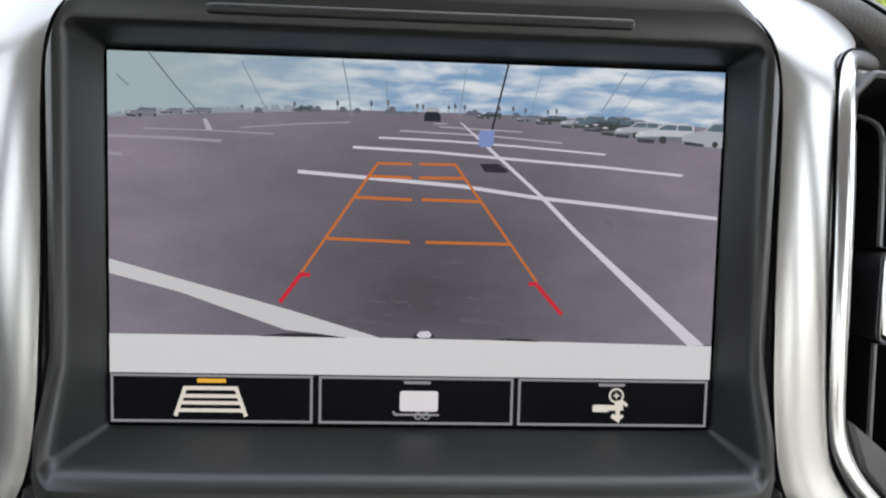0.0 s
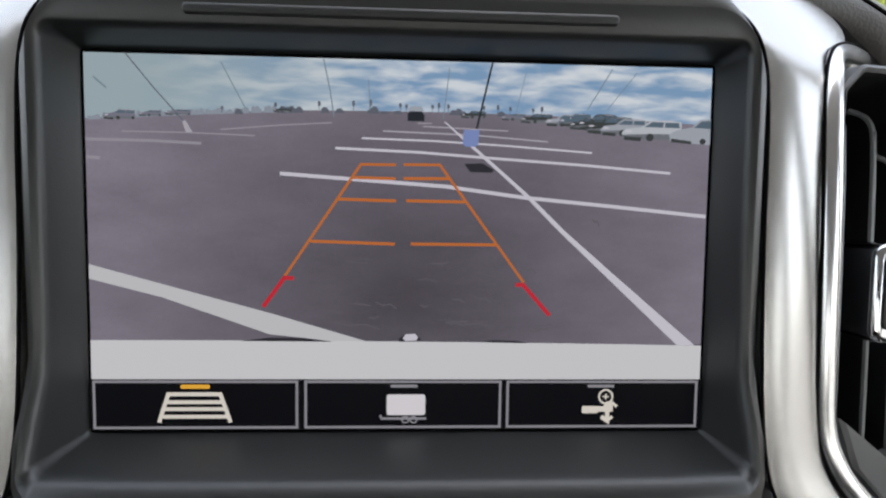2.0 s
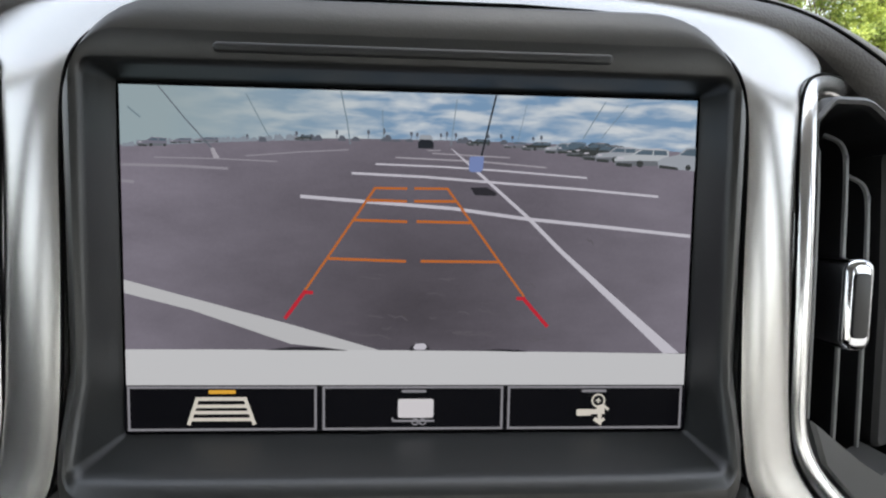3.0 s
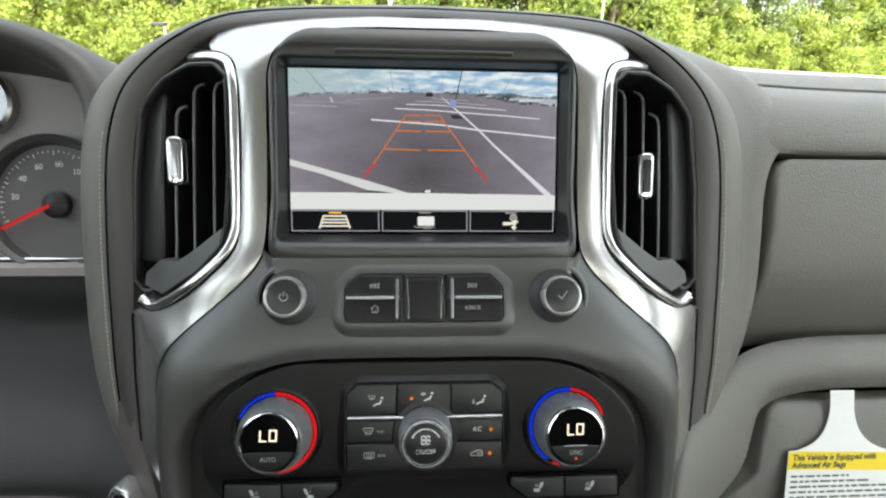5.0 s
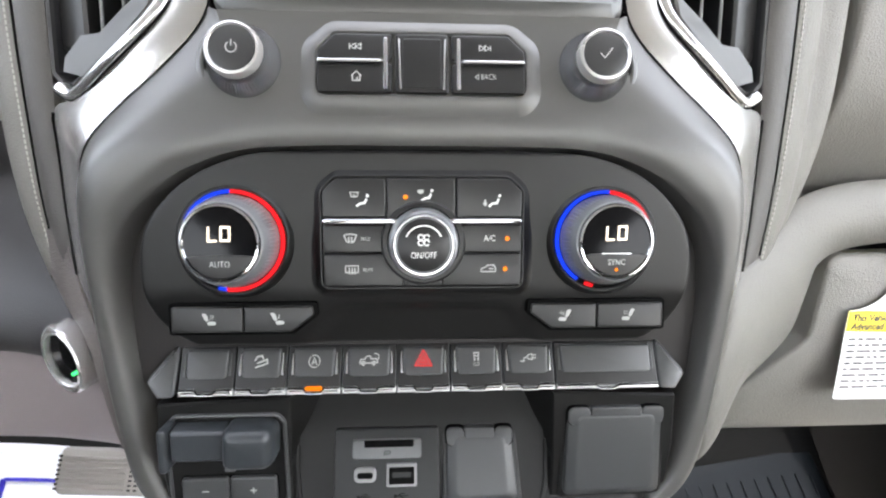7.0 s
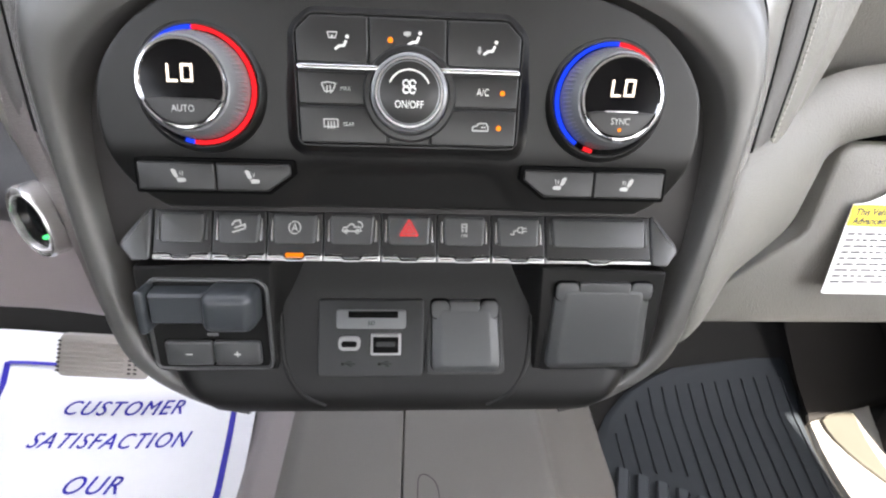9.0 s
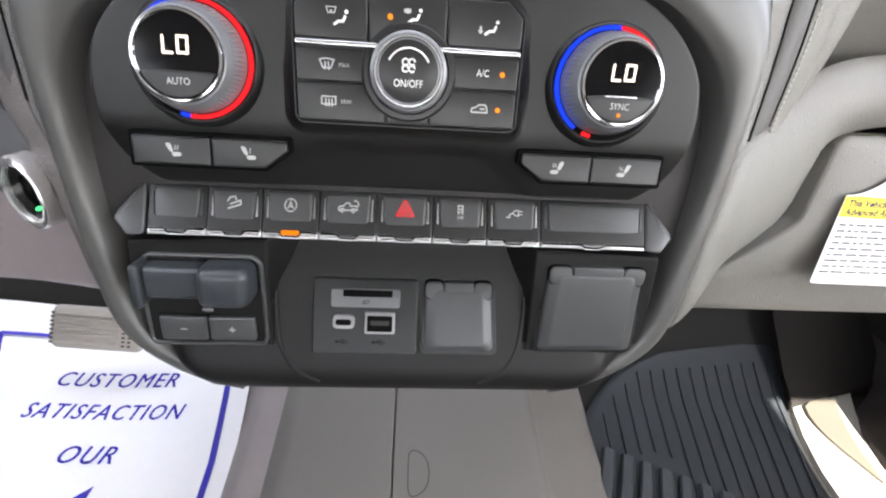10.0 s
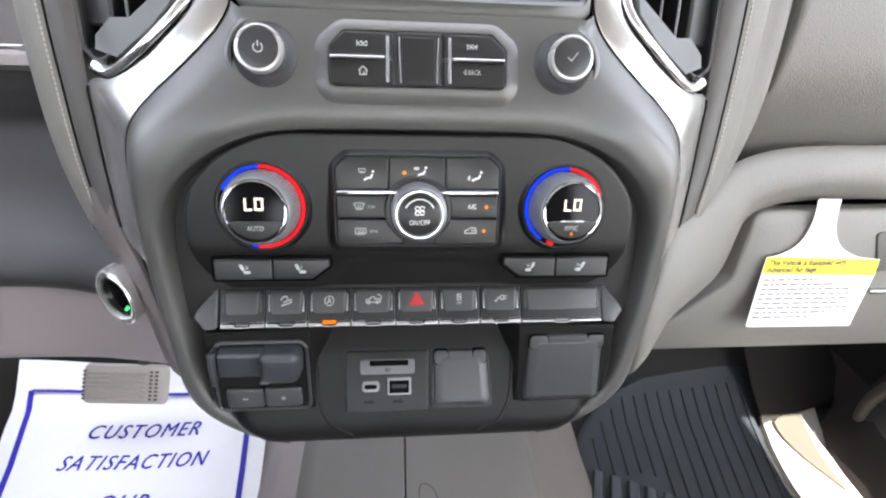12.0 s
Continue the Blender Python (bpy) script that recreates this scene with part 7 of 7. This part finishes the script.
# ---- outdoors ----
asphalt = material("asphalt", (0.13, 0.127, 0.122), 0.85, scale=60, bump=0.3, vary=0.2, stain=0.4)
grass = material("grass", (0.10, 0.14, 0.035), 0.9, scale=8, bump=0.5, vary=0.3, stain=0.3)
bark = material("bark", (0.10, 0.075, 0.05), 0.9, scale=14, bump=0.8, vary=0.3)
pole_grey = material("pole_grey", (0.27, 0.27, 0.26), 0.5, scale=30, vary=0.1)


def leaf_material(name, a, b):
    m = bpy.data.materials.new(name)
    m.use_nodes = True
    n, link = m.node_tree.nodes, m.node_tree.links.new
    p = n["Principled BSDF"]
    g = n.new("ShaderNodeNewGeometry")
    cr = n.new("ShaderNodeValToRGB")
    cr.color_ramp.elements[0].color = (*a, 1)
    cr.color_ramp.elements[1].color = (*b, 1)
    link(g.outputs["Random Per Island"], cr.inputs["Fac"])
    link(cr.outputs["Color"], p.inputs["Base Color"])
    p.inputs["Roughness"].default_value = 0.6
    tr = n.new("ShaderNodeBsdfTranslucent")
    link(cr.outputs["Color"], tr.inputs["Color"])
    mx = n.new("ShaderNodeMixShader")
    mx.inputs["Fac"].default_value = 0.58
    link(p.outputs[0], mx.inputs[1])
    link(tr.outputs[0], mx.inputs[2])
    link(mx.outputs[0], n["Material Output"].inputs["Surface"])
    return m


leaf = [leaf_material("leaf_bright", (0.15, 0.20, 0.036), (0.40, 0.45, 0.105)), leaf_material("leaf_mid", (0.11, 0.165, 0.038), (0.31, 0.37, 0.095)), leaf_material("leaf_deep", (0.09, 0.135, 0.04), (0.25, 0.30, 0.095))]

single("ground", rings([[(x, y, 0) for x in (-900, -20, 20, 900)] for y in (-900, 0, 24, 26)], closed=False), asphalt, (0, 0, 0), "sunlit grey asphalt parking lot", "ground", kind="structure")
single("verge", rings([[(x, y, z) for x in (-900, 0, 900)] for y, z in ((26, 0.0), (26.1, 0.14), (30, 0.3), (60, 0.8), (900, 1.0))], closed=False), grass, (0, 40, 0.2), "green grass verge before the trees", "ground", kind="structure")


def tree(name, seed, tall, wide, mat, label):
    """Trunk, limbs and a crown of small leaf cards in clumps."""
    r = random.Random(seed)
    t = place(name, (0, 0, 0), label, "tree", "edge of the woods")
    bm = bmesh.new()
    lean_x, lean_y = r.uniform(-0.4, 0.4), r.uniform(-0.3, 0.3)
    stem = [(lean_x * s * s, lean_y * s * s, tall * 0.86 * s) for s in (0, 0.15, 0.35, 0.6, 0.85, 1.0)]
    rowsx = []
    for i, p in enumerate(stem):
        rad = 0.20 * (1 - 0.85 * i / 5)
        rowsx.append([(p[0] + rad * math.cos(2 * math.pi * k / 8), p[1] + rad * math.sin(2 * math.pi * k / 8), p[2]) for k in range(8)])
    rings(rowsx, bm=bm, cap_last=True)
    clumps = []
    for k in range(60):
        h = r.uniform(0.03, 1.0)
        reach = wide * (0.35 + 0.65 * math.sin(math.pi * min(1, h * 0.85 + 0.12))) * r.uniform(0.35, 1.0)
        a = r.uniform(0, 2 * math.pi)
        c = Vector((lean_x * h * h + reach * math.cos(a), lean_y * h * h + reach * math.sin(a), tall * h))
        clumps.append((c, r.uniform(0.45, 1.0) * wide * 0.36))
        if k % 3 == 0:
            s = max(0.1, h - 0.12)
            tube([(lean_x * s * s, lean_y * s * s, tall * 0.86 * s), tuple(Vector((lean_x * s, lean_y * s, tall * 0.86 * s)).lerp(c, 0.55)), tuple(c)], 0.045, 0.045, 5, bm=bm)
    part("trunk", bm, bark, t)
    verts, faces = [], []
    for c, size in clumps:
        for k in range(120):
            d = Vector((r.gauss(0, 1), r.gauss(0, 1), r.gauss(0, 0.75)))
            p = c + d.normalized() * size * r.uniform(0.35, 1.05)
            n = Vector((r.gauss(0, 1), r.gauss(0, 1), r.gauss(0.5, 1))).normalized()
            a = n.orthogonal().normalized()
            a = Matrix.Rotation(r.uniform(0, 6.28), 3, n) @ a
            b = n.cross(a)
            s = r.uniform(0.07, 0.17)
            i = len(verts)
            verts += [tuple(p - a * s), tuple(p - b * s * 0.55 + n * 0.02), tuple(p + a * s), tuple(p + b * s * 0.55 + n * 0.02)]
            faces.append((i, i + 1, i + 2, i + 3))
    me = bpy.data.meshes.new("crown")
    me.from_pydata(verts, [], faces)
    me.materials.append(mat)
    crown = new("crown", me)
    crown.parent = t
    return t


kinds = [tree("tree", 1, 11.5, 3.2, leaf[0], "tall bright green leafy tree at the edge of the woods"), tree("tree", 2, 13.0, 3.4, leaf[1], "tall mid green leafy tree at the edge of the woods"), tree("tree", 3, 12.0, 2.7, leaf[2], "tall deep green leafy tree at the edge of the woods"), tree("tree", 5, 6.5, 2.6, leaf[0], "low bright green bushy tree at the edge of the woods")]
r = random.Random(21)
spots = []
for k in range(14):
    spots.append((9 + k * 2.0 + r.uniform(-0.6, 0.6), 31.5 + r.uniform(0, 2), r.choice((0, 1, 2)), r.uniform(1.0, 1.2)))
for k in range(34):
    x = -34 + k * 2.15 + r.uniform(-0.7, 0.7)
    spots.append((x, 30 + r.uniform(0, 2.5), r.choice((0, 1, 2, 3, 0)), r.uniform(0.85, 1.15)))
for k in range(40):
    x = -36 + k * 1.8 + r.uniform(-0.6, 0.6)
    spots.append((x, 28.6 + r.uniform(0, 1.2), 3, r.uniform(0.55, 0.95)))
for k in range(26):
    x = -42 + k * 2.5 + r.uniform(-0.8, 0.8)
    spots.append((x, 35 + r.uniform(0, 3), r.choice((0, 1, 2)), r.uniform(1.1, 1.4)))
for k in range(22):
    x = -48 + k * 3.1 + r.uniform(-1, 1)
    spots.append((x, 41 + r.uniform(0, 4), r.choice((1, 2)), r.uniform(1.35, 1.6)))
first = set()
for x, y, kind, size in spots:
    if x > 17:
        size *= 0.8
    m = Matrix.Translation((x, y, 0.3)) @ Matrix.Rotation(r.uniform(0, 6.28), 4, "Z")
    t = kinds[kind]
    if kind in first:
        t = copy_thing(t, m)
    else:
        t.matrix_world = m
        first.add(kind)
    t.scale = (size, size, size)

for x, y, tall, rad, lampy in ((-1.05, 20, 9.0, 0.085, False), (-11.6, 24, 4.0, 0.05, True), (9.5, 26, 9.0, 0.06, False)):
    p = place("lamp_pole", (x, y, 0), "slim grey parking lot lamp pole", "lamp pole", "parking lot lamp poles")
    part("pole", tube([(x, y, 0), (x, y, tall)], rad, rad, 10, up=(0, 1, 0)), pole_grey, p)
    part("foot", lathe(x, y, [(rad * 3, 0), (rad * 3, 0.6), (rad * 2.6, 0.65), (rad, 0.66)], n=16), pole_grey, p)
    part("lamp_head", block((x - 0.55, y - 0.12, tall - 0.08), (x + 0.05, y + 0.12, tall + 0.06), bev=0.03), kick_dark, p)
